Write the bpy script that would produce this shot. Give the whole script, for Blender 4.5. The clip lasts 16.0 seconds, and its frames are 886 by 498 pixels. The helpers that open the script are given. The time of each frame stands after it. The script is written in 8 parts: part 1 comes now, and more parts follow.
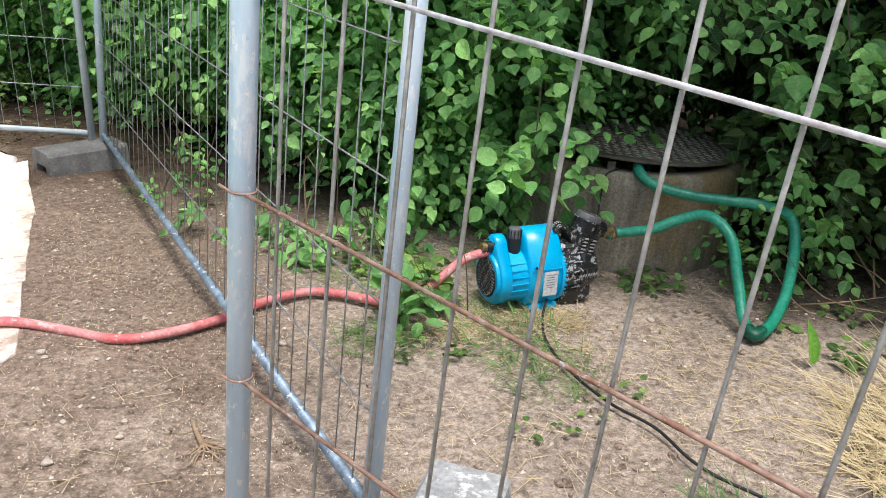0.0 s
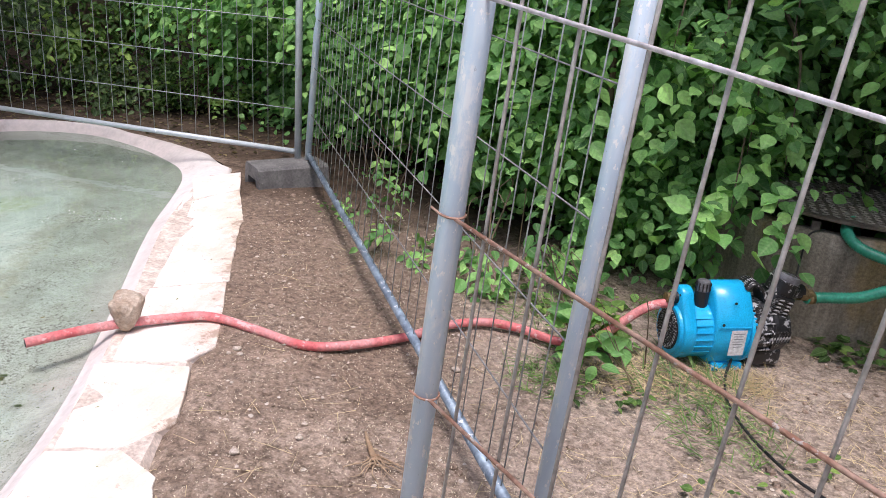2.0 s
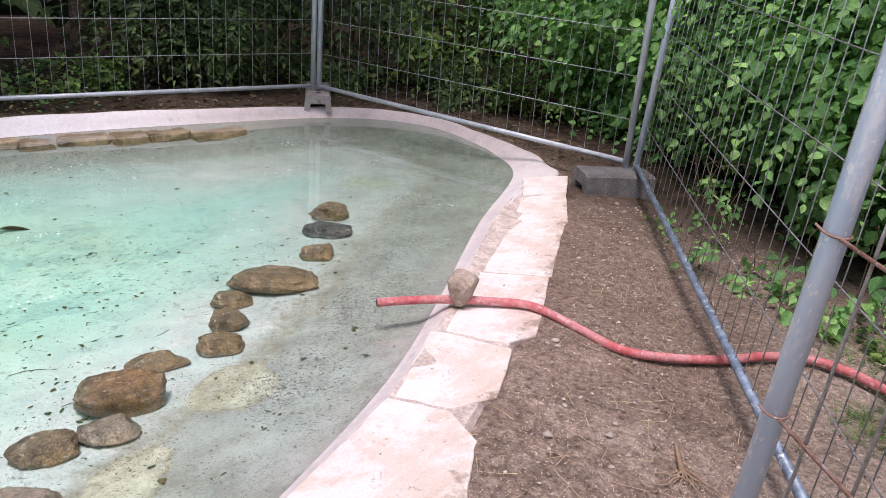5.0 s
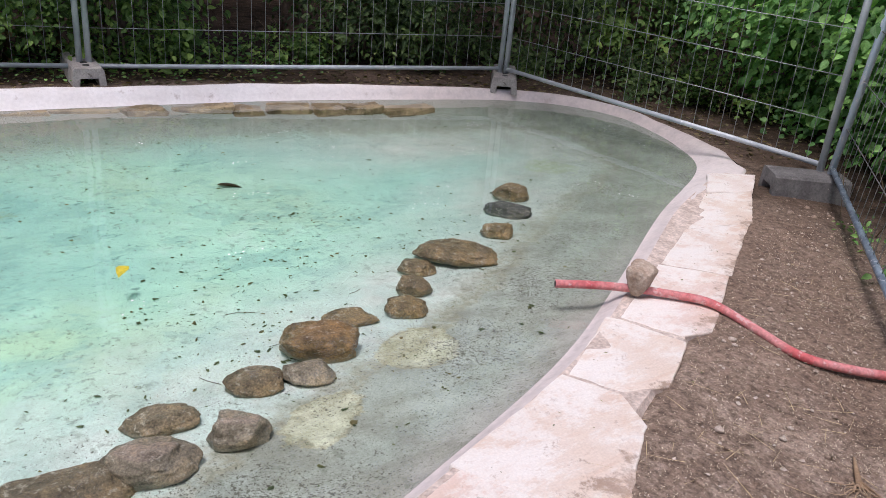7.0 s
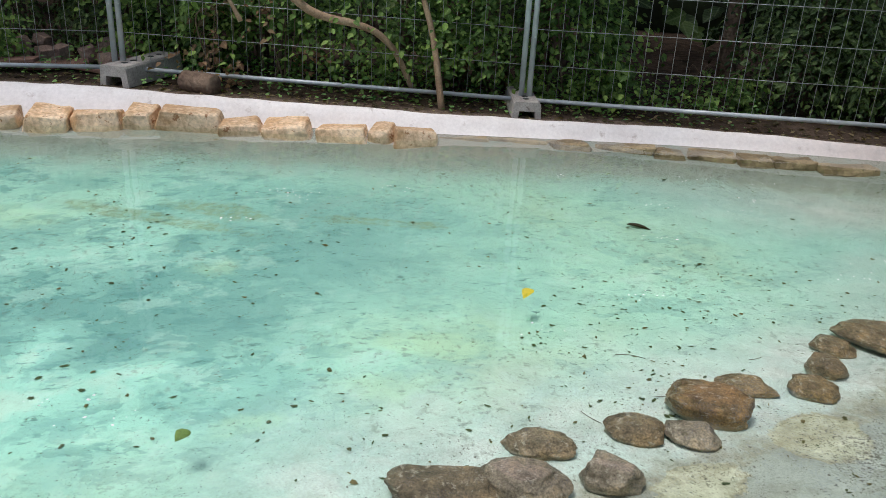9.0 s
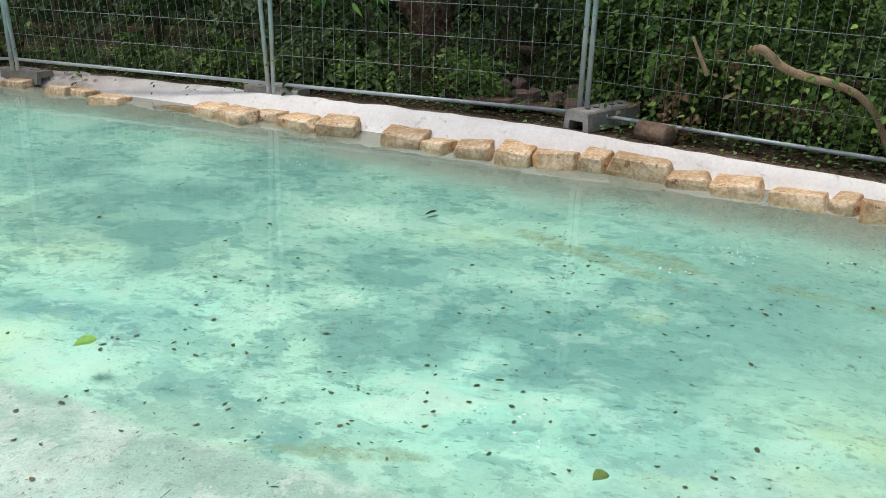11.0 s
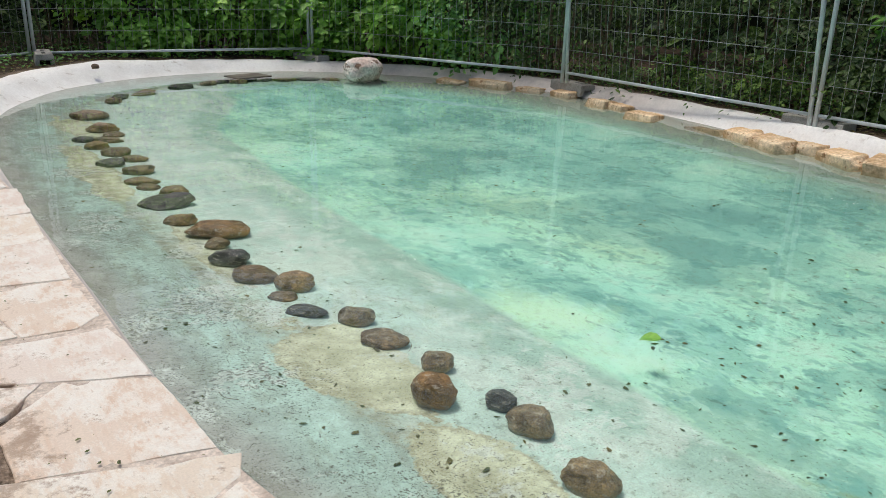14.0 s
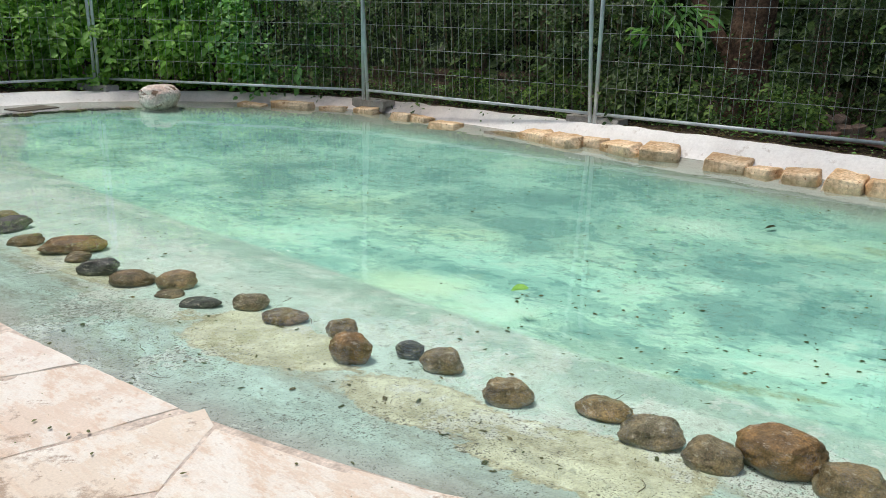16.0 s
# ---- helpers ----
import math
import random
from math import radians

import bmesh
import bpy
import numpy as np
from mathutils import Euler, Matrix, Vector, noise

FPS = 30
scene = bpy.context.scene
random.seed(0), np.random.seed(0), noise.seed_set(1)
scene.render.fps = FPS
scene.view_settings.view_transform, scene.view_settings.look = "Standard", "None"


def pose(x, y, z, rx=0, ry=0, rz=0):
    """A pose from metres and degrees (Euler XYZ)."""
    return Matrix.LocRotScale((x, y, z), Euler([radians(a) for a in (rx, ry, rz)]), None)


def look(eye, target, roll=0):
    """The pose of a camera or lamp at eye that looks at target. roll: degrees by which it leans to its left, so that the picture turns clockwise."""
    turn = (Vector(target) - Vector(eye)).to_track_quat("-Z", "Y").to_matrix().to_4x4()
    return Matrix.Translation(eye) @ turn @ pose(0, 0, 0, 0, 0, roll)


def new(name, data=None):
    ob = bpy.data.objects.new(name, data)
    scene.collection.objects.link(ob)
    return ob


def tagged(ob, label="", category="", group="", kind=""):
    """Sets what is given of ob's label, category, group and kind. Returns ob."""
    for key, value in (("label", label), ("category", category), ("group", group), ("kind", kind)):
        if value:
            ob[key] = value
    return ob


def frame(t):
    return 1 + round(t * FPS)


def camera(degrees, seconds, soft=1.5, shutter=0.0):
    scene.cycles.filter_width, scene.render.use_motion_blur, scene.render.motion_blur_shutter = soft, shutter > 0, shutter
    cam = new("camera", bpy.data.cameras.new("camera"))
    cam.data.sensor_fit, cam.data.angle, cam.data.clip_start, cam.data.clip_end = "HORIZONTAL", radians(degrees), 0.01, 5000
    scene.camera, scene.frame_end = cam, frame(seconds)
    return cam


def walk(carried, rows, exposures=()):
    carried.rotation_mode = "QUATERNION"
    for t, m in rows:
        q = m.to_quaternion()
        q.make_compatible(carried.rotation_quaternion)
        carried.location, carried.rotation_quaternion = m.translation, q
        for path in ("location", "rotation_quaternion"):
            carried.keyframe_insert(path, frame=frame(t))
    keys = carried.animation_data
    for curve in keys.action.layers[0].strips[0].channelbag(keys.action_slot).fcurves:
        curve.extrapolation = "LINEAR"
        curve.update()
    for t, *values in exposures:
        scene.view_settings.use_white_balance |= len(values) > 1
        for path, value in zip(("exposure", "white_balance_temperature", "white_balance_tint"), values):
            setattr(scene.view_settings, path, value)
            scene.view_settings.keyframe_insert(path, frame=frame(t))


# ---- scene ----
cam = camera(57.7, 16.0, soft=0.6)
METRES, EYE, TILT, LEAN, TURN = 2.05, 1.5, -26.3, 2.6, 0.0
PATH = [
    (0, (0.164, 0.191, 1.375), (0.012, 2.037, 0.62), 3.2),
    (0.5, (0.148, 0.19, 1.371), (-0.053, 2.036, 0.628), 3.7),
    (1, (0.136, 0.189, 1.369), (-0.148, 2.03, 0.642), 4.1),
    (1.5, (0.127, 0.174, 1.37), (-0.293, 1.997, 0.661), 4.3),
    (2, (0.117, 0.171, 1.366), (-0.454, 1.957, 0.673), 4.4),
    (2.5, (0.103, 0.17, 1.361), (-0.607, 1.908, 0.673), 4.3),
    (3, (0.083, 0.158, 1.36), (-0.735, 1.846, 0.667), 4.5),
    (3.5, (0.065, 0.151, 1.354), (-0.864, 1.778, 0.653), 4.7),
    (4, (0.053, 0.126, 1.353), (-0.98, 1.682, 0.637), 4.9),
    (4.2, (0.051, 0.116, 1.354), (-1.024, 1.64, 0.632), 4.7),
    (6.3, (0.082, -0.115, 1.383), (-1.239, 1.187, 0.634), 5.7),
    (6.5, (0.097, -0.12, 1.392), (-1.247, 1.148, 0.626), 5.6),
    (7, (0.08, -0.123, 1.389), (-1.365, 1.009, 0.596), 5.4),
    (7.5, (0.059, -0.11, 1.387), (-1.523, 0.812, 0.583), 4.6),
    (8, (0.053, -0.118, 1.393), (-1.64, 0.595, 0.602), 4.0),
    (8.2, (0.045, -0.121, 1.39), (-1.687, 0.504, 0.608), 3.7),
    (10.3, (0.011, -0.209, 1.355), (-1.807, -0.592, 0.614), 2.2),
    (10.5, (0.004, -0.222, 1.348), (-1.796, -0.708, 0.624), 1.9),
    (11, (0.015, -0.259, 1.359), (-1.712, -0.995, 0.669), 1.7),
    (11.5, (0.013, -0.32, 1.335), (-1.599, -1.3, 0.672), 1.8),
    (12, (0.048, -0.355, 1.352), (-1.411, -1.56, 0.706), 1.5),
    (12.5, (0.105, -0.378, 1.365), (-1.191, -1.76, 0.722), 2.0),
    (13, (0.173, -0.418, 1.347), (-0.952, -1.937, 0.695), 1.7),
    (13.5, (0.285, -0.512, 1.335), (-0.772, -2.077, 0.677), 1.1),
    (14, (0.388, -0.566, 1.347), (-0.656, -2.137, 0.681), 1.6),
    (14.5, (0.487, -0.509, 1.302), (-0.551, -2.097, 0.671), 1.7),
    (15, (0.619, -0.461, 1.276), (-0.431, -2.05, 0.663), 1.0),
    (15.5, (0.839, -0.539, 1.248), (-0.371, -2.022, 0.668), 0.9),
    (16, (0.998, -0.542, 1.205), (-0.466, -1.777, 0.627), 1.0),
]
EXPOSURES = [(0.0, 0.66, 6350, 8), (1.5, 0.55, 6350, 16), (2.5, 0.42, 6350, 22), (3.5, 0.28, 6350, 27), (5.0, 0.13, 6350, 25), (7.0, -0.10, 6300, 21), (8.2, -0.2, 6350, 15), (10.5, -0.13, 6580, 8), (12.0, -0.08, 6620, 7), (13.0, -0.17, 6670, 6), (14.0, -0.26, 6700, 6), (14.6, -0.16, 6700, 6), (15.2, -0.11, 6720, 6), (16.0, -0.06, 6720, 6)]
walk(cam, [(t, look(eye, target, roll)) for t, eye, target, roll in PATH], EXPOSURES)

# ---------------------------------------------------------------- light
world = bpy.data.worlds.new("world")
scene.world = world
world.use_nodes = True
SUN_EL, SUN_AZ = 72.0, 160.0
_n = world.node_tree.nodes
_sky = _n.new("ShaderNodeTexSky")
_sky.sky_type, _sky.sun_disc = "NISHITA", False
_sky.sun_elevation, _sky.sun_rotation = radians(SUN_EL), radians(SUN_AZ)
_sky.air_density, _sky.dust_density, _sky.ozone_density = 1.2, 4.0, 1.0
world.node_tree.links.new(_sky.outputs[0], _n["Background"].inputs[0])
_n["Background"].inputs[1].default_value = 0.15
sun = new("sun", bpy.data.lights.new("sun", "SUN"))
sun.data.energy, sun.data.angle, sun.data.color = 1.9, radians(14), (1.0, 0.97, 0.93)
sun.matrix_world = look((0, 0, 0), (-math.sin(radians(SUN_AZ)) * math.cos(radians(SUN_EL)), -math.cos(radians(SUN_AZ)) * math.cos(radians(SUN_EL)), -math.sin(radians(SUN_EL))))


# ---------------------------------------------------------------- materials
def nodes_of(name):
    m = bpy.data.materials.new(name)
    m.use_nodes = True
    t = m.node_tree
    return m, t, t.nodes["Principled BSDF"]


def add(t, kind, **sets):
    n = t.nodes.new(kind)
    for k, v in sets.items():
        n.inputs[k].default_value = v
    return n


def noise_of(t, scale, detail=5.0, rough=0.6, stretch=None, dist=0.0):
    n = add(t, "ShaderNodeTexNoise", Scale=scale, Detail=detail, Roughness=rough, Distortion=dist)
    c = t.nodes.new("ShaderNodeTexCoord")
    if stretch:
        mp = t.nodes.new("ShaderNodeMapping")
        mp.inputs["Scale"].default_value = stretch[:3]
        mp.inputs["Rotation"].default_value = (0, 0, stretch[3] if len(stretch) > 3 else 0)
        t.links.new(c.outputs["Object"], mp.inputs[0])
        t.links.new(mp.outputs[0], n.inputs["Vector"])
    else:
        t.links.new(c.outputs["Object"], n.inputs["Vector"])
    return n


def ramp(t, src, stops):
    r = t.nodes.new("ShaderNodeValToRGB")
    e = r.color_ramp.elements
    while len(e) < len(stops):
        e.new(0.5)
    for k, (p, c) in enumerate(stops):
        e[k].position, e[k].color = p, (*c, 1) if len(c) == 3 else c
    t.links.new(src, r.inputs[0])
    return r


def mixc(t, fac, a, b, mode="MIX"):
    m = t.nodes.new("ShaderNodeMix")
    m.data_type, m.blend_type = "RGBA", mode
    for k, v in ((0, fac), (6, a), (7, b)):
        if isinstance(v, (int, float)):
            m.inputs[k].default_value = v
        elif isinstance(v, tuple):
            m.inputs[k].default_value = (*v, 1)
        else:
            t.links.new(v, m.inputs[k])
    return m.outputs[2]


def math_of(t, op, a, b=0.5, clamp=False):
    m = t.nodes.new("ShaderNodeMath")
    m.operation, m.use_clamp = op, clamp
    for k, v in enumerate((a, b)):
        if isinstance(v, (int, float)):
            m.inputs[k].default_value = v
        else:
            t.links.new(v, m.inputs[k])
    return m.outputs[0]


def bump_to(t, p, height, strength, dist=0.01):
    b = add(t, "ShaderNodeBump", Strength=strength, Distance=dist)
    t.links.new(height, b.inputs["Height"])
    t.links.new(b.outputs[0], p.inputs["Normal"])
    return b


def plain(name, c1, c2, scale=8.0, rough=0.6, metal=0.0, bump=0.2, fine=80.0, spots=None, spot_amount=0.62, vary=0.0, dist=0.01, spec=0.5, grain=0.22):
    """Two-tone surface with grain, optional spots of a third colour and a random shade per object."""
    m, t, p = nodes_of(name)
    n1, n2 = noise_of(t, scale), noise_of(t, fine, 3.0)
    f = ramp(t, n1.outputs[0], [(0.40, (0, 0, 0)), (0.60, (1, 1, 1))]).outputs[0]
    col = mixc(t, f, c1, c2)
    g = ramp(t, n2.outputs[0], [(0.34, (1 - grain,) * 3), (0.66, (1 + grain * 0.8,) * 3)]).outputs[0]
    col = mixc(t, 1.0, col, g, "MULTIPLY")
    if spots:
        n3 = noise_of(t, scale * 3.1, 4.0, 0.7)
        s = ramp(t, n3.outputs[0], [(spot_amount, (0, 0, 0)), (spot_amount + 0.05, (1, 1, 1))]).outputs[0]
        col = mixc(t, s, col, spots)
    if vary:
        o = t.nodes.new("ShaderNodeObjectInfo")
        hs = add(t, "ShaderNodeHueSaturation")
        t.links.new(math_of(t, "MULTIPLY_ADD", o.outputs["Random"], vary), hs.inputs["Value"])
        hs.inputs["Value"].links[0].from_node.inputs[2].default_value = 1 - vary / 2
        t.links.new(col, hs.inputs["Color"])
        col = hs.outputs[0]
    t.links.new(col, p.inputs["Base Color"])
    p.inputs["Roughness"].default_value, p.inputs["Metallic"].default_value = rough, metal
    p.inputs["Specular IOR Level"].default_value = spec
    if bump:
        h = math_of(t, "MULTIPLY_ADD", n2.outputs[0], 0.4)
        t.links.new(n1.outputs[0], h.node.inputs[2])
        bump_to(t, p, h, bump, dist)
    return m


def streaked(name, dark, light, stain, lime):
    """Weathered concrete with stains that run down it."""
    m, t, p = nodes_of(name)
    run, wide, fine = noise_of(t, 11.0, 6.0, 0.65, (1, 1, 0.12)), noise_of(t, 2.6, 6.0, 0.65, (1, 1, 0.5)), noise_of(t, 90.0, 5.0, 0.75)
    col = mixc(t, ramp(t, run.outputs[0], [(0.36, (0, 0, 0)), (0.62, (1, 1, 1))]).outputs[0], dark, light)
    col = mixc(t, math_of(t, "MULTIPLY", ramp(t, wide.outputs[0], [(0.50, (0, 0, 0)), (0.62, (1, 1, 1))]).outputs[0], 0.65), col, stain)
    col = mixc(t, math_of(t, "MULTIPLY", ramp(t, wide.outputs[0], [(0.34, (1, 1, 1)), (0.42, (0, 0, 0))]).outputs[0], 0.5), col, lime)
    col = mixc(t, 1.0, col, ramp(t, fine.outputs[0], [(0.34, (0.62,) * 3), (0.66, (1.3,) * 3)]).outputs[0], "MULTIPLY")
    t.links.new(col, p.inputs["Base Color"])
    p.inputs["Roughness"].default_value = 0.92
    bump_to(t, p, math_of(t, "ADD", fine.outputs[0], run.outputs[0]), 0.5, 0.008)
    return m


def steel_mat(name, dark, light):
    """Galvanised tube: long tarnish, white lime runs, flecks and scratches."""
    m, t, p = nodes_of(name)
    long, run, splash, fleck = noise_of(t, 9.0, 5.0, 0.6, (1, 1, 0.2)), noise_of(t, 45.0, 6.0, 0.7, (1, 1, 0.12)), noise_of(t, 7.0, 9.0, 0.72, (1, 1, 0.6)), noise_of(t, 60.0, 4.0, 0.7, (1, 1, 0.5))
    col = mixc(t, step(t, long.outputs[0], 0.38, 0.62), dark, light)
    col = mixc(t, math_of(t, "MULTIPLY", step(t, run.outputs[0], 0.50, 0.62), 0.5), col, (0.72, 0.76, 0.79))
    col = mixc(t, math_of(t, "MULTIPLY", math_of(t, "MULTIPLY", step(t, splash.outputs[0], 0.53, 0.58), step(t, run.outputs[0], 0.38, 0.52)), 0.75), col, (0.80, 0.82, 0.84))
    col = mixc(t, math_of(t, "MULTIPLY", step(t, fleck.outputs[0], 0.60, 0.63), 0.9), col, (0.85, 0.86, 0.87))
    col = mixc(t, math_of(t, "MULTIPLY", step(t, fleck.outputs[0], 0.33, 0.29), 0.5), col, (0.20, 0.23, 0.27))
    t.links.new(col, p.inputs["Base Color"])
    p.inputs["Roughness"].default_value = 0.42
    p.inputs["Metallic"].default_value = 0.1
    bump_to(t, p, math_of(t, "ADD", splash.outputs[0], math_of(t, "MULTIPLY", fleck.outputs[0], 0.3)), 0.08, 0.004)
    return m


def leaf_mat(name, dark, mid, light, rough=0.42):
    """Leaf: colour varies leaf by leaf, some light passes through."""
    m, t, p = nodes_of(name)
    g = t.nodes.new("ShaderNodeNewGeometry")
    o = t.nodes.new("ShaderNodeObjectInfo")
    pick = math_of(t, "FRACT", math_of(t, "ADD", g.outputs["Random Per Island"], o.outputs["Random"]))
    c = ramp(t, pick, [(0.0, dark), (0.5, mid), (0.93, light), (1.0, tuple(v * 1.5 for v in light))]).outputs[0]
    n = noise_of(t, 2.1, 3.0)
    c = mixc(t, 1.0, c, ramp(t, n.outputs[0], [(0.34, (0.55, 0.62, 0.6)), (0.66, (1.40, 1.30, 1.2))]).outputs[0], "MULTIPLY")
    # midrib and side veins
    across, along = t.nodes.new("ShaderNodeAttribute"), t.nodes.new("ShaderNodeAttribute")
    across.attribute_name, along.attribute_name = "across", "along"
    wave = math_of(t, "SINE", math_of(t, "SUBTRACT", math_of(t, "MULTIPLY", along.outputs["Fac"], 38.0), math_of(t, "MULTIPLY", across.outputs["Fac"], 11.0)))
    c = mixc(t, math_of(t, "MULTIPLY", step(t, wave, 0.55, 1.0), 0.12), c, (0.30, 0.42, 0.22))
    c = mixc(t, math_of(t, "MULTIPLY", step(t, across.outputs["Fac"], 0.14, 0.03), 0.24), c, (0.34, 0.46, 0.24))
    patch = noise_of(t, 60.0, 3.0)
    c = mixc(t, 1.0, c, ramp(t, patch.outputs[0], [(0.35, (0.86,) * 3), (0.65, (1.14,) * 3)]).outputs[0], "MULTIPLY")
    bump_to(t, p, wave, 0.25, 0.002)
    t.links.new(c, p.inputs["Base Color"])
    p.inputs["Roughness"].default_value = rough
    p.inputs["Specular IOR Level"].default_value = 0.3
    tr = t.nodes.new("ShaderNodeBsdfTranslucent")
    t.links.new(mixc(t, 1.0, c, (1.05, 1.2, 0.55), "MULTIPLY"), tr.inputs[0])
    mx = t.nodes.new("ShaderNodeMixShader")
    mx.inputs[0].default_value = 0.34
    t.links.new(p.outputs[0], mx.inputs[1])
    t.links.new(tr.outputs[0], mx.inputs[2])
    t.links.new(mx.outputs[0], t.nodes["Material Output"].inputs[0])
    return m


def soil_mat():
    m, t, p = nodes_of("soil")
    n1, n2, n3 = noise_of(t, 0.9, 6.0), noise_of(t, 9.0, 6.0, 0.7), noise_of(t, 130.0, 4.0, 0.75)
    att = t.nodes.new("ShaderNodeAttribute")
    att.attribute_name = "litter"
    col = mixc(t, ramp(t, n1.outputs[0], [(0.40, (0, 0, 0)), (0.60, (1, 1, 1))]).outputs[0], (0.190, 0.143, 0.110), (0.340, 0.265, 0.212))
    dry = t.nodes.new("ShaderNodeAttribute")
    dry.attribute_name = "dry"
    col = mixc(t, dry.outputs["Fac"], col, mixc(t, ramp(t, n1.outputs[0], [(0.40, (0, 0, 0)), (0.60, (1, 1, 1))]).outputs[0], (0.275, 0.224, 0.183), (0.39, 0.328, 0.275)))
    col = mixc(t, ramp(t, n2.outputs[0], [(0.50, (0, 0, 0)), (0.66, (0.8, 0.8, 0.8))]).outputs[0], col, (0.39, 0.315, 0.25))
    n5 = noise_of(t, 3.2, 7.0, 0.68)
    col = mixc(t, ramp(t, n5.outputs[0], [(0.52, (0, 0, 0)), (0.62, (0.6, 0.6, 0.6))]).outputs[0], col, (0.42, 0.345, 0.285))
    damp = t.nodes.new("ShaderNodeAttribute")
    damp.attribute_name = "damp"
    moist = math_of(t, "ADD", damp.outputs["Fac"], math_of(t, "MULTIPLY", math_of(t, "SUBTRACT", n5.outputs[0], 0.5), 1.6))
    col = mixc(t, math_of(t, "MULTIPLY", step(t, moist, 0.2, 0.9), 0.50), col, (0.125, 0.083, 0.058))
    n4 = noise_of(t, 38.0, 6.0, 0.75)
    col = mixc(t, 1.0, col, ramp(t, n4.outputs[0], [(0.36, (0.50, 0.48, 0.46)), (0.62, (1.30, 1.28, 1.27))]).outputs[0], "MULTIPLY")
    # dark humus, darkened further for the shade under hedge and trees
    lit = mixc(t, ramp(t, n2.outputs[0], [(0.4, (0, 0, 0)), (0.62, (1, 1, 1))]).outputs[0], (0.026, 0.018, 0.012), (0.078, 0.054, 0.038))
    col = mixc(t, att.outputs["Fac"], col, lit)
    col = mixc(t, 1.0, col, ramp(t, n3.outputs[0], [(0.36, (0.74,) * 3), (0.66, (1.26, 1.25, 1.24))]).outputs[0], "MULTIPLY")
    v = add(t, "ShaderNodeTexVoronoi", Scale=60.0)
    c = t.nodes.new("ShaderNodeTexCoord")
    t.links.new(c.outputs["Object"], v.inputs["Vector"])
    peb = ramp(t, v.outputs["Distance"], [(0.10, (1, 1, 1)), (0.16, (0, 0, 0))]).outputs[0]
    pick = ramp(t, v.outputs["Color"], [(0.62, (0, 0, 0)), (0.66, (1, 1, 1))]).outputs[0]
    col = mixc(t, math_of(t, "MULTIPLY", math_of(t, "MULTIPLY", peb, pick), 0.8), col, (0.42, 0.34, 0.27))
    t.links.new(col, p.inputs["Base Color"])
    p.inputs["Roughness"].default_value = 0.95
    p.inputs["Specular IOR Level"].default_value = 0.2
    crumbs = []
    for scale, amp in ((30.0, 0.8), (85.0, 0.45)):
        w = add(t, "ShaderNodeTexVoronoi", Scale=scale)
        w.feature = "SMOOTH_F1"
        t.links.new(c.outputs["Object"], w.inputs["Vector"])
        crumbs.append(math_of(t, "MULTIPLY", w.outputs["Distance"], -amp))
    h = math_of(t, "ADD", math_of(t, "MULTIPLY", n2.outputs[0], 1.3), math_of(t, "ADD", crumbs[0], crumbs[1]))
    bump_to(t, p, h, 0.8, 0.016)
    return m


def step(t, src, a, b):
    if a > b:
        return ramp(t, src, [(b, (1, 1, 1)), (a, (0, 0, 0))]).outputs[0]
    return ramp(t, src, [(a, (0, 0, 0)), (b, (1, 1, 1))]).outputs[0]


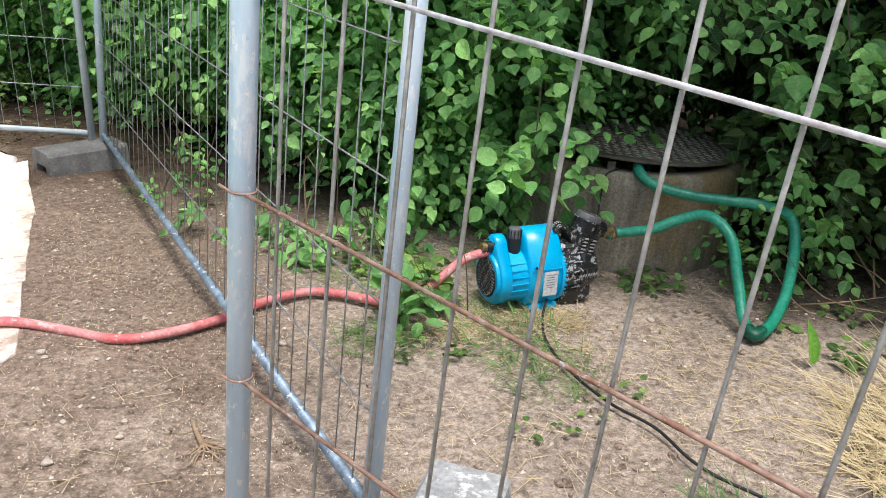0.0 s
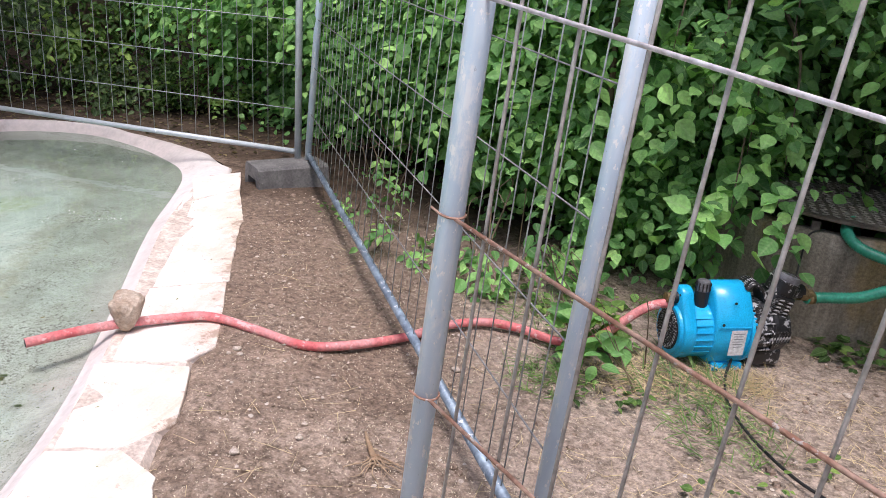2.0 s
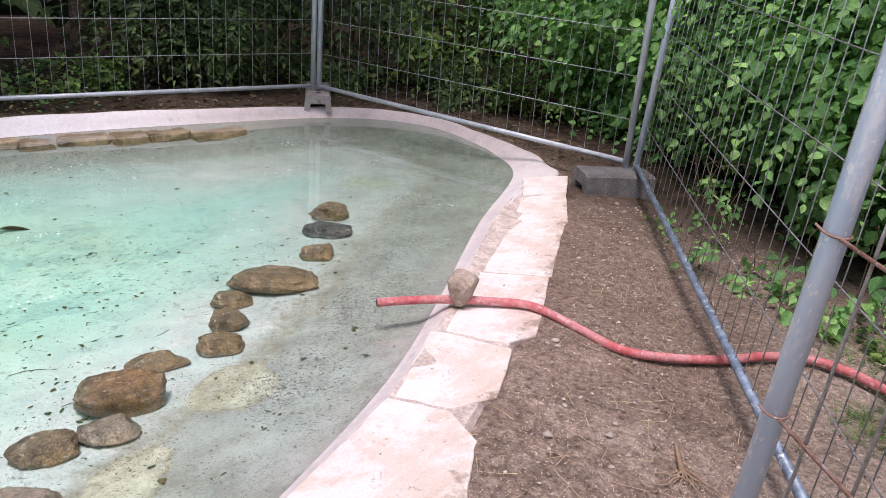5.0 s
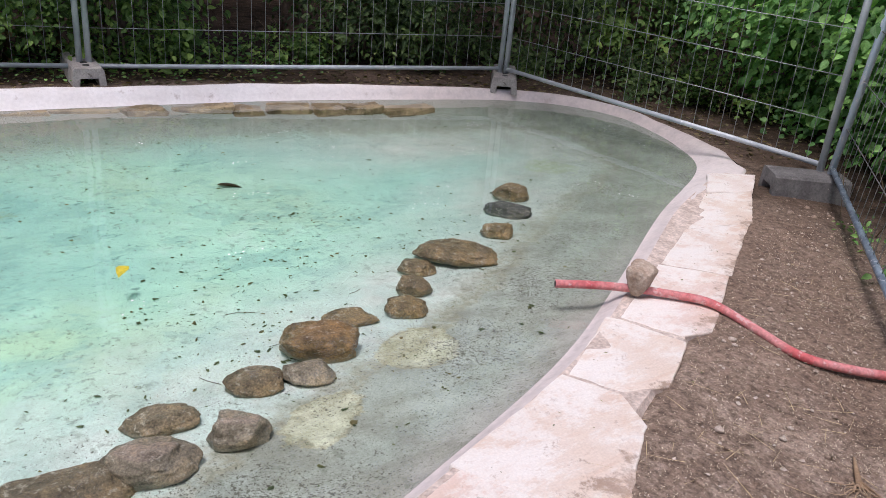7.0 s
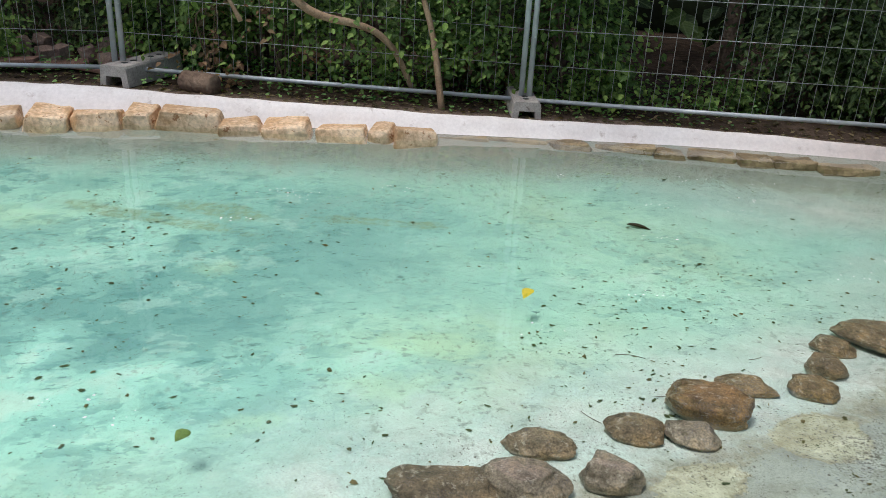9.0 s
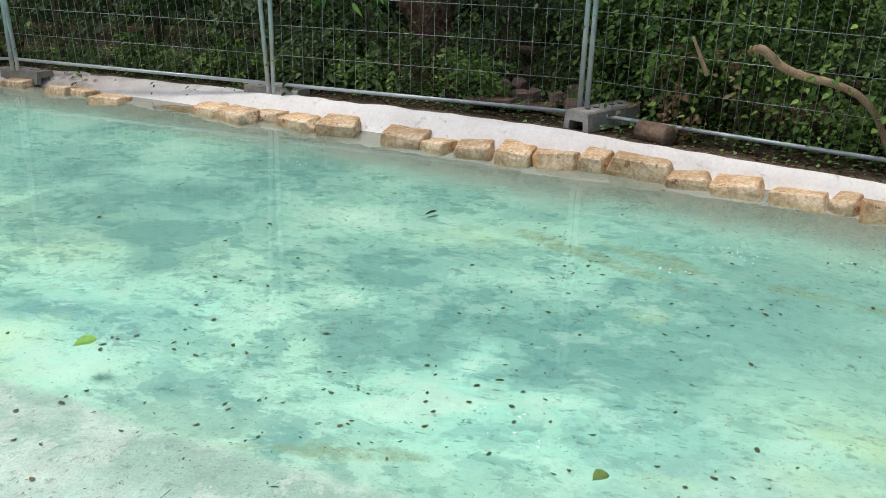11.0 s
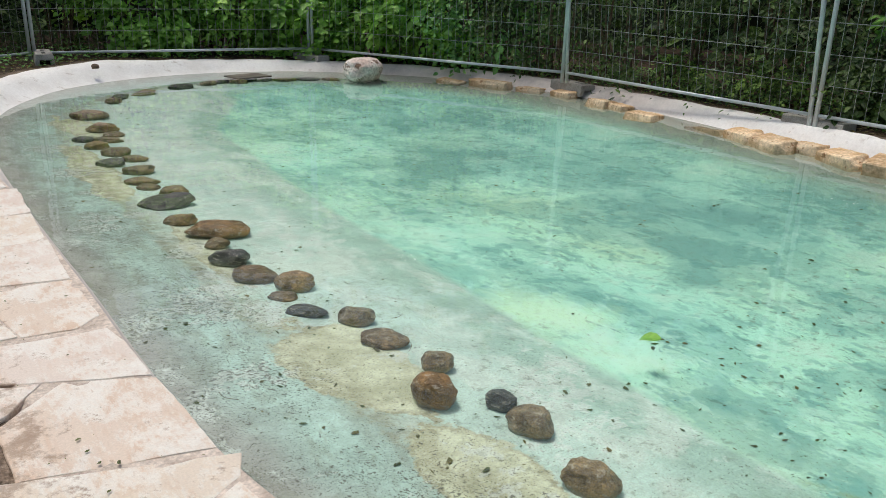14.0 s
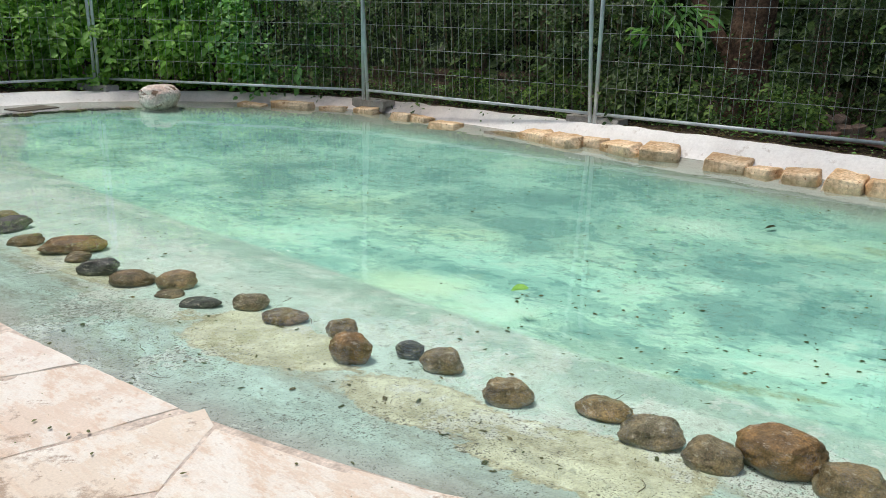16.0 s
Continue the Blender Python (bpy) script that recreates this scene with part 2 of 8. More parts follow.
def floor_mat():
    """Painted pool floor: pale turquoise middle with brushed patches, grey silty margin, algae and specks."""
    m, t, p = nodes_of("painted_concrete")
    att = t.nodes.new("ShaderNodeAttribute")
    att.attribute_name = "shore"
    big = noise_of(t, 0.42, 5.0, 0.55)
    mid = noise_of(t, 1.15, 10.0, 0.64, (1, 0.8, 1, 0.5), 0.2)
    brush = noise_of(t, 4.0, 10.0, 0.70, (1, 0.72, 1, 0.75), 0.2)
    rag = noise_of(t, 5.0, 10.0, 0.72)
    crisp = noise_of(t, 22.0, 8.0, 0.75)
    cloud = noise_of(t, 0.9, 8.0, 0.7)
    blot = noise_of(t, 2.2, 9.0, 0.68, None, 0.2)
    tiny = noise_of(t, 110.0, 5.0, 0.8)
    mids = math_of(t, "ADD", math_of(t, "MULTIPLY", mid.outputs[0], 0.72), math_of(t, "MULTIPLY", rag.outputs[0], 0.28))
    brs = math_of(t, "ADD", math_of(t, "MULTIPLY", brush.outputs[0], 0.7), math_of(t, "MULTIPLY", rag.outputs[0], 0.3))
    def field(name):
        f = t.nodes.new("ShaderNodeAttribute")
        f.attribute_name = name
        return f.outputs["Fac"]
    shift = math_of(t, "SUBTRACT", math_of(t, "MULTIPLY", field("worn"), 0.15), math_of(t, "MULTIPLY", field("fresh"), 0.13))
    grain = mids
    mids = math_of(t, "ADD", mids, shift)
    brs = math_of(t, "ADD", brs, math_of(t, "MULTIPLY", shift, 0.5))
    # middle: mint coats of paint over one another, most worn towards the south
    xyz = t.nodes.new("ShaderNodeSeparateXYZ")
    tc = t.nodes.new("ShaderNodeTexCoord")
    t.links.new(tc.outputs["Object"], xyz.inputs[0])
    bare = math_of(t, "ADD", math_of(t, "MULTIPLY", math_of(t, "SUBTRACT", 0.2, xyz.outputs[1]), 0.5), 0.38, True)
    paint = ramp(t, big.outputs[0], [(0.36, (0.32, 0.68, 0.57)), (0.46, (0.39, 0.76, 0.62)), (0.57, (0.45, 0.79, 0.60)), (0.68, (0.44, 0.64, 0.42))]).outputs[0]
    paint = mixc(t, math_of(t, "MULTIPLY", math_of(t, "MULTIPLY", step(t, mids, 0.480, 0.500), bare), 0.44), paint, (0.165, 0.41, 0.365))
    paint = mixc(t, math_of(t, "MULTIPLY", math_of(t, "MULTIPLY", step(t, mids, 0.560, 0.575), bare), 0.6), paint, (0.10, 0.31, 0.29))
    paint = mixc(t, math_of(t, "MULTIPLY", step(t, brs, 0.535, 0.56), 0.40), paint, (0.17, 0.41, 0.37))
    paint = mixc(t, math_of(t, "MULTIPLY", step(t, brs, 0.465, 0.44), 0.42), paint, (0.53, 0.83, 0.70))
    paint = mixc(t, math_of(t, "MULTIPLY", step(t, mids, 0.44, 0.38), 0.6), paint, (0.60, 0.87, 0.72))
    # duller, greyer paint towards the north end
    north_dull = math_of(t, "MAXIMUM", math_of(t, "MULTIPLY", math_of(t, "SUBTRACT", xyz.outputs[1], 0.9), 0.35, True), math_of(t, "MINIMUM", math_of(t, "MULTIPLY", math_of(t, "ADD", xyz.outputs[1], 0.7), 0.3, True), 0.2))
    paint = mixc(t, math_of(t, "MULTIPLY", north_dull, 0.68), paint, (0.30, 0.47, 0.41))
    # duller green tone towards the far side
    murk = math_of(t, "ADD", math_of(t, "MULTIPLY", xyz.outputs[0], -0.30), math_of(t, "MULTIPLY", math_of(t, "SUBTRACT", mids, 0.5), 2.2))
    paint = mixc(t, math_of(t, "MULTIPLY", ramp(t, murk, [(0.75, (0, 0, 0)), (0.95, (0.6, 0.6, 0.6)), (1.0, (1, 1, 1))]).outputs[0], 0.22), paint, (0.20, 0.42, 0.35))
    fleck = noise_of(t, 8.0, 8.0, 0.68, (1, 0.62, 1, 0.9), 0.3)
    flecks = math_of(t, "MULTIPLY", step(t, fleck.outputs[0], 0.555, 0.57), step(t, mids, 0.42, 0.47))
    paint = mixc(t, math_of(t, "MULTIPLY", math_of(t, "MULTIPLY", flecks, bare), 0.5), paint, (0.10, 0.30, 0.28))
    chips = noise_of(t, 26.0, 6.0, 0.7, (1, 0.5, 1, 0.9))
    paint = mixc(t, math_of(t, "MULTIPLY", math_of(t, "MULTIPLY", step(t, chips.outputs[0], 0.61, 0.63), step(t, brs, 0.45, 0.50)), 0.7), paint, (0.08, 0.20, 0.17))
    paint = mixc(t, 1.0, paint, ramp(t, rag.outputs[0], [(0.35, (0.88, 0.90, 0.90)), (0.65, (1.1, 1.08, 1.08))]).outputs[0], "MULTIPLY")
    paint = mixc(t, math_of(t, "MULTIPLY", field("worn"), 0.24), paint, (0.20, 0.40, 0.36))
    paint = mixc(t, 1.0, paint, (1.06, 0.99, 1.02), "MULTIPLY")
    # margin: bare grey at the waterline, mint wash with grit, brown scum line, sandy pockets, lime, grey-green edge of the shelf
    d = math_of(t, "MULTIPLY", math_of(t, "ADD", att.outputs["Fac"], math_of(t, "MULTIPLY", math_of(t, "SUBTRACT", blot.outputs[0], 0.5), 0.75)), 1 / 2.2)
    d_line = math_of(t, "ADD", att.outputs["Fac"], math_of(t, "ADD", math_of(t, "MULTIPLY", math_of(t, "SUBTRACT", blot.outputs[0], 0.5), 0.26), math_of(t, "MULTIPLY", math_of(t, "SUBTRACT", rag.outputs[0], 0.5), 0.16)))
    shelf = math_of(t, "ADD", field("shelf"), math_of(t, "MULTIPLY", math_of(t, "SUBTRACT", grain, 0.5), 0.22))
    worn_south = math_of(t, "MULTIPLY", math_of(t, "SUBTRACT", -0.2, xyz.outputs[1]), 1.3, True)
    south = math_of(t, "MULTIPLY", math_of(t, "SUBTRACT", 0.7, xyz.outputs[1]), 0.9, True)
    north = math_of(t, "MULTIPLY", math_of(t, "SUBTRACT", xyz.outputs[1], 2.0), 0.8, True)
    grey = mixc(t, step(t, grain, 0.44, 0.56), (0.355, 0.375, 0.325), (0.41, 0.46, 0.41))
    wash = mixc(t, step(t, brs, 0.44, 0.56), (0.40, 0.50, 0.46), (0.46, 0.62, 0.57))
    wet = mixc(t, step(t, grain, 0.44, 0.56), (0.36, 0.40, 0.375), (0.42, 0.49, 0.46))
    grey = mixc(t, south, grey, mixc(t, step(t, d_line, 0.12, 0.30), wet, wash))
    lime = mixc(t, step(t, brs, 0.46, 0.54), (0.66, 0.72, 0.67), (0.55, 0.66, 0.61))
    lime = mixc(t, math_of(t, "MULTIPLY", south, 0.6), lime, mixc(t, step(t, brs, 0.46, 0.54), (0.64, 0.78, 0.72), (0.50, 0.68, 0.62)))
    sandy = mixc(t, step(t, rag.outputs[0], 0.42, 0.58), (0.56, 0.57, 0.41), (0.64, 0.67, 0.52))
    near = mixc(t, step(t, d_line, 0.50, 0.62), grey, lime)
    sand = math_of(t, "ADD", field("sand"), math_of(t, "ADD", math_of(t, "MULTIPLY", math_of(t, "SUBTRACT", blot.outputs[0], 0.5), 1.5), math_of(t, "MULTIPLY", math_of(t, "SUBTRACT", rag.outputs[0], 0.5), 1.0)))
    near = mixc(t, step(t, sand, 0.0, 0.07), near, sandy)
    # the mortar slope runs on under the water
    near = mixc(t, math_of(t, "MULTIPLY", step(t, d_line, 0.17, 0.03), 0.7), near, (0.47, 0.44, 0.415))
    # brown scum: round the pockets and in a broken line along the shore
    rim = ramp(t, sand, [(0.0, (0, 0, 0)), (0.03, (1, 1, 1)), (0.09, (1, 1, 1)), (0.2, (0, 0, 0))]).outputs[0]
    scum = ramp(t, d_line, [(0.47, (0, 0, 0)), (0.50, (1, 1, 1)), (0.57, (0.8, 0.8, 0.8)), (0.68, (0, 0, 0))]).outputs[0]
    scum = math_of(t, "MULTIPLY", math_of(t, "MULTIPLY", scum, 0.8), step(t, cloud.outputs[0], 0.34, 0.42))
    scum = math_of(t, "MULTIPLY", math_of(t, "MAXIMUM", scum, math_of(t, "MULTIPLY", rim, step(t, math_of(t, "SUBTRACT", 0.85, att.outputs["Fac"]), 0.0, 0.1))), step(t, crisp.outputs[0], 0.38, 0.54))
    near = mixc(t, math_of(t, "MULTIPLY", scum, 0.75), near, (0.34, 0.31, 0.20))
    # silt that trails along the shore
    silt = noise_of(t, 9.0, 8.0, 0.72, (1, 0.35, 1, 0.12), 0.2)
    near = mixc(t, math_of(t, "MULTIPLY", math_of(t, "MULTIPLY", step(t, silt.outputs[0], 0.50, 0.60), step(t, math_of(t, "SUBTRACT", 0.9, att.outputs["Fac"]), 0.25, 0.5)), 0.42), near, (0.26, 0.27, 0.21))
    near = mixc(t, math_of(t, "MULTIPLY", math_of(t, "MULTIPLY", worn_south, step(t, brs, 0.42, 0.52)), math_of(t, "MULTIPLY", ramp(t, math_of(t, "ADD", shelf, 1.0), [(0.62, (0, 0, 0)), (0.80, (1, 1, 1))]).outputs[0], 0.8)), near, (0.36, 0.53, 0.46))
    near = mixc(t, math_of(t, "MULTIPLY", math_of(t, "MULTIPLY", step(t, blot.outputs[0], 0.56, 0.572), step(t, crisp.outputs[0], 0.45, 0.48)), math_of(t, "ADD", math_of(t, "MULTIPLY", south, 0.45), 0.2)), near, (0.68, 0.73, 0.70))
    # silty green of the north end, darkened also for the hedge's reflection
    near = mixc(t, math_of(t, "MULTIPLY", north, 0.55), near, (0.29, 0.35, 0.29))
    near = mixc(t, 1.0, near, ramp(t, rag.outputs[0], [(0.36, (0.80, 0.81, 0.80)), (0.62, (1.10, 1.10, 1.10))]).outputs[0], "MULTIPLY")
    far = ramp(t, d, [(0.0, (0.34, 0.32, 0.27)), (0.10, (0.35, 0.37, 0.31)), (0.22, (0.36, 0.44, 0.38)), (0.34, (0.36, 0.52, 0.45))]).outputs[0]
    far = mixc(t, math_of(t, "MULTIPLY", step(t, brs, 0.52, 0.55), 0.5), far, (0.26, 0.36, 0.31))
    grit = ramp(t, tiny.outputs[0], [(0.40, (0.84, 0.84, 0.83)), (0.60, (1.06, 1.06, 1.06))]).outputs[0]
    near, far = mixc(t, 1.0, near, grit, "MULTIPLY"), mixc(t, 1.0, far, grit, "MULTIPLY")
    side = t.nodes.new("ShaderNodeAttribute")
    side.attribute_name = "near_side"
    deep = mixc(t, side.outputs["Fac"], step(t, d, 0.24, 0.42), mixc(t, worn_south, step(t, d, 0.42, 0.70), step(t, shelf, 0.0, 0.07)))
    col = mixc(t, deep, mixc(t, side.outputs["Fac"], far, near), paint)
    strip = math_of(t, "MULTIPLY", math_of(t, "MULTIPLY", worn_south, side.outputs["Fac"]), ramp(t, shelf, [(0.0, (0, 0, 0)), (0.04, (1, 1, 1)), (0.22, (0.8, 0.8, 0.8)), (0.5, (0, 0, 0))]).outputs[0])
    col = mixc(t, math_of(t, "MULTIPLY", math_of(t, "MULTIPLY", strip, step(t, cloud.outputs[0], 0.40, 0.52)), 0.42), col, (0.60, 0.82, 0.62))
    def ragged(name, k):
        return math_of(t, "ADD", field(name), math_of(t, "ADD", math_of(t, "MULTIPLY", math_of(t, "SUBTRACT", blot.outputs[0], 0.5), k), math_of(t, "MULTIPLY", math_of(t, "SUBTRACT", rag.outputs[0], 0.5), k)))
    col = mixc(t, math_of(t, "MULTIPLY", step(t, ragged("sulphur", 2.4), 0.05, 0.6), 0.36), col, (0.58, 0.79, 0.50))
    col = mixc(t, math_of(t, "MULTIPLY", math_of(t, "MULTIPLY", step(t, ragged("algae", 1.5), 0.0, 0.35), step(t, crisp.outputs[0], 0.36, 0.56)), 0.6), col, (0.27, 0.34, 0.17))
    # algae film, then pepper-like grit that is thickest along the margin
    film = math_of(t, "MULTIPLY", step(t, crisp.outputs[0], 0.56, 0.60), step(t, cloud.outputs[0], 0.46, 0.56))
    col = mixc(t, math_of(t, "MULTIPLY", film, 0.5), col, (0.17, 0.20, 0.15))
    edge = ramp(t, att.outputs["Fac"], [(0.0, (0.36,) * 3), (0.35, (0.50,) * 3), (0.62, (0.34,) * 3), (0.85, (0.20,) * 3), (1.0, (0.14,) * 3)]).outputs[0]
    share = math_of(t, "MULTIPLY", edge, ramp(t, blot.outputs[0], [(0.35, (0.25,) * 3), (0.62, (1.5,) * 3)]).outputs[0])
    for scale, k in ((70.0, 0.20), (150.0, 0.22)):
        pep = noise_of(t, scale, 2.5, 0.65)
        col = mixc(t, math_of(t, "MULTIPLY", step(t, math_of(t, "ADD", pep.outputs[0], math_of(t, "MULTIPLY", share, k)), 0.698, 0.722), 0.8), col, (0.08, 0.075, 0.055))
    t.links.new(col, p.inputs["Base Color"])
    p.inputs["Roughness"].default_value = 0.8
    bump_to(t, p, mid.outputs[0], 0.15, 0.02)
    return m


def slab_mat():
    """Split sandstone: cream to peach flag by flag, with flow lines, white scuffs and soil stains."""
    m, t, p = nodes_of("pale_sandstone")
    o = t.nodes.new("ShaderNodeObjectInfo")
    base = ramp(t, o.outputs["Random"], [(0.0, (0.73, 0.60, 0.51)), (0.35, (0.77, 0.67, 0.57)), (0.7, (0.73, 0.57, 0.49)), (1.0, (0.78, 0.70, 0.64))]).outputs[0]
    n1, n2 = noise_of(t, 3.2, 8.0, 0.68, (1, 0.7, 1, 0.4), 0.3), noise_of(t, 5.0, 8.0, 0.7, (1, 0.28, 1, 0.4), 0.5)
    n3, n4 = noise_of(t, 7.0, 10.0, 0.75), noise_of(t, 130.0, 3.0)
    n5 = noise_of(t, 30.0, 8.0, 0.75, (1, 0.4, 1, 0.5))
    col = mixc(t, math_of(t, "MULTIPLY", step(t, n2.outputs[0], 0.46, 0.58), 0.62), base, (0.66, 0.46, 0.33))
    scuff = math_of(t, "ADD", math_of(t, "MULTIPLY", n1.outputs[0], 0.6), math_of(t, "MULTIPLY", n5.outputs[0], 0.4))
    col = mixc(t, math_of(t, "MULTIPLY", ramp(t, scuff, [(0.48, (0, 0, 0)), (0.515, (0.6, 0.6, 0.6)), (0.58, (1, 1, 1))]).outputs[0], 0.85), col, (0.87, 0.845, 0.80))
    col = mixc(t, math_of(t, "MULTIPLY", step(t, n5.outputs[0], 0.57, 0.64), 0.5), col, (0.55, 0.40, 0.30))
    col = mixc(t, math_of(t, "MULTIPLY", ramp(t, n3.outputs[0], [(0.585, (0, 0, 0)), (0.61, (0.6, 0.6, 0.6)), (0.70, (1, 1, 1))]).outputs[0], 0.75), col, (0.42, 0.30, 0.22))
    g = t.nodes.new("ShaderNodeNewGeometry")
    place = t.nodes.new("ShaderNodeSeparateXYZ")
    t.links.new(g.outputs["Position"], place.inputs[0])
    # flags get paler towards the north
    north_pale = math_of(t, "MULTIPLY", math_of(t, "SUBTRACT", place.outputs[1], 0.3), 0.8, True)
    col = mixc(t, math_of(t, "MULTIPLY", north_pale, math_of(t, "MULTIPLY", step(t, n1.outputs[0], 0.40, 0.60), 0.6)), col, (0.87, 0.845, 0.80))
    dirty = t.nodes.new("ShaderNodeAttribute")
    dirty.attribute_name = "soiled"
    trod = math_of(t, "ADD", math_of(t, "MULTIPLY", dirty.outputs["Fac"], 0.13), math_of(t, "MULTIPLY", n3.outputs[0], 1.0))
    col = mixc(t, math_of(t, "MULTIPLY", step(t, trod, 0.60, 0.68), 0.7), col, (0.36, 0.25, 0.18))
    col = mixc(t, 1.0, col, ramp(t, n4.outputs[0], [(0.3, (0.92,) * 3), (0.7, (1.05,) * 3)]).outputs[0], "MULTIPLY")
    t.links.new(col, p.inputs["Base Color"])
    p.inputs["Roughness"].default_value = 0.72
    bump_to(t, p, math_of(t, "ADD", n2.outputs[0], math_of(t, "MULTIPLY", n5.outputs[0], 0.8)), 0.7, 0.012)
    return m


def rim_mat():
    """White lime render, pink mortar where the flags begin, brownish towards the far end."""
    m, t, p = nodes_of("lime_render")
    att = t.nodes.new("ShaderNodeAttribute")
    att.attribute_name = "tone"
    n1, n2, n3 = noise_of(t, 3.0, 6.0), noise_of(t, 40.0, 5.0, 0.7), noise_of(t, 9.0, 6.0, 0.7)
    col = mixc(t, ramp(t, n1.outputs[0], [(0.42, (0, 0, 0)), (0.62, (1, 1, 1))]).outputs[0], (0.86, 0.84, 0.83), (0.79, 0.76, 0.745))
    pink = mixc(t, ramp(t, n3.outputs[0], [(0.42, (0, 0, 0)), (0.60, (1, 1, 1))]).outputs[0], (0.60, 0.52, 0.49), (0.49, 0.43, 0.41))
    col = mixc(t, att.outputs["Fac"], col, pink)
    col = mixc(t, math_of(t, "MULTIPLY", ramp(t, n3.outputs[0], [(0.60, (0, 0, 0)), (0.68, (1, 1, 1))]).outputs[0], 0.5), col, (0.42, 0.35, 0.31))
    col = mixc(t, 1.0, col, ramp(t, n2.outputs[0], [(0.35, (0.93,) * 3), (0.65, (1.05,) * 3)]).outputs[0], "MULTIPLY")
    t.links.new(col, p.inputs["Base Color"])
    p.inputs["Roughness"].default_value = 0.88
    bump_to(t, p, math_of(t, "ADD", n3.outputs[0], math_of(t, "MULTIPLY", n2.outputs[0], 0.15)), 0.3, 0.015)
    return m


def stone_mat(name, tones):
    """Wet river stone: its own tone stone by stone, mottled and lime-flecked, its foot paled for silt and the water's
    milky veil.
    """
    m, t, p = nodes_of(name)
    o = t.nodes.new("ShaderNodeObjectInfo")
    base = ramp(t, o.outputs["Random"], [(k / (len(tones) - 1), c) for k, c in enumerate(tones)]).outputs[0]
    n1, n2, n3 = noise_of(t, 9.0, 8.0, 0.7), noise_of(t, 30.0, 8.0, 0.75, (1, 1, 2.2)), noise_of(t, 150.0, 4.0, 0.7)
    col = mixc(t, 1.0, base, ramp(t, n1.outputs[0], [(0.36, (0.42, 0.40, 0.36)), (0.50, (1.0, 1.0, 1.0)), (0.64, (1.7, 1.55, 1.35))]).outputs[0], "MULTIPLY")
    col = mixc(t, math_of(t, "MULTIPLY", step(t, n2.outputs[0], 0.56, 0.61), 0.6), col, (0.50, 0.46, 0.38))
    col = mixc(t, math_of(t, "MULTIPLY", step(t, n2.outputs[0], 0.44, 0.36), 0.6), col, (0.035, 0.028, 0.02))
    col = mixc(t, 1.0, col, ramp(t, n3.outputs[0], [(0.36, (0.62,) * 3), (0.64, (1.4,) * 3)]).outputs[0], "MULTIPLY")
    c = t.nodes.new("ShaderNodeTexCoord")
    xyz = t.nodes.new("ShaderNodeSeparateXYZ")
    t.links.new(c.outputs["Generated"], xyz.inputs[0])
    # pale foot: silt, and the milky look of water painted over the stone
    low = math_of(t, "ADD", xyz.outputs[2], math_of(t, "MULTIPLY", math_of(t, "SUBTRACT", n1.outputs[0], 0.5), 0.9))
    col = mixc(t, math_of(t, "MULTIPLY", ramp(t, low, [(0.12, (1, 1, 1)), (0.20, (0.6, 0.6, 0.6)), (0.38, (0, 0, 0))]).outputs[0], 0.6), col, (0.38, 0.40, 0.32))
    t.links.new(col, p.inputs["Base Color"])
    p.inputs["Roughness"].default_value = 0.38
    h = math_of(t, "ADD", n1.outputs[0], math_of(t, "MULTIPLY", n2.outputs[0], 0.7))
    bump_to(t, p, h, 0.8, 0.014)
    return m


def water_mat():
    m, t, p = nodes_of("clear_water")
    t.nodes.remove(p)
    tr, gl, fr, mx = (t.nodes.new("ShaderNode" + k) for k in ("BsdfTransparent", "BsdfGlossy", "Fresnel", "MixShader"))
    tr.inputs[0].default_value = (0.945, 0.985, 0.975, 1)
    gl.inputs["Roughness"].default_value = 0.015
    fr.inputs[0].default_value = 1.33
    n = noise_of(t, 7.0, 3.0, 0.5)
    b = add(t, "ShaderNodeBump", Strength=0.05, Distance=0.02)
    t.links.new(n.outputs[0], b.inputs["Height"])
    t.links.new(b.outputs[0], gl.inputs["Normal"])
    t.links.new(b.outputs[0], fr.inputs["Normal"])
    t.links.new(fr.outputs[0], mx.inputs[0])
    t.links.new(tr.outputs[0], mx.inputs[1])
    t.links.new(gl.outputs[0], mx.inputs[2])
    t.links.new(mx.outputs[0], t.nodes["Material Output"].inputs[0])
    return m


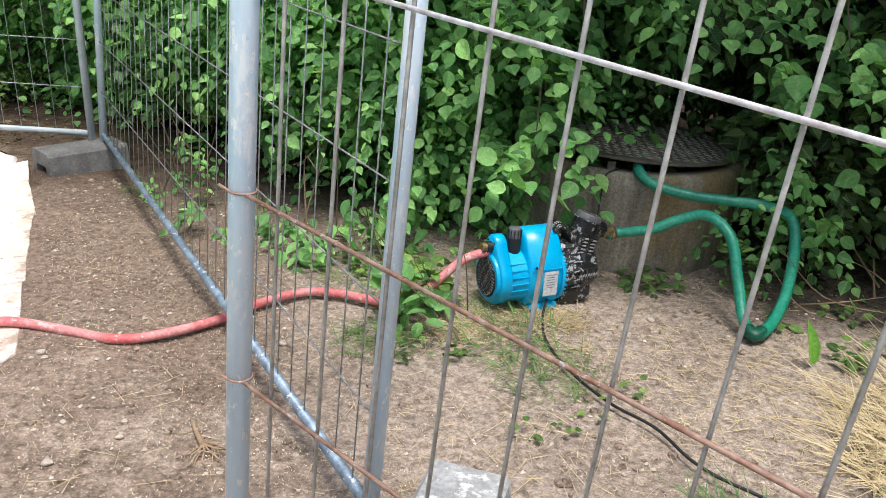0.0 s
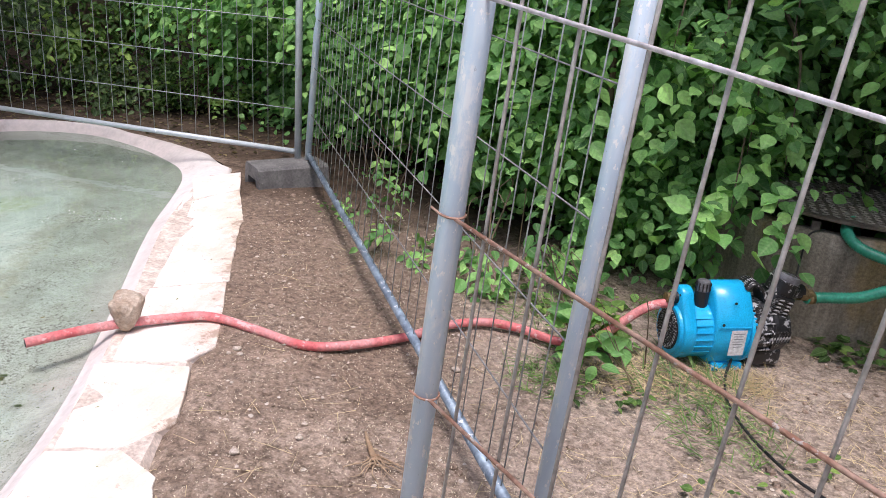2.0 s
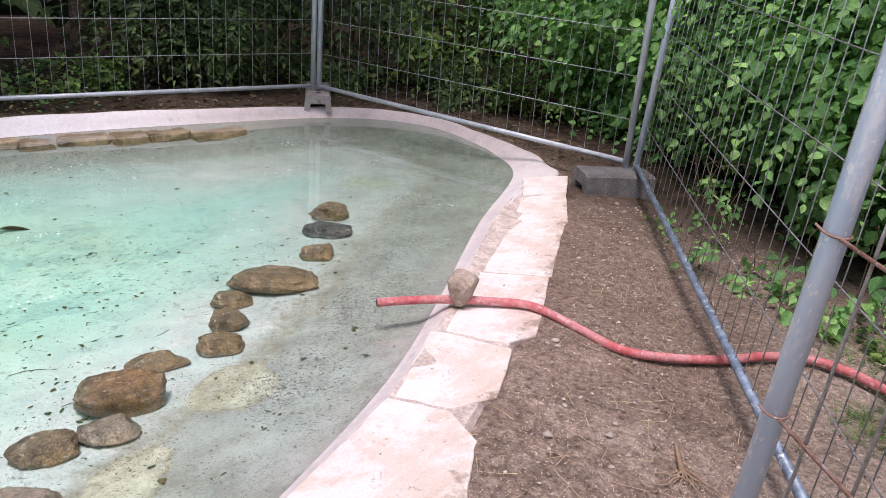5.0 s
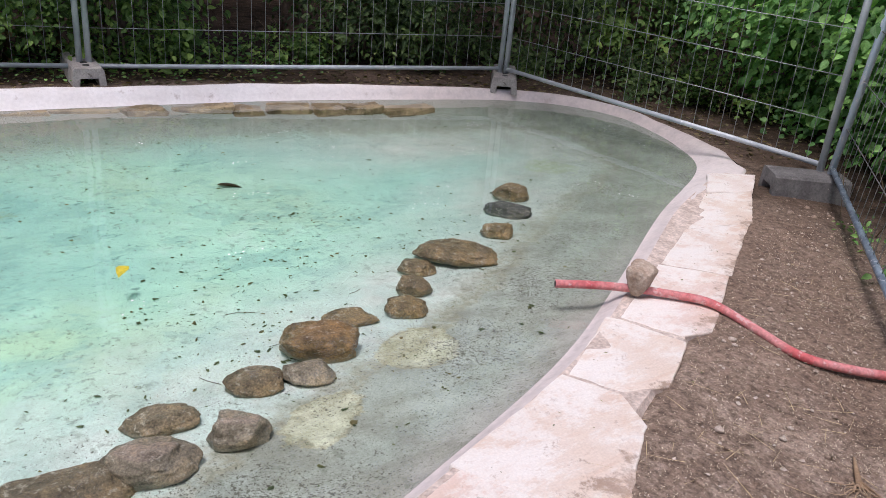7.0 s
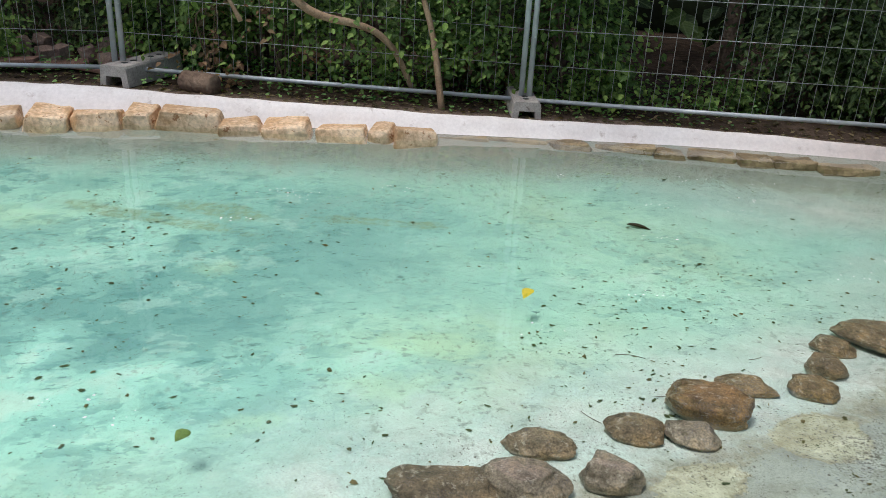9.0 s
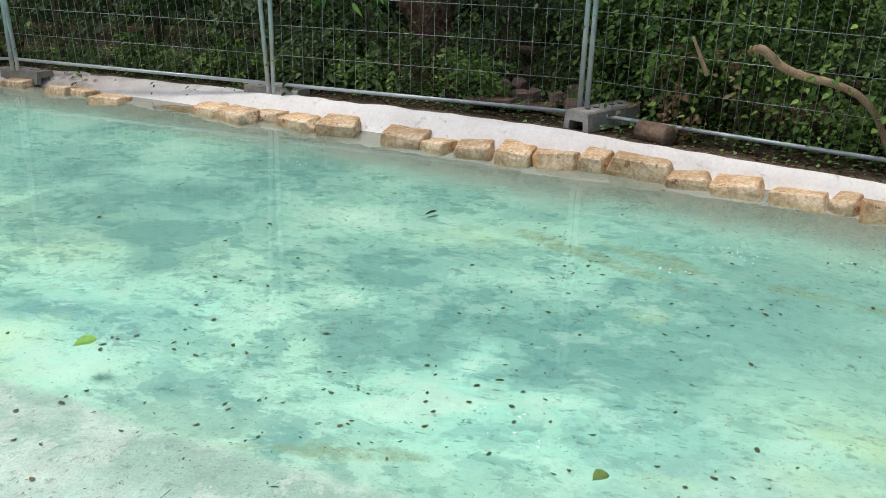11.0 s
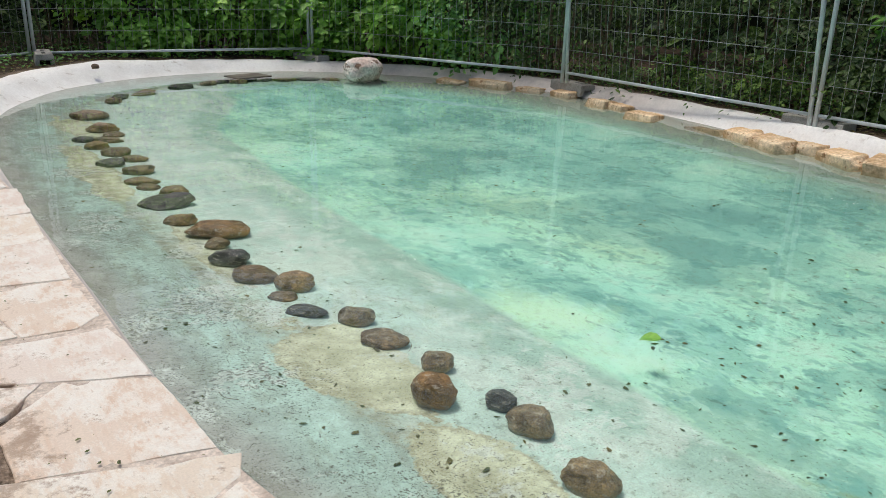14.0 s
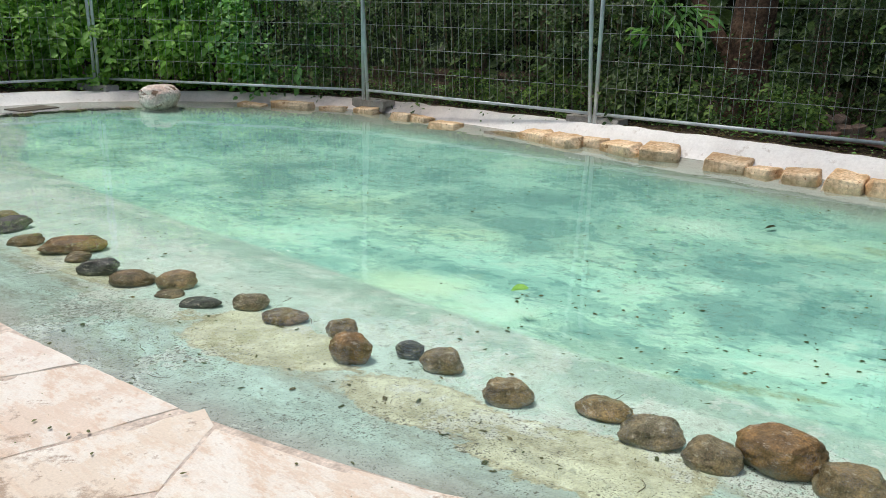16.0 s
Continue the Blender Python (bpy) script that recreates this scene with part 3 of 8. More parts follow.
M = dict(
    soil=soil_mat(), floor=floor_mat(), water=water_mat(),
    rim=rim_mat(),
    mortar=plain("pink_mortar", (0.70, 0.60, 0.53), (0.50, 0.41, 0.35), 14.0, 0.9, bump=0.4),
    slab=slab_mat(),
    sand=plain("ochre_sandstone", (0.54, 0.345, 0.185), (0.80, 0.63, 0.44), 5.0, 0.8, bump=0.35, fine=40.0, spots=(0.36, 0.19, 0.09), spot_amount=0.60, vary=0.35, dist=0.02, grain=0.2),
    sand_wet=plain("wet_brown_sandstone", (0.20, 0.15, 0.08), (0.40, 0.31, 0.18), 6.0, 0.6, bump=0.5, fine=40.0, spots=(0.14, 0.12, 0.07), spot_amount=0.60, vary=0.4, dist=0.02, grain=0.2),
    cobble=stone_mat("wet_river_stone", [(0.23, 0.16, 0.08), (0.18, 0.14, 0.09), (0.26, 0.18, 0.085), (0.23, 0.19, 0.13), (0.19, 0.135, 0.075), (0.26, 0.21, 0.14)]),
    cobble_rust=stone_mat("rusty_river_stone", [(0.25, 0.145, 0.055), (0.21, 0.135, 0.06), (0.235, 0.155, 0.07)]),
    cobble_dark=stone_mat("dark_river_stone", [(0.06, 0.065, 0.06), (0.10, 0.105, 0.10), (0.08, 0.075, 0.065)]),
    cobble_grey=stone_mat("grey_river_stone", [(0.27, 0.225, 0.17), (0.32, 0.28, 0.215)]),
    block=plain("lime_splashed_block", (0.30, 0.30, 0.30), (0.40, 0.40, 0.40), 9.0, 0.85, bump=0.3, spots=(0.58, 0.57, 0.56), spot_amount=0.56),
    block_grey=plain("dusty_grey_rubber", (0.115, 0.112, 0.11), (0.17, 0.167, 0.163), 8.0, 0.85, bump=0.3, spots=(0.30, 0.29, 0.27), spot_amount=0.64),
    boulder=plain("granite_boulder", (0.55, 0.41, 0.36), (0.80, 0.72, 0.68), 2.4, 0.85, bump=0.6, fine=40.0, spots=(0.22, 0.13, 0.09), spot_amount=0.57, dist=0.03),
    fieldstone=plain("brown_fieldstone", (0.36, 0.27, 0.20), (0.50, 0.42, 0.34), 14.0, 0.85, bump=0.6),
    rubble=plain("red_brown_rubble", (0.17, 0.11, 0.085), (0.32, 0.23, 0.18), 9.0, 0.9, bump=0.5, vary=0.5),
    zinc=steel_mat("galvanised_steel", (0.50, 0.62, 0.74), (0.66, 0.77, 0.86)),
    zinc_grey=plain("plain_galvanised_steel", (0.46, 0.51, 0.54), (0.58, 0.63, 0.66), 6.0, 0.40, 0.2, 0.03, 120.0, spots=(0.74, 0.78, 0.80), spot_amount=0.64, grain=0.06),
    tube_blue=plain("worn_blue_tube", (0.16, 0.21, 0.27), (0.28, 0.36, 0.44), 12.0, 0.5, 0.25, 0.1, 70.0, spots=(0.70, 0.72, 0.74), spot_amount=0.60),
    wire=plain("zinc_wire", (0.33, 0.35, 0.36), (0.48, 0.50, 0.51), 20.0, 0.45, 0.3, 0.0),
    wire_dull=plain("dull_wire", (0.16, 0.165, 0.17), (0.25, 0.25, 0.25), 20.0, 0.75, 0.0, 0.0),
    wire_old=plain("tarnished_wire", (0.32, 0.30, 0.28), (0.48, 0.46, 0.44), 14.0, 0.55, 0.1, 0.1),
    rust=plain("rusty_wire", (0.30, 0.15, 0.10), (0.40, 0.26, 0.20), 20.0, 0.75, 0.2, 0.2, spots=(0.52, 0.46, 0.42), spot_amount=0.6),
    painted=plain("lime_splashed_wire", (0.74, 0.70, 0.72), (0.58, 0.52, 0.52), 22.0, 0.6, 0.1, 0.1),
    concrete=plain("grey_concrete", (0.30, 0.28, 0.26), (0.42, 0.40, 0.37), 6.0, 0.9, bump=0.4, spots=(0.2, 0.18, 0.16), spot_amount=0.64, vary=0.3),
    rubber=plain("dark_recycled_rubber", (0.075, 0.072, 0.07), (0.13, 0.125, 0.12), 8.0, 0.8, bump=0.3, spots=(0.30, 0.29, 0.27), spot_amount=0.69),
    shaft=streaked("stained_concrete", (0.15, 0.13, 0.10), (0.32, 0.285, 0.225), (0.22, 0.155, 0.045), (0.40, 0.37, 0.31)),
    lid=plain("dirty_chequer_plate", (0.085, 0.073, 0.058), (0.18, 0.16, 0.13), 5.0, 0.55, 0.3, 0.3),
    stud=plain("worn_chequer_stud", (0.24, 0.22, 0.19), (0.38, 0.36, 0.32), 9.0, 0.5, 0.3, 0.2),
    blue=plain("blue_plastic", (0.003, 0.39, 0.72), (0.006, 0.43, 0.77), 3.0, 0.28, 0.0, 0.02, 200.0),
    black=plain("black_plastic", (0.012, 0.012, 0.013), (0.022, 0.022, 0.024), 9.0, 0.35, 0.0, 0.05, spots=(0.34, 0.34, 0.34), spot_amount=0.57),
    black_lime=plain("lime_smeared_black_plastic", (0.014, 0.014, 0.015), (0.03, 0.03, 0.032), 14.0, 0.4, 0.0, 0.05, spots=(0.46, 0.46, 0.47), spot_amount=0.515),
    black_clean=plain("black_rubber", (0.012, 0.012, 0.012), (0.02, 0.02, 0.02), 6.0, 0.5, 0.0, 0.0),
    cap=plain("smoky_plastic", (0.10, 0.10, 0.11), (0.16, 0.16, 0.17), 9.0, 0.25, 0.0, 0.0, spots=(0.5, 0.5, 0.5), spot_amount=0.66),
    label=plain("white_label", (0.68, 0.70, 0.72), (0.62, 0.64, 0.66), 4.0, 0.5, 0.0, 0.0),
    ink=plain("grey_ink", (0.18, 0.19, 0.21), (0.22, 0.23, 0.25), 4.0, 0.6, 0.0, 0.0),
    brass=plain("tarnished_brass", (0.26, 0.18, 0.09), (0.36, 0.27, 0.15), 20.0, 0.45, 0.8, 0.1),
    red=plain("red_rubber_hose", (0.58, 0.12, 0.125), (0.64, 0.27, 0.265), 7.0, 0.6, 0.0, 0.06, spots=(0.68, 0.42, 0.41), spot_amount=0.58),
    green=plain("green_ribbed_hose", (0.016, 0.25, 0.155), (0.045, 0.34, 0.22), 6.0, 0.32, 0.0, 0.03),
    green_dark=plain("dark_green_rubber", (0.0, 0.07, 0.04), (0.01, 0.10, 0.055), 6.0, 0.45, 0.0, 0.03),
    bark=plain("brown_bark", (0.13, 0.085, 0.06), (0.24, 0.17, 0.12), 7.0, 0.95, bump=0.8, fine=40.0, dist=0.03),
    redbark=plain("reddish_bark", (0.085, 0.045, 0.03), (0.20, 0.11, 0.07), 6.0, 0.95, bump=1.0, fine=30.0, dist=0.05, grain=0.4),
    deadwood=plain("dead_wood", (0.30, 0.20, 0.12), (0.40, 0.29, 0.19), 8.0, 0.9, bump=0.5),
    board=plain("red_brown_board", (0.16, 0.085, 0.06), (0.26, 0.15, 0.11), 7.0, 0.85, bump=0.4),
    twig=plain("thin_twig", (0.10, 0.075, 0.045), (0.17, 0.13, 0.08), 8.0, 0.9, bump=0.0),
    straw=plain("dry_straw", (0.46, 0.36, 0.19), (0.58, 0.47, 0.28), 6.0, 0.8, bump=0.0),
    grass=plain("green_grass", (0.07, 0.14, 0.025), (0.14, 0.24, 0.05), 6.0, 0.6, bump=0.0),
    debris=leaf_mat("wet_dark_leaf", (0.012, 0.013, 0.010), (0.035, 0.03, 0.02), (0.13, 0.06, 0.03), 0.6),
    chaff=plain("pale_chaff", (0.50, 0.42, 0.30), (0.68, 0.60, 0.46), 40.0, 0.8, bump=0.0),
    pebble=plain("soil_pebbles", (0.38, 0.31, 0.25), (0.60, 0.53, 0.46), 10.0, 0.9, bump=0.2),
    # white of the sky glints drawn on the water
    fluff=plain("glint_white", (0.84, 0.85, 0.85), (0.88, 0.88, 0.88), 10.0, 0.9, bump=0.0, grain=0.02),
    yellow=plain("yellow_leaf", (0.62, 0.52, 0.03), (0.66, 0.56, 0.06), 10.0, 0.5, bump=0.0),
    fresh=plain("fresh_green_leaf", (0.16, 0.40, 0.05), (0.22, 0.46, 0.07), 10.0, 0.45, bump=0.0),
    leaf_a=leaf_mat("broad_green_leaf", (0.075, 0.198, 0.064), (0.170, 0.400, 0.128), (0.32, 0.58, 0.20), 0.5),
    # leaf_b: dark foliage; also carries the shade of shrubs behind the shaft
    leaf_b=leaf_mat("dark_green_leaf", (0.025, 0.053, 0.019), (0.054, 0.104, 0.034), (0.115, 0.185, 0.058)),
    leaf_e=leaf_mat("yellowish_hedge_leaf", (0.045, 0.095, 0.022), (0.115, 0.225, 0.055), (0.24, 0.37, 0.095), 0.6),
    leaf_c=leaf_mat("bright_green_leaf", (0.13, 0.28, 0.05), (0.28, 0.55, 0.105), (0.41, 0.66, 0.17)),
    leaf_dead=leaf_mat("dead_brown_leaf", (0.05, 0.035, 0.022), (0.13, 0.09, 0.055), (0.28, 0.22, 0.15), 0.8),
    leaf_d=leaf_mat("browning_leaf", (0.10, 0.055, 0.032), (0.20, 0.115, 0.07), (0.27, 0.18, 0.11), 0.75),
)


# ---------------------------------------------------------------- mesh helpers
def mesh_of(name, verts, faces, mat, smooth=False):
    me = bpy.data.meshes.new(name)
    me.from_pydata([tuple(v) for v in verts], [], faces)
    me.materials.append(mat)
    if smooth:
        me.polygons.foreach_set("use_smooth", [True] * len(me.polygons))
    me.update()
    return me


def part(name, me, parent=None, label="", m=None):
    """Links a mesh, or a bmesh's mesh, as one object under a thing or a part."""
    ob = new(name, me)
    if parent is not None:
        ob.parent = parent
    if m is not None:
        ob.matrix_basis = m
    if label:
        tagged(ob, label)
    return ob


def from_bm(name, bm, mat, smooth=False, bevel=0.0, segs=1):
    if bevel:
        bmesh.ops.bevel(bm, geom=[e for e in bm.edges if e.calc_face_angle(0) > 0.5], offset=bevel, segments=segs, affect="EDGES", profile=0.6)
    bmesh.ops.recalc_face_normals(bm, faces=bm.faces)
    me = bpy.data.meshes.new(name)
    bm.to_mesh(me)
    bm.free()
    me.materials.append(mat)
    if smooth:
        me.polygons.foreach_set("use_smooth", [True] * len(me.polygons))
    return me


def thing(name, label, category, group="", at=(0, 0, 0), rz=0.0, kind=""):
    return_ob = new(name)
    return_ob.empty_display_size = 0.1
    return_ob.matrix_basis = pose(*at, 0, 0, rz)
    return tagged(return_ob, label, category, group, kind)


def box_bm(sx, sy, sz, at=(0, 0, 0), bm=None, taper=1.0):
    bm = bm or bmesh.new()
    r = bmesh.ops.create_cube(bm, size=1)
    for v in r["verts"]:
        k = taper if v.co.z > 0 else 1.0
        v.co = Vector((v.co.x * sx * k, v.co.y * sy * k, v.co.z * sz)) + Vector(at)
    return bm


def smooth_line(pts, per=8):
    p = [Vector(q) for q in pts]
    p = [2 * p[0] - p[1]] + p + [2 * p[-1] - p[-2]]
    out = []
    for k in range(1, len(p) - 2):
        for j in range(per):
            u = j / per
            out.append(0.5 * ((2 * p[k]) + (p[k + 1] - p[k - 1]) * u + (2 * p[k - 1] - 5 * p[k] + 4 * p[k + 1] - p[k + 2]) * u * u + (3 * p[k] - p[k - 1] - 3 * p[k + 1] + p[k + 2]) * u ** 3))
    out.append(p[-2])
    return out


def tube(name, pts, radius, mat, segs=10, caps=True, ribs=None):
    """A pipe along a line; radius may be a function of the way along (0 to 1)."""
    verts, faces = [], []
    n = len(pts)
    pts = [Vector(q) for q in pts]
    up = None
    for k, q in enumerate(pts):
        d = (pts[min(k + 1, n - 1)] - pts[max(k - 1, 0)]).normalized()
        if up is None:
            up = d.orthogonal().normalized()
        up = (up - d * up.dot(d)).normalized()
        side = d.cross(up)
        r = radius(k / (n - 1)) if callable(radius) else radius
        if ribs and k % 2:
            r += ribs
        for j in range(segs):
            a = 2 * math.pi * j / segs
            verts.append(q + (up * math.cos(a) + side * math.sin(a)) * r)
        if k:
            for j in range(segs):
                a, b = (k - 1) * segs + j, (k - 1) * segs + (j + 1) % segs
                faces.append((a, b, b + segs, a + segs))
    if caps:
        faces.append(tuple(range(segs))[::-1])
        faces.append(tuple(range((n - 1) * segs, n * segs)))
    return mesh_of(name, verts, faces, mat, True)


def straight(name, a, b, r, mat, segs=10):
    return tube(name, [a, b], r, mat, segs)


def even(pts, step):
    """Points at even steps along a line."""
    out, left = [Vector(pts[0])], step
    for a, b in zip(pts, pts[1:]):
        a, b = Vector(a), Vector(b)
        length = (b - a).length
        while length >= left and length > 0:
            a = a + (b - a) * (left / length)
            out.append(a)
            length, left = (b - a).length, step
        left -= length
    return out


def disc(name, r, z0, z1, mat, segs=32, r1=None, bevel=0.0):
    bm = bmesh.new()
    bmesh.ops.create_cone(bm, cap_ends=True, segments=segs, radius1=r, radius2=r if r1 is None else r1, depth=z1 - z0)
    for v in bm.verts:
        v.co.z += (z0 + z1) / 2
    return from_bm(name, bm, mat, False, bevel, 2)


def rock_mesh(name, seed, size, mat, flat=0.0, rough=0.25, sub=3, angular=False, blocky=1.0):
    """A stone: a ball squared off, knocked flat on some sides and roughened at three scales."""
    bm = bmesh.new()
    bmesh.ops.create_icosphere(bm, subdivisions=sub, radius=0.5)
    off = Vector((seed * 3.17, seed * 1.71, seed * 0.63))
    rnd = random.Random(seed)
    lo, hi = (0.33, 0.44) if angular else (0.29, 0.43)
    cuts = [(Vector((rnd.uniform(-1, 1), rnd.uniform(-1, 1), rnd.uniform(-0.6, 1))).normalized(), rnd.uniform(lo, hi)) for _ in range(11)]
    cuts.append((Vector((rnd.uniform(-0.2, 0.2), rnd.uniform(-0.2, 0.2), 1)).normalized(), rnd.uniform(0.28, 0.38)))
    for v in bm.verts:
        p = v.co * 2
        if blocky < 1:
            p = Vector([math.copysign(abs(c) ** blocky, c) for c in p])
            p *= 0.86
        p *= 0.5
        for n, h in cuts:
            if blocky < 1:
                h *= 1.17
            over = p.dot(n) - h
            if over > 0:
                p -= n * over * 0.95
        p *= 1 + rough * noise.noise(p * 2.2 + off) + rough * 0.35 * noise.noise(p * 5 + off) + rough * 0.17 * noise.noise(p * 12 + off) + rough * 0.07 * noise.noise(p * 26 + off)
        p.z = max(p.z, -0.5 + flat)
        v.co = Vector((p.x * size[0], p.y * size[1], p.z * size[2]))
    return from_bm(name, bm, mat, not angular)


def cobble_mesh(name, seed, size, mat, sub):
    """A water-worn stone of exactly this width, depth and height, standing on z = 0: a few broad flats, blunt edges, fine relief."""
    rnd = random.Random(seed * 7 + 1)
    bm = bmesh.new()
    bmesh.ops.create_icosphere(bm, subdivisions=sub, radius=1.0)
    off = Vector((seed * 3.17, seed * 1.71, seed * 0.63))
    cuts = [(Vector((math.cos(a), math.sin(a), rnd.uniform(-0.1, 0.75))).normalized(), rnd.uniform(0.72, 0.95)) for a in (rnd.uniform(0, 6.283) for _ in range(7))]
    cuts.append((Vector((rnd.uniform(-0.35, 0.35), rnd.uniform(-0.35, 0.35), 1)).normalized(), rnd.uniform(0.64, 0.82)))
    for v in bm.verts:
        p = v.co.copy()
        for n, h in cuts:
            over = p.dot(n) - h
            if over > 0:
                p -= n * over * 0.85
        p *= 1 + 0.16 * noise.noise(p * 1.3 + off) + 0.07 * noise.noise(p * 3.1 + off) + 0.035 * noise.noise(p * 8 + off) + 0.016 * noise.noise(p * 19 + off)
        p.z = max(p.z, -0.7)
        v.co = p
    lo = [min(v.co[k] for v in bm.verts) for k in range(3)]
    hi = [max(v.co[k] for v in bm.verts) for k in range(3)]
    for v in bm.verts:
        for k in range(3):
            u = (v.co[k] - lo[k]) / (hi[k] - lo[k])
            v.co[k] = (u - (0 if k == 2 else 0.5)) * size[k]
    return from_bm(name, bm, mat, True)


def chipped_mesh(name, seed, size, mat, rough=0.03, cuts=3):
    """A split stone: the hull of a jittered block, its edges broken and faces roughened."""
    rnd = random.Random(seed)
    bm = bmesh.new()
    for x in (-0.5, 0.5):
        for y in (-0.5, 0.5):
            for z in (-0.5, 0.5):
                k = 0.90 if z > 0 else 1.0
                bm.verts.new((x * k * rnd.uniform(0.72, 1.05), y * k * rnd.uniform(0.72, 1.05), z * rnd.uniform(0.84, 1.0)))
    for _ in range(7):
        a = rnd.uniform(0, 6.283)
        bm.verts.new((0.5 * math.cos(a) * rnd.uniform(0.85, 1.1), 0.5 * math.sin(a) * rnd.uniform(0.85, 1.1), rnd.uniform(-0.4, 0.25)))
    r = bmesh.ops.convex_hull(bm, input=bm.verts)
    bmesh.ops.delete(bm, geom=[g for g in r["geom_interior"] if isinstance(g, bmesh.types.BMVert)], context="VERTS")
    for v in bm.verts:
        v.co = Vector((v.co.x * size[0], v.co.y * size[1], v.co.z * size[2]))
    bmesh.ops.bevel(bm, geom=list(bm.edges), offset=min(size) * 0.045, segments=1, affect="EDGES", profile=0.6)
    bmesh.ops.triangulate(bm, faces=bm.faces)
    long = [e for e in bm.edges if e.calc_length() > min(size) * 0.25]
    bmesh.ops.subdivide_edges(bm, edges=long, cuts=cuts, use_grid_fill=True)
    bmesh.ops.triangulate(bm, faces=bm.faces)
    off = Vector((seed * 1.3, seed * 0.7, 0))
    bm.normal_update()
    for v in bm.verts:
        v.co += v.normal * (rough * noise.noise(v.co * 9 + off) + rough * 0.5 * noise.noise(v.co * 26 + off))
    return from_bm(name, bm, mat)


# ---------------------------------------------------------------- the pool's plan
WATER = -0.06
SHORE = [(-2.90, 4.22), (-2.43, 3.29), (-1.90, 2.36), (-1.58, 1.74), (-1.31, 1.0), (-1.05, 0.2), (-0.80, -0.6), (-0.56, -1.3), (-0.37, -1.95),
         (-0.22, -2.67), (-0.17, -3.3), (-0.14, -4.15), (-0.08, -5.35), (-0.05, -6.3), (-0.04, -7.1), (-0.11, -8.1), (-0.30, -9.05), (-0.68, -9.85), (-1.12, -10.42), (-1.85, -10.88), (-2.65, -11.08),
         (-3.45, -11.02), (-4.3, -10.68), (-5.45, -9.55), (-6.05, -7.9), (-6.07, -5.94), (-5.90, -4.2), (-5.82, -3.1), (-5.72, -2.1), (-5.66, -0.93), (-5.52, 0.35),
         (-5.40, 1.49), (-5.26, 2.5), (-5.02, 3.5), (-4.82, 4.15), (-4.52, 4.58), (-4.12, 4.76), (-3.75, 4.71), (-3.33, 4.55)]
# place on the shore, width and height of the rim
RIM = [(-2.90, 4.22, 0.29, 0.0), (-2.74, 3.85, 0.16, -0.006), (-2.4, 3.2, 0.12, -0.012), (-1.31, 1.0, 0.09, -0.012), (-0.56, -1.3, 0.06, -0.012), (-0.2, -3.0, 0.05, -0.012), (-0.06, -6.0, 0.06, -0.012), (-0.07, -7.6, 0.2, 0.04), (-0.30, -9.05, 0.36, 0.10), (-0.68, -9.85, 0.46, 0.12), (-1.85, -10.88, 0.5, 0.13),
       (-2.65, -11.08, 0.4, 0.09), (-4.3, -10.68, 0.33, 0.05), (-6.05, -7.9, 0.35, 0.05), (-6.07, -5.9, 0.25, 0.09), (-5.90, -4.2, 0.28, 0.12), (-5.72, -2.1, 0.27, 0.13),
       (-5.66, -0.9, 0.17, 0.10), (-5.46, 0.8, 0.16, 0.05), (-5.26, 2.5, 0.14, 0.04), (-4.82, 4.15, 0.08, 0.02), (-4.12, 4.76, 0.07, 0.01), (-3.75, 4.71, 0.09, 0.005), (-3.33, 4.55, 0.15, 0.0)]
NS = 520
_loop = smooth_line([(*p, 0) for p in SHORE[-2:] + SHORE + SHORE[:3]], 24)[24 * 2:-24 * 2]
_pl = np.array([(p.x, p.y) for p in _loop])
_pl = _pl[: np.argmin(np.hypot(*(_pl[200:] - _pl[0]).T)) + 200]
_seg = np.r_[0, np.cumsum(np.hypot(*np.diff(np.r_[_pl, _pl[:1]], axis=0).T))]
ROUND = _seg[-1]
_at = np.arange(NS) * ROUND / NS
S = np.stack([np.interp(_at, _seg, np.r_[_pl[:, k], _pl[:1, k]]) for k in (0, 1)], 1)
_tan = np.roll(S, -3, 0) - np.roll(S, 3, 0)
_tan /= np.hypot(*_tan.T)[:, None]
NORMAL = np.stack([-_tan[:, 1], _tan[:, 0]], 1)
AXIS0, AXIS1 = np.array((-3.75, 2.6)), np.array((-3.1, -8.0))


def axis_point(p):
    d = AXIS1 - AXIS0
    u = np.clip(((p - AXIS0) @ d) / (d @ d), 0, 1)
    return AXIS0 + u[..., None] * d


OUT = S - axis_point(S)
DEPTH_IN = np.hypot(*OUT.T)
OUT = OUT / DEPTH_IN[:, None]
if (NORMAL * OUT).sum() < 0:
    NORMAL = -NORMAL
_k = np.array([np.argmin(np.hypot(*(S - r[:2]).T)) for r in RIM])
_o = np.argsort(_k)
_kk = np.r_[_k[_o][-1] - NS, _k[_o], _k[_o][0] + NS]
_rw, _rh = (np.array([RIM[i][j] for i in _o]) for j in (2, 3))
RIM_W = np.interp(np.arange(NS), _kk, np.r_[_rw[-1], _rw, _rw[0]])
RIM_H = np.interp(np.arange(NS), _kk, np.r_[_rh[-1], _rh, _rh[0]])


def near_shore(x, y):
    d = np.hypot(S[:, 0] - x, S[:, 1] - y)
    k = int(np.argmin(d))
    return k, float(d[k])


def ground_z(x, y):
    return float(RIM_H[near_shore(x, y)[0]]) - 0.02


def ring_faces(rows, n):
    f = []
    for a in range(rows - 1):
        for b in range(n):
            c = (b + 1) % n
            f.append((a * n + b, a * n + c, (a + 1) * n + c, (a + 1) * n + b))
    return f


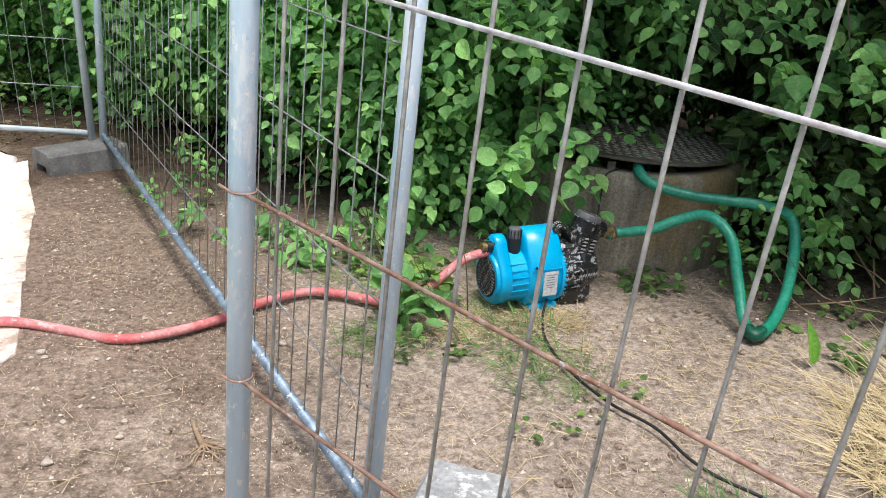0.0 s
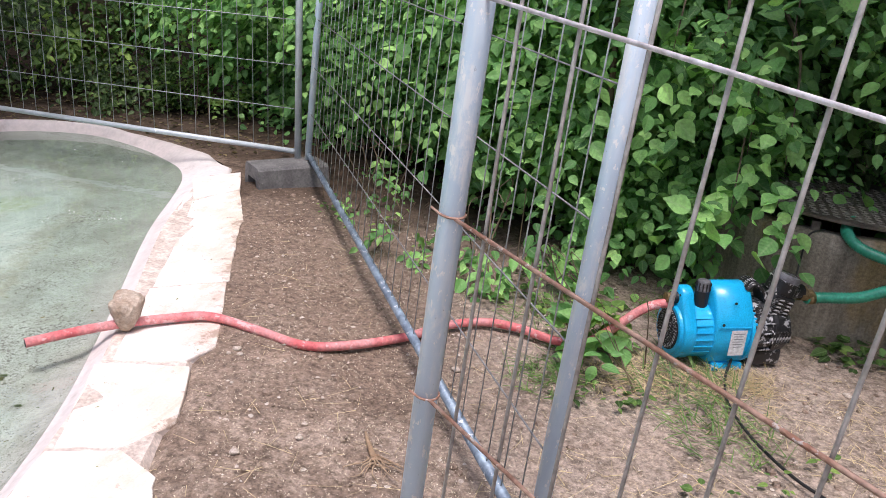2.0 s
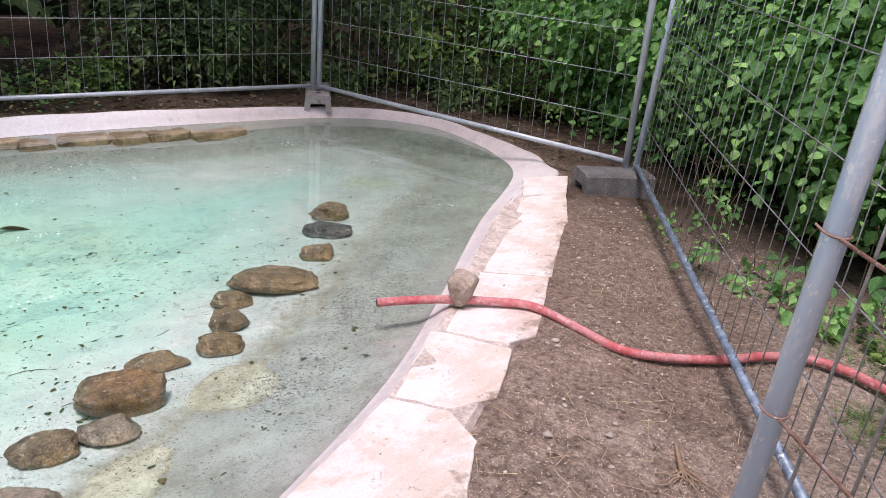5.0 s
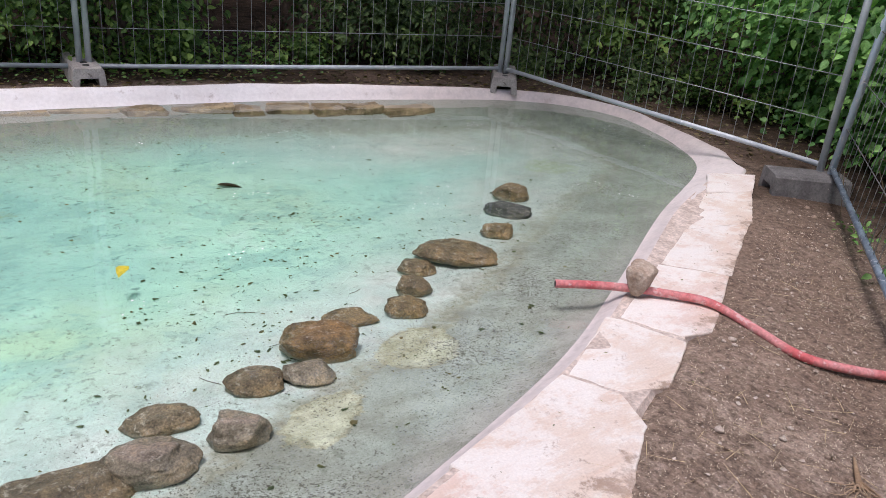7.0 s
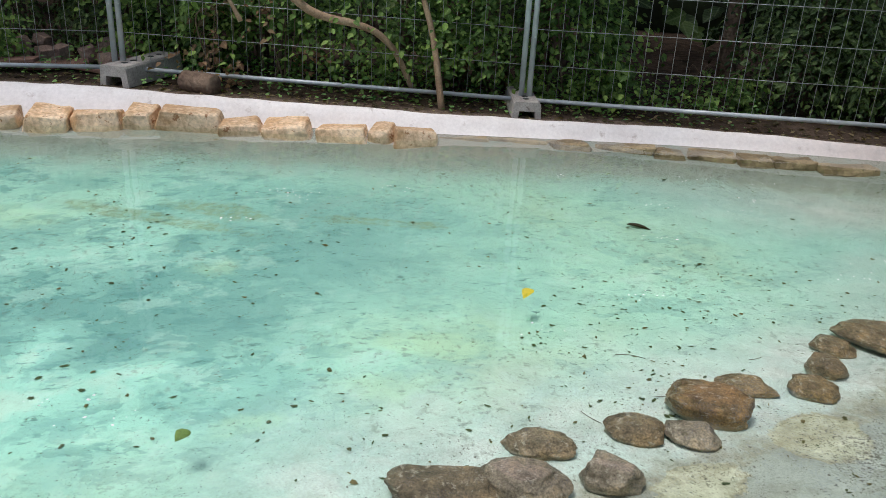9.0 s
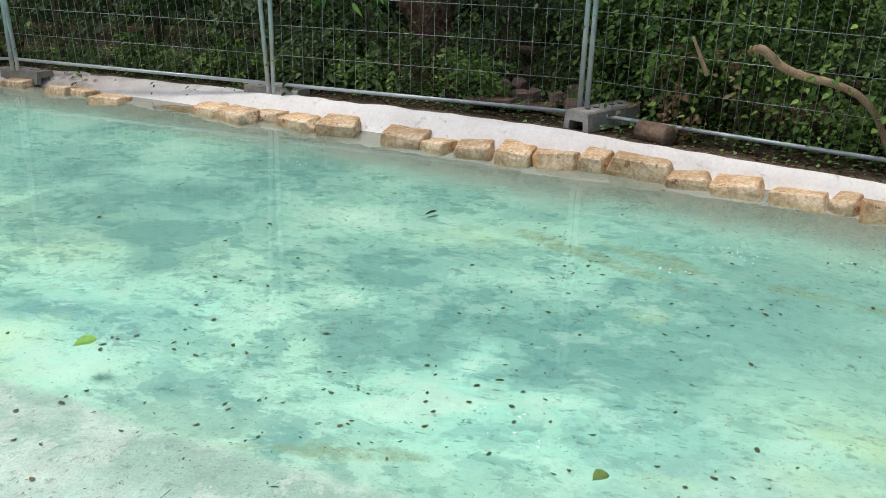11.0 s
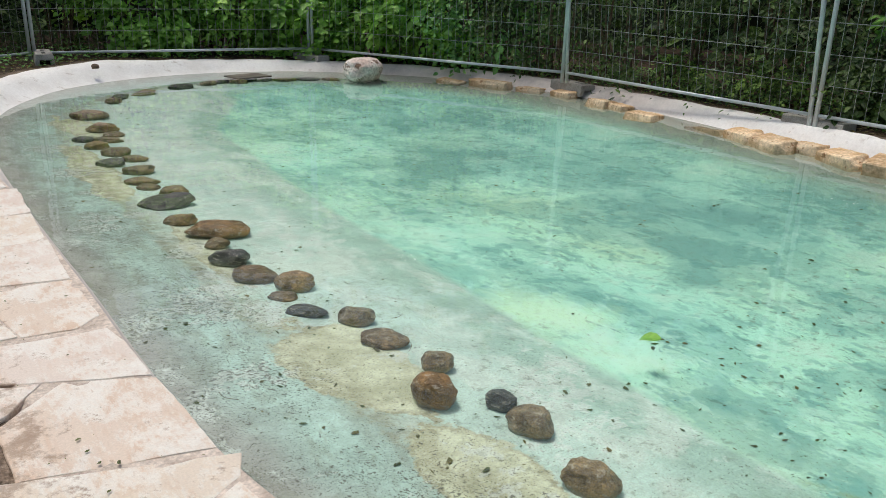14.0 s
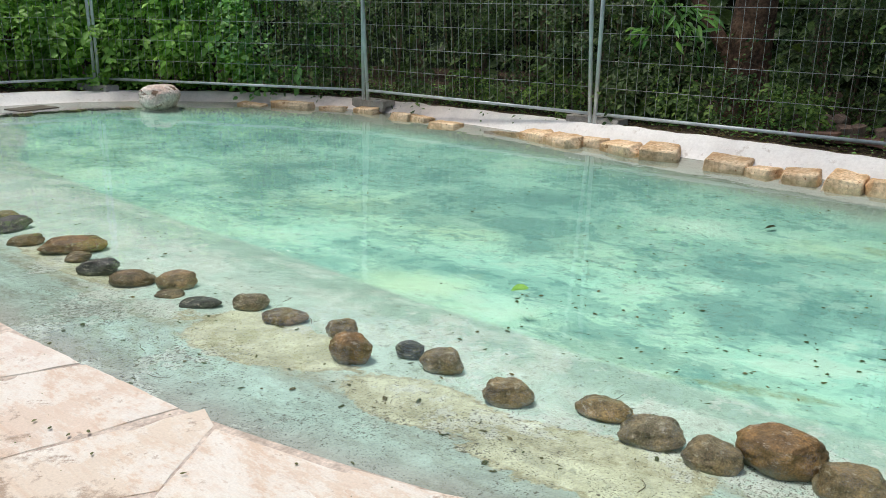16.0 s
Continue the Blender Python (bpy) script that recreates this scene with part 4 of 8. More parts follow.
def shelf_at(x, y):
    """How far past the straight edge of the shallow shelf a point lies, towards the deep middle."""
    return min(float(np.interp(y, (-9.6, -8.1, -5.0, -1.0), (-2.7, -1.95, -1.72, -1.77))) - x, y + 9.9)


def floor_z(d, y=0.0, x=None):
    """Height of the pool floor d metres in from the shore; it is shallower towards the south."""
    z = WATER - 0.012 - 0.085 * (1 - math.exp(-d / 0.5)) - 0.025 * min(d, 2.5) + 0.04 * min(1.0, max(0.0, (-2.2 - y) / 1.5)) * (1 - math.exp(-d / 0.3))
    if x is not None:
        z -= 0.03 * min(1.0, max(0.0, shelf_at(x, y) / 0.16 + 0.5)) * min(1.0, max(0.0, -0.4 - y)) * min(1.0, max(0.0, d - 0.9))
    return z


# worn and fresh coats of paint and pockets of sand on the floor: middle, two half axes, strength
WORN = [(-2.78, -1.83, -0.15, 0.29, 0.38, 0.21, 1.0), (-2.81, -1.52, -0.1, 0.19, 0.3, 0.14, 1.0), (-3.4, -2.17, -0.18, 0.34, 0.11, 0.06, 0.8), (-2.76, -1.07, -0.09, 0.18, 0.16, 0.05, 0.8), (-3.07, -0.56, -0.19, 0.38, 0.3, 0.05, 0.5),
        (-4.0, -3.87, -0.25, 0.42, 0.22, 0.19, 0.7), (-3.42, -3.58, -0.17, 0.31, 0.17, 0.16, 0.8), (-3.83, -0.93, -0.05, 0.09, 0.11, 0.02, 1.0), (-3.16, -1.33, -0.05, 0.1, 0.1, 0.04, 0.8), (-5.09, -3.3, -0.15, 0.26, 0.17, 0.1, 0.7),
        # the wide last patch only makes its area duller
        (-3.17, -4.25, -0.12, 0.23, 0.19, 0.22, 0.7), (-3.8, 0.0, -0.25, 0.6, 0.95, 0.01, 0.6)]
WORN_SOUTH = [(-3.77, -4.26, -0.49, 0.36, 0.33, 0.34, 0.8), (-3.08, -5.86, -0.32, 0.22, 0.17, 0.29, 0.9), (-2.95, -3.19, -0.15, 0.11, 0.14, 0.14, 0.8), (-3.9, -4.96, -0.4, 0.28, 0.21, 0.24, 0.6), (-2.06, -8.43, -0.25, 0.16, 0.16, 0.54, 1.0),
              (-2.54, -4.1, -0.16, 0.12, 0.07, 0.1, 0.5), (-3.52, -3.36, -0.25, 0.19, 0.12, 0.1, 0.6), (-3.44, -6.35, -0.79, 0.53, 0.14, 0.23, 0.5)]
FRESH = [(-2.02, -2.86, -0.15, 0.3, 0.25, 0.28, 1.0), (-2.58, -1.98, -0.05, 0.11, 0.25, 0.16, 1.0), (-4.2, -2.61, -0.17, 0.31, 0.22, 0.12, 1.0), (-2.28, -1.41, -0.18, 0.37, 0.1, 0.05, 1.0), (-2.75, -1.3, -0.05, 0.09, 0.07, 0.03, 1.0),
         (-3.14, -2.09, -0.05, 0.1, 0.1, 0.06, 1.0), (-3.68, -1.55, -0.17, 0.32, 0.17, 0.06, 0.7), (-2.62, -0.84, -0.11, 0.23, 0.07, 0.02, 0.7), (-2.23, -0.83, -0.07, 0.15, 0.09, 0.03, 0.8), (-2.64, 0.02, -0.09, 0.19, 0.15, 0.0, 0.6)]
FRESH_SOUTH = [(-2.04, -3.13, -0.35, 0.28, 0.17, 0.22, 1.0), (-1.98, -2.66, -0.26, 0.21, 0.12, 0.14, 1.0), (-2.94, -6.51, -0.3, 0.21, 0.16, 0.3, 0.8), (-2.31, -7.19, -0.22, 0.15, 0.1, 0.27, 0.7), (-2.14, -4.53, -0.35, 0.26, 0.17, 0.3, 1.0), (-3.48, -2.9, -0.36, 0.28, 0.19, 0.14, 0.7)]
SAND = [(-0.88, -3.08, 0.21, 0.0, -0.03, 0.42, 1.0), (-0.92, -2.28, 0.17, 0.0, -0.03, 0.30, 0.9), (-0.95, -1.62, 0.20, 0.05, -0.10, 0.36, 0.9), (-2.0, 1.42, 0.11, 0.07, -0.10, 0.16, 0.9), (-1.76, 0.9, 0.10, 0.05, -0.08, 0.17, 0.8),
        (-0.80, -4.6, 0.10, 0.0, 0.0, 0.5, 0.5), (-0.62, -6.6, 0.14, 0.0, 0.0, 0.9, 0.7), (-0.85, -8.3, 0.18, 0.0, -0.1, 0.6, 0.7)]

SULPHUR = [(-2.74, 0.18, 0.05, 0.23, 0.1, -0.01, 0.9), (-2.42, -0.02, 0.05, 0.2, 0.12, -0.01, 0.9), (-3.55, -0.73, 0.04, 0.18, 0.15, 0.02, 0.6), (-2.41, 0.02, -0.06, 0.23, 0.08, -0.0, 0.8), (-2.23, -0.44, -0.05, 0.18, 0.08, 0.01, 0.7), (-4.21, -1.87, -0.12, 0.34, 0.15, 0.06, 0.7), (-1.96, -3.28, -0.27, 0.22, 0.14, 0.19, 0.8)]
ALGAE = [(-4.19, -1.19, 0.27, 0.62, -0.06, 0.03, 1.0), (-4.22, -0.74, 0.15, 0.34, -0.09, 0.04, 0.9), (-4.09, 0.03, 0.07, 0.44, -0.06, 0.01, 0.6), (-1.91, -1.49, -0.14, 0.38, -0.05, -0.02, 0.7), (-3.56, 3.55, 0.10, 0.16, -0.14, 0.08, 1.0)]


def patches(verts, spots):
    """Strongest of the patches at each point: 1 at the middle of one, falling to -1 well outside."""
    v = np.array(verts)[:, :2]
    out = np.full(len(v), -1.0)
    for cx, cy, ux, uy, vx, vy, strength in spots:
        q = np.linalg.inv(np.array(((ux, vx), (uy, vy)))) @ (v - (cx, cy)).T
        f = np.clip(1.1 - np.hypot(*q), -1, 1)
        out = np.maximum(out, np.where(f > 0, f * strength, f))
    return out


# joints: y on the shore, width there, drift of the outer end towards the south
JOINTS = [(4.10, 0.40, -0.05), (3.08, 0.44, -0.15), (2.58, 0.45, -0.10), (2.02, 0.43, -0.16), (1.60, 0.42, -0.08), (1.04, 0.50, -0.12), (0.45, 0.5, -0.05), (-0.15, 0.55, 0.0),
          (-0.75, 0.55, 0.05), (-1.35, 0.6, 0.1), (-1.99, 0.55, 0.25), (-2.53, 0.62, 0.19), (-3.19, 0.50, 0.14), (-3.77, 0.62, -0.06), (-4.22, 0.66, 0.05), (-4.82, 0.62, 0.0), (-5.40, 0.6, 0.05),
          (-5.95, 0.6, -0.05), (-6.5, 0.6, 0.0), (-7.1, 0.58, 0.04), (-7.6, 0.5, 0.0)]


NEAR_EDGE = [x > -2.75 and -7.5 < y < 4.1 for x, y in S]
SLAB_W = np.interp(-S[:, 1], [-j[0] for j in JOINTS], [j[1] for j in JOINTS]) - RIM_W


def soil_height(x, y, q, dk):
    """Height of the ground at dk metres outside the rim beside shore point q."""
    soft = min(1.0, dk / 0.3)
    z = RIM_H[q] - 0.02 + soft * (0.022 * noise.noise((x * 1.7, y * 1.7, 0)) + 0.012 * noise.noise((x * 6, y * 6, 3)) + 0.006 * noise.noise((x * 17, y * 17, 5)))
    if NEAR_EDGE[q]:
        lift = max(0.0, min(1.0, (dk - SLAB_W[q] + 0.05) / 0.05)) * max(0.0, min(1.0, (SLAB_W[q] + 0.55 - dk) / 0.4))
        z += lift * (-0.005 + 0.012 * noise.noise((x * 5, y * 5, 3)) + 0.006 * noise.noise((x * 15, y * 15, 5)) - z)
    return z


def soil_z(x, y):
    q, d = near_shore(x, y)
    return soil_height(x, y, q, d - RIM_W[q])


def build_ground():
    d = np.r_[np.arange(0, 1.6, 0.045), np.arange(1.6, 4, 0.12), np.arange(4, 9, 0.4), 9 * 1.45 ** np.arange(12)]
    verts, lit = [], []
    for dk in d:
        p = S + NORMAL * RIM_W[:, None] + OUT * dk
        for q, ((x, y), h) in enumerate(zip(p, RIM_H)):
            verts.append((x, y, soil_height(x, y, q, dk)))
            # litter: dark earth behind the rim, plus painted shade behind hedge and shaft
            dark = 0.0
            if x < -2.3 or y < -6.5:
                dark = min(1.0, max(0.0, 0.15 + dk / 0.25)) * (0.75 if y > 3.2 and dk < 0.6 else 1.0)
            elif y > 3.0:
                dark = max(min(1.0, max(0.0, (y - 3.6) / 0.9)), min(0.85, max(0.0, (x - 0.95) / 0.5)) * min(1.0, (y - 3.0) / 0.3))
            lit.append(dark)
    me = mesh_of("ground", verts, ring_faces(len(d), NS), M["soil"], True)
    dry = [min(1.0, max(0.0, (0.62 * v[0] + 0.45 * v[1] - 0.55) / 0.5 + 0.35 * noise.noise((v[0] * 1.5, v[1] * 1.5, 7)))) for v in verts]
    me.attributes.new("dry", "FLOAT", "POINT").data.foreach_set("value", dry)
    damp = [min(1.0, max(0.0, (-0.35 - v[0]) / 0.5)) * min(1.0, max(0.0, (v[1] - 1.9) / 0.7)) for v in verts]
    me.attributes.new("damp", "FLOAT", "POINT").data.foreach_set("value", damp)
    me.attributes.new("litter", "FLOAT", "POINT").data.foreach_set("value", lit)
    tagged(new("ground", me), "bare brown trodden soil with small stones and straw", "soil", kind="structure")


def build_pool():
    # floor of the basin, from the shore to its middle line
    ins = np.r_[0, 0.03, 0.07, np.arange(0.12, 2.9, 0.07)]
    verts, shore = [], []
    for row in range(len(ins) + 1):
        for k in range(NS):
            u = 1.0 if row == len(ins) else min(ins[row] / DEPTH_IN[k], 0.97 + 0.02 * row / len(ins))
            dd = u * DEPTH_IN[k]
            x, y = S[k] - OUT[k] * dd
            far = near_shore(x, y)[1]
            z = floor_z(far, y, x) + 0.012 * min(1, dd) * noise.noise((x * 0.9, y * 0.9, 1))
            verts.append((x, y, z if row else WATER + 0.002))
            shore.append(far)
    me = mesh_of("pool_basin", verts, ring_faces(len(ins) + 1, NS), M["floor"], True)
    me.attributes.new("shore", "FLOAT", "POINT").data.foreach_set("value", shore)
    near_side = [max(min(1, max(0, (v[0] + 3.5) / 0.9)), min(1, max(0, (v[1] - 1.2) / 1.6)) * min(1, max(0, (v[0] + 5.4) / 1.0))) for v in verts]
    me.attributes.new("near_side", "FLOAT", "POINT").data.foreach_set("value", near_side)
    for name, spots, low in (("worn", WORN + WORN_SOUTH, 0.0), ("fresh", FRESH + FRESH_SOUTH, 0.0), ("sand", SAND, -1.0), ("sulphur", SULPHUR, -1.0), ("algae", ALGAE, -1.0)):
        me.attributes.new(name, "FLOAT", "POINT").data.foreach_set("value", np.maximum(patches(verts, spots), low).astype(np.float32))
    me.attributes.new("shelf", "FLOAT", "POINT").data.foreach_set("value", [max(-1.0, min(1.0, shelf_at(v[0], v[1]))) for v in verts])
    tagged(new("pool_basin", me), "shallow pool basin painted pale turquoise, silty grey margin", "pool", kind="structure")
    # rim: slopes up out of the water, then rounds over
    verts = []
    for u, hz in ((0, None), (0.12, 0.12), (0.3, 0.45), (0.5, 0.8), (0.68, 0.96), (0.84, 1.0), (0.95, 0.97), (1.0, 0.86), (1.04, 0.3)):
        for k in range(NS):
            w, h = RIM_W[k], RIM_H[k]
            p = S[k] + NORMAL[k] * w * u
            lump = (0.012 * noise.noise((p[0] * 2.3, p[1] * 2.3, 9)) + 0.010 * noise.noise((p[0] * 6, p[1] * 6, 19))) * min(1, w * 4)
            z = WATER + 0.002 if hz is None else WATER + (h - WATER) * hz + lump * hz
            wob = (0.06 * noise.noise((p[0] * 1.6, p[1] * 1.6, 4)) + 0.045 * noise.noise((p[0] * 4.5, p[1] * 4.5, 14))) * min(1, w * 3) * u
            verts.append((p[0] + NORMAL[k][0] * wob, p[1] + NORMAL[k][1] * wob, z))
    me = mesh_of("pool_rim", verts, ring_faces(9, NS)[:], M["rim"], True)
    tone = []
    for _u in range(9):
        for k in range(NS):
            x, y = S[k]
            # north-west corner: dirty pinkish rim, toned down too for the shade there
            tone.append(0.8 if y > 3.0 and x < -2.9 else 0.7 if (x > -2.7 and y > -7.0 and y < 4.0) else 0.75 if (y < -7.0 and -6.5 < x < -4.2) or (y < -6.2 and x < -5) else 0.0)
    tone = np.array(tone).reshape(9, NS)
    tone = sum(np.roll(tone, q, 1) for q in range(-8, 9)) / 17
    me.attributes.new("tone", "FLOAT", "POINT").data.foreach_set("value", tone.ravel())
    tagged(new("pool_rim", me), "rounded white lime-rendered rim of the pool", "pool rim", kind="structure")
    # the sheet of water
    edge = [(*(S[k] + NORMAL[k] * 0.012), WATER) for k in range(0, NS, 2)]
    turn = sum(p[0] * q[1] - q[0] * p[1] for p, q in zip(edge, edge[1:] + edge[:1]))
    me = mesh_of("water", edge if turn > 0 else edge[::-1], [tuple(range(len(edge)))], M["water"])
    ob = tagged(new("water", me), "still clear shallow water reflecting hedge and sky", "water", kind="structure")
    ob.visible_shadow = False


# ---------------------------------------------------------------- paving along the near edge
def shore_at_y(y):
    k = max(range(NS), key=lambda q: (S[q][0] > -3.0) * 10 - abs(S[q][1] - y))
    return k


def slab_mesh(corners, seed, thick=0.045, rag=0.011):
    """An irregular flag with broken edges and a slightly uneven top."""
    rnd = random.Random(seed)
    ring = []
    n = len(corners)
    for i in range(n):
        a, b = Vector(corners[i]), Vector(corners[(i + 1) % n])
        steps = max(3, int((b - a).length / 0.035))
        side = Vector((-(b - a).y, (b - a).x)).normalized()
        for j in range(steps):
            u = j / steps
            off = rag * (1.6 if n == 6 and i in (3, 4) else 0.5 if n == 6 else 1.0) * (noise.noise((a.x * 5 + u * 3, seed * 1.3, i)) + 0.9 * rnd.uniform(-0.5, 0.5)) * (1 if j else 0)
            ring.append(a.lerp(b, u) + side * off)
    c = sum(ring, Vector((0, 0))) / len(ring)
    verts, m = [], len(ring)
    soil = []
    for depth, inset in ((-thick, 0.004), (-0.005, 0.0), (-0.001, 0.003), (0.0, 0.06)):
        for q in ring:
            p = q + (c - q).normalized() * inset
            verts.append((p.x - c.x, p.y - c.y, depth + (0.004 * noise.noise((q.x * 6, q.y * 6, seed)) if depth > -0.005 else 0)))
            k, far = near_shore(p.x, p.y)
            soil.append(max(0.0, min(1.0, (far - 0.32) / 0.14)))
    verts.append((0, 0, 0.001))
    soil.append(0.0)
    faces = [(r * m + i, r * m + (i + 1) % m, (r + 1) * m + (i + 1) % m, (r + 1) * m + i) for r in (0, 1, 2) for i in range(m)]
    faces += [(3 * m + i, 3 * m + (i + 1) % m, 4 * m) for i in range(m)]
    me = mesh_of("slab", verts, faces, M["slab"])
    me.attributes.new("soiled", "FLOAT", "POINT").data.foreach_set("value", soil)
    return me, c


# flags whose outlines are their own
FLAGS_NORTH = [((-2.710, 4.060), (-2.56, 4.34), (-2.36, 4.02), (-2.470, 3.730)), ((-2.470, 3.720), (-2.36, 4.01), (-2.04, 3.55), (-2.140, 3.150)), ((-2.140, 3.130), (-2.04, 3.53), (-1.94, 3.33), (-1.68, 2.87), (-1.910, 2.670)),
               ((-1.910, 2.650), (-1.68, 2.85), (-1.48, 2.51), (-1.39, 2.34), (-1.42, 2.21), (-1.640, 2.110)), ((-1.670, 2.060), (-1.600, 2.110), (-1.39, 2.19), (-1.31, 2.06), (-1.22, 1.89), (-1.28, 1.72), (-1.440, 1.640)),
               ((-1.450, 1.620), (-1.27, 1.71), (-1.11, 1.65), (-1.0, 1.48), (-0.91, 1.36), (-0.97, 1.17), (-1.262, 1.019))]
FLAGS_SOUTH = [((-0.43, -1.60), (-0.28, -1.97), (-0.19, -2.41), (0.10, -2.24), (0.38, -2.0), (0.30, -1.65)), ((-0.24, -2.55), (-0.20, -2.44), (0.09, -2.26), (0.42, -2.45), (0.52, -2.64), (0.49, -2.76), (0.31, -2.71)),
               ((-0.19, -2.61), (-0.17, -2.9), (-0.15, -3.12), (0.12, -3.24), (0.34, -3.03), (0.32, -2.72)), ((-0.14, -3.15), (-0.12, -3.46), (-0.09, -3.60), (0.04, -3.60), (0.20, -3.62), (0.47, -3.64), (0.44, -3.38), (0.12, -3.25)),
               ((-0.07, -4.20), (-0.09, -3.75), (0.01, -3.66), (0.19, -3.68), (0.32, -4.23)), ((0.34, -4.24), (0.21, -3.69), (0.47, -3.67), (0.60, -4.15)), ((-0.06, -4.81), (-0.06, -4.22), (0.37, -4.28), (0.55, -4.32), (0.56, -4.78)),
               ((-0.05, -5.33), (-0.05, -4.83), (0.55, -4.80), (0.52, -5.38))]
BROKEN = [((0.50, -3.12), (0.43, -3.32), (0.19, -3.26), (0.35, -3.05), (0.40, -2.96)), ((0.52, -3.70), (0.80, -3.72), (0.85, -4.1), (0.63, -4.14)), ((0.60, -4.40), (0.9, -4.4), (0.95, -4.9), (0.60, -4.88)),
          ((-0.05, -5.93), (-0.05, -5.36), (0.53, -5.41), (0.5, -5.95)), ((0.55, -5.0), (0.86, -4.98), (0.9, -5.5), (0.56, -5.48))]


def build_paving():
    inner, outer = [], []
    for y, w, drift in JOINTS:
        k = shore_at_y(y)
        a = S[k] + NORMAL[k] * (RIM_W[k] * 0.9 if y < 4 else 0.1)
        t = np.array((NORMAL[k][1], -NORMAL[k][0]))
        inner.append(a)
        outer.append(S[k] + NORMAL[k] * w + t * drift)
    # mortar bed
    k0, k1 = shore_at_y(JOINTS[0][0]), shore_at_y(JOINTS[-1][0])
    ks = range(min(k0, k1), max(k0, k1) + 1)
    verts, faces = [], []
    for u in (0.0, 0.5, 0.9, 1.0):
        for k in ks:
            w = np.interp(-S[k][1], [-j[0] for j in JOINTS], [j[1] for j in JOINTS]) - 0.05
            p = S[k] + NORMAL[k] * (RIM_W[k] * 0.7 + u * (w - RIM_W[k] * 0.7) + 0.03 * noise.noise((S[k][0] * 4, S[k][1] * 4, u)) * u)
            verts.append((*p, -0.004 if u < 1 else -0.05))
    n = len(ks)
    faces = [(r * n + i, r * n + i + 1, (r + 1) * n + i + 1, (r + 1) * n + i) for r in range(3) for i in range(n - 1)]
    bed = tagged(new("pavement", mesh_of("mortar_bed", verts, faces, M["mortar"])), "pinkish mortar bed under pale sandstone flags beside the pool", "paving", kind="structure")
    gap = 0.0025
    for i in range(len(JOINTS) - 1):
        if JOINTS[i][0] > 1.2 or -5.9 < JOINTS[i][0] < -1.9:
            continue
        rnd = random.Random(i + 7)
        a, b, c, d = (np.array(p) for p in (inner[i], inner[i + 1], outer[i + 1], outer[i]))
        along = (b - a) / np.linalg.norm(b - a)
        a, d, b, c = a + along * gap, d + along * gap, b - along * gap, c - along * gap
        push = NORMAL[shore_at_y((a + b)[1] / 2)]
        c, d = c + push * rnd.uniform(-0.045, 0.05), d + push * rnd.uniform(-0.045, 0.05)
        bulge = (c + d) / 2 + (c + d - a - b) / np.linalg.norm(c + d - a - b) * rnd.uniform(-0.02, 0.07)
        k = shore_at_y((a + b)[1] / 2)
        middle = S[k] + NORMAL[k] * max(0.03, RIM_W[k] * 0.9)
        me, m = slab_mesh([tuple(p) for p in (a, middle, b, c, bulge, d)], i, rag=0.011)
        part("slab", me, bed, "", pose(m.x, m.y, 0.002 * rnd.uniform(-1, 1), rnd.uniform(-0.15, 0.15), rnd.uniform(-0.15, 0.15), 0))
    rnd = random.Random(70)
    for i, poly in enumerate(FLAGS_NORTH + FLAGS_SOUTH + BROKEN):
        mid = np.mean(poly, 0)
        poly = [tuple(np.array(p) + (p - mid) / np.linalg.norm(mid - p) * (0.0 if i < len(FLAGS_NORTH) else 0.007)) for p in poly]
        me, m = slab_mesh(poly, 40 + i, rag=0.005 if i < len(FLAGS_NORTH + FLAGS_SOUTH) else 0.012)
        part("slab", me, bed, "", pose(m.x, m.y, 0.002 * rnd.uniform(-1, 1), rnd.uniform(-0.2, 0.2), rnd.uniform(-0.2, 0.2), 0))


# ---------------------------------------------------------------- fences
def fence_foot(at, rz, mat="concrete", size=(0.66, 0.22, 0.13), label="grey concrete ballast block with a notch, under the fence", tilt=0.0, holes=True):
    """A block with sloping sides, a tunnel at its underside and post sockets on top."""
    l, w, h = size
    prof = [(-w / 2, 0), (-w * 0.29, 0), (-w * 0.26, h * 0.48), (w * 0.26, h * 0.48), (w * 0.29, 0), (w / 2, 0), (w * 0.44, h * 0.9), (w * 0.39, h), (-w * 0.39, h), (-w * 0.44, h * 0.9)]
    bm = bmesh.new()
    ends = [[bm.verts.new((x, y, z)) for y, z in prof] for x in (-l / 2, l / 2)]
    n = len(prof)
    for i in range(n):
        bm.faces.new((ends[0][i], ends[0][(i + 1) % n], ends[1][(i + 1) % n], ends[1][i]))
    for e, flip in ((ends[0], True), (ends[1], False)):
        for quad in ((0, 1, 2, 9), (2, 3, 6, 7, 8, 9), (3, 4, 5, 6)):
            bm.faces.new([e[q] for q in (reversed(quad) if flip else quad)])
    foot = tagged(new("ballast_block", from_bm("ballast_block", bm, M[mat], False, 0.008, 2)), label, "ballast block", "blocks under the fence")
    foot.matrix_basis = pose(*at, tilt, 0, rz)
    # sockets are flat black discs: the dark of the holes is their colour
    for x in (-0.2, -0.1, 0.1, 0.2) if holes else ():
        part("socket", disc("socket", 0.024, h - 0.012, h + 0.003, M["black_clean"], 14), foot, "flat black disc for the dark of a post socket", pose(x * l / 0.66, 0, 0))
    return foot


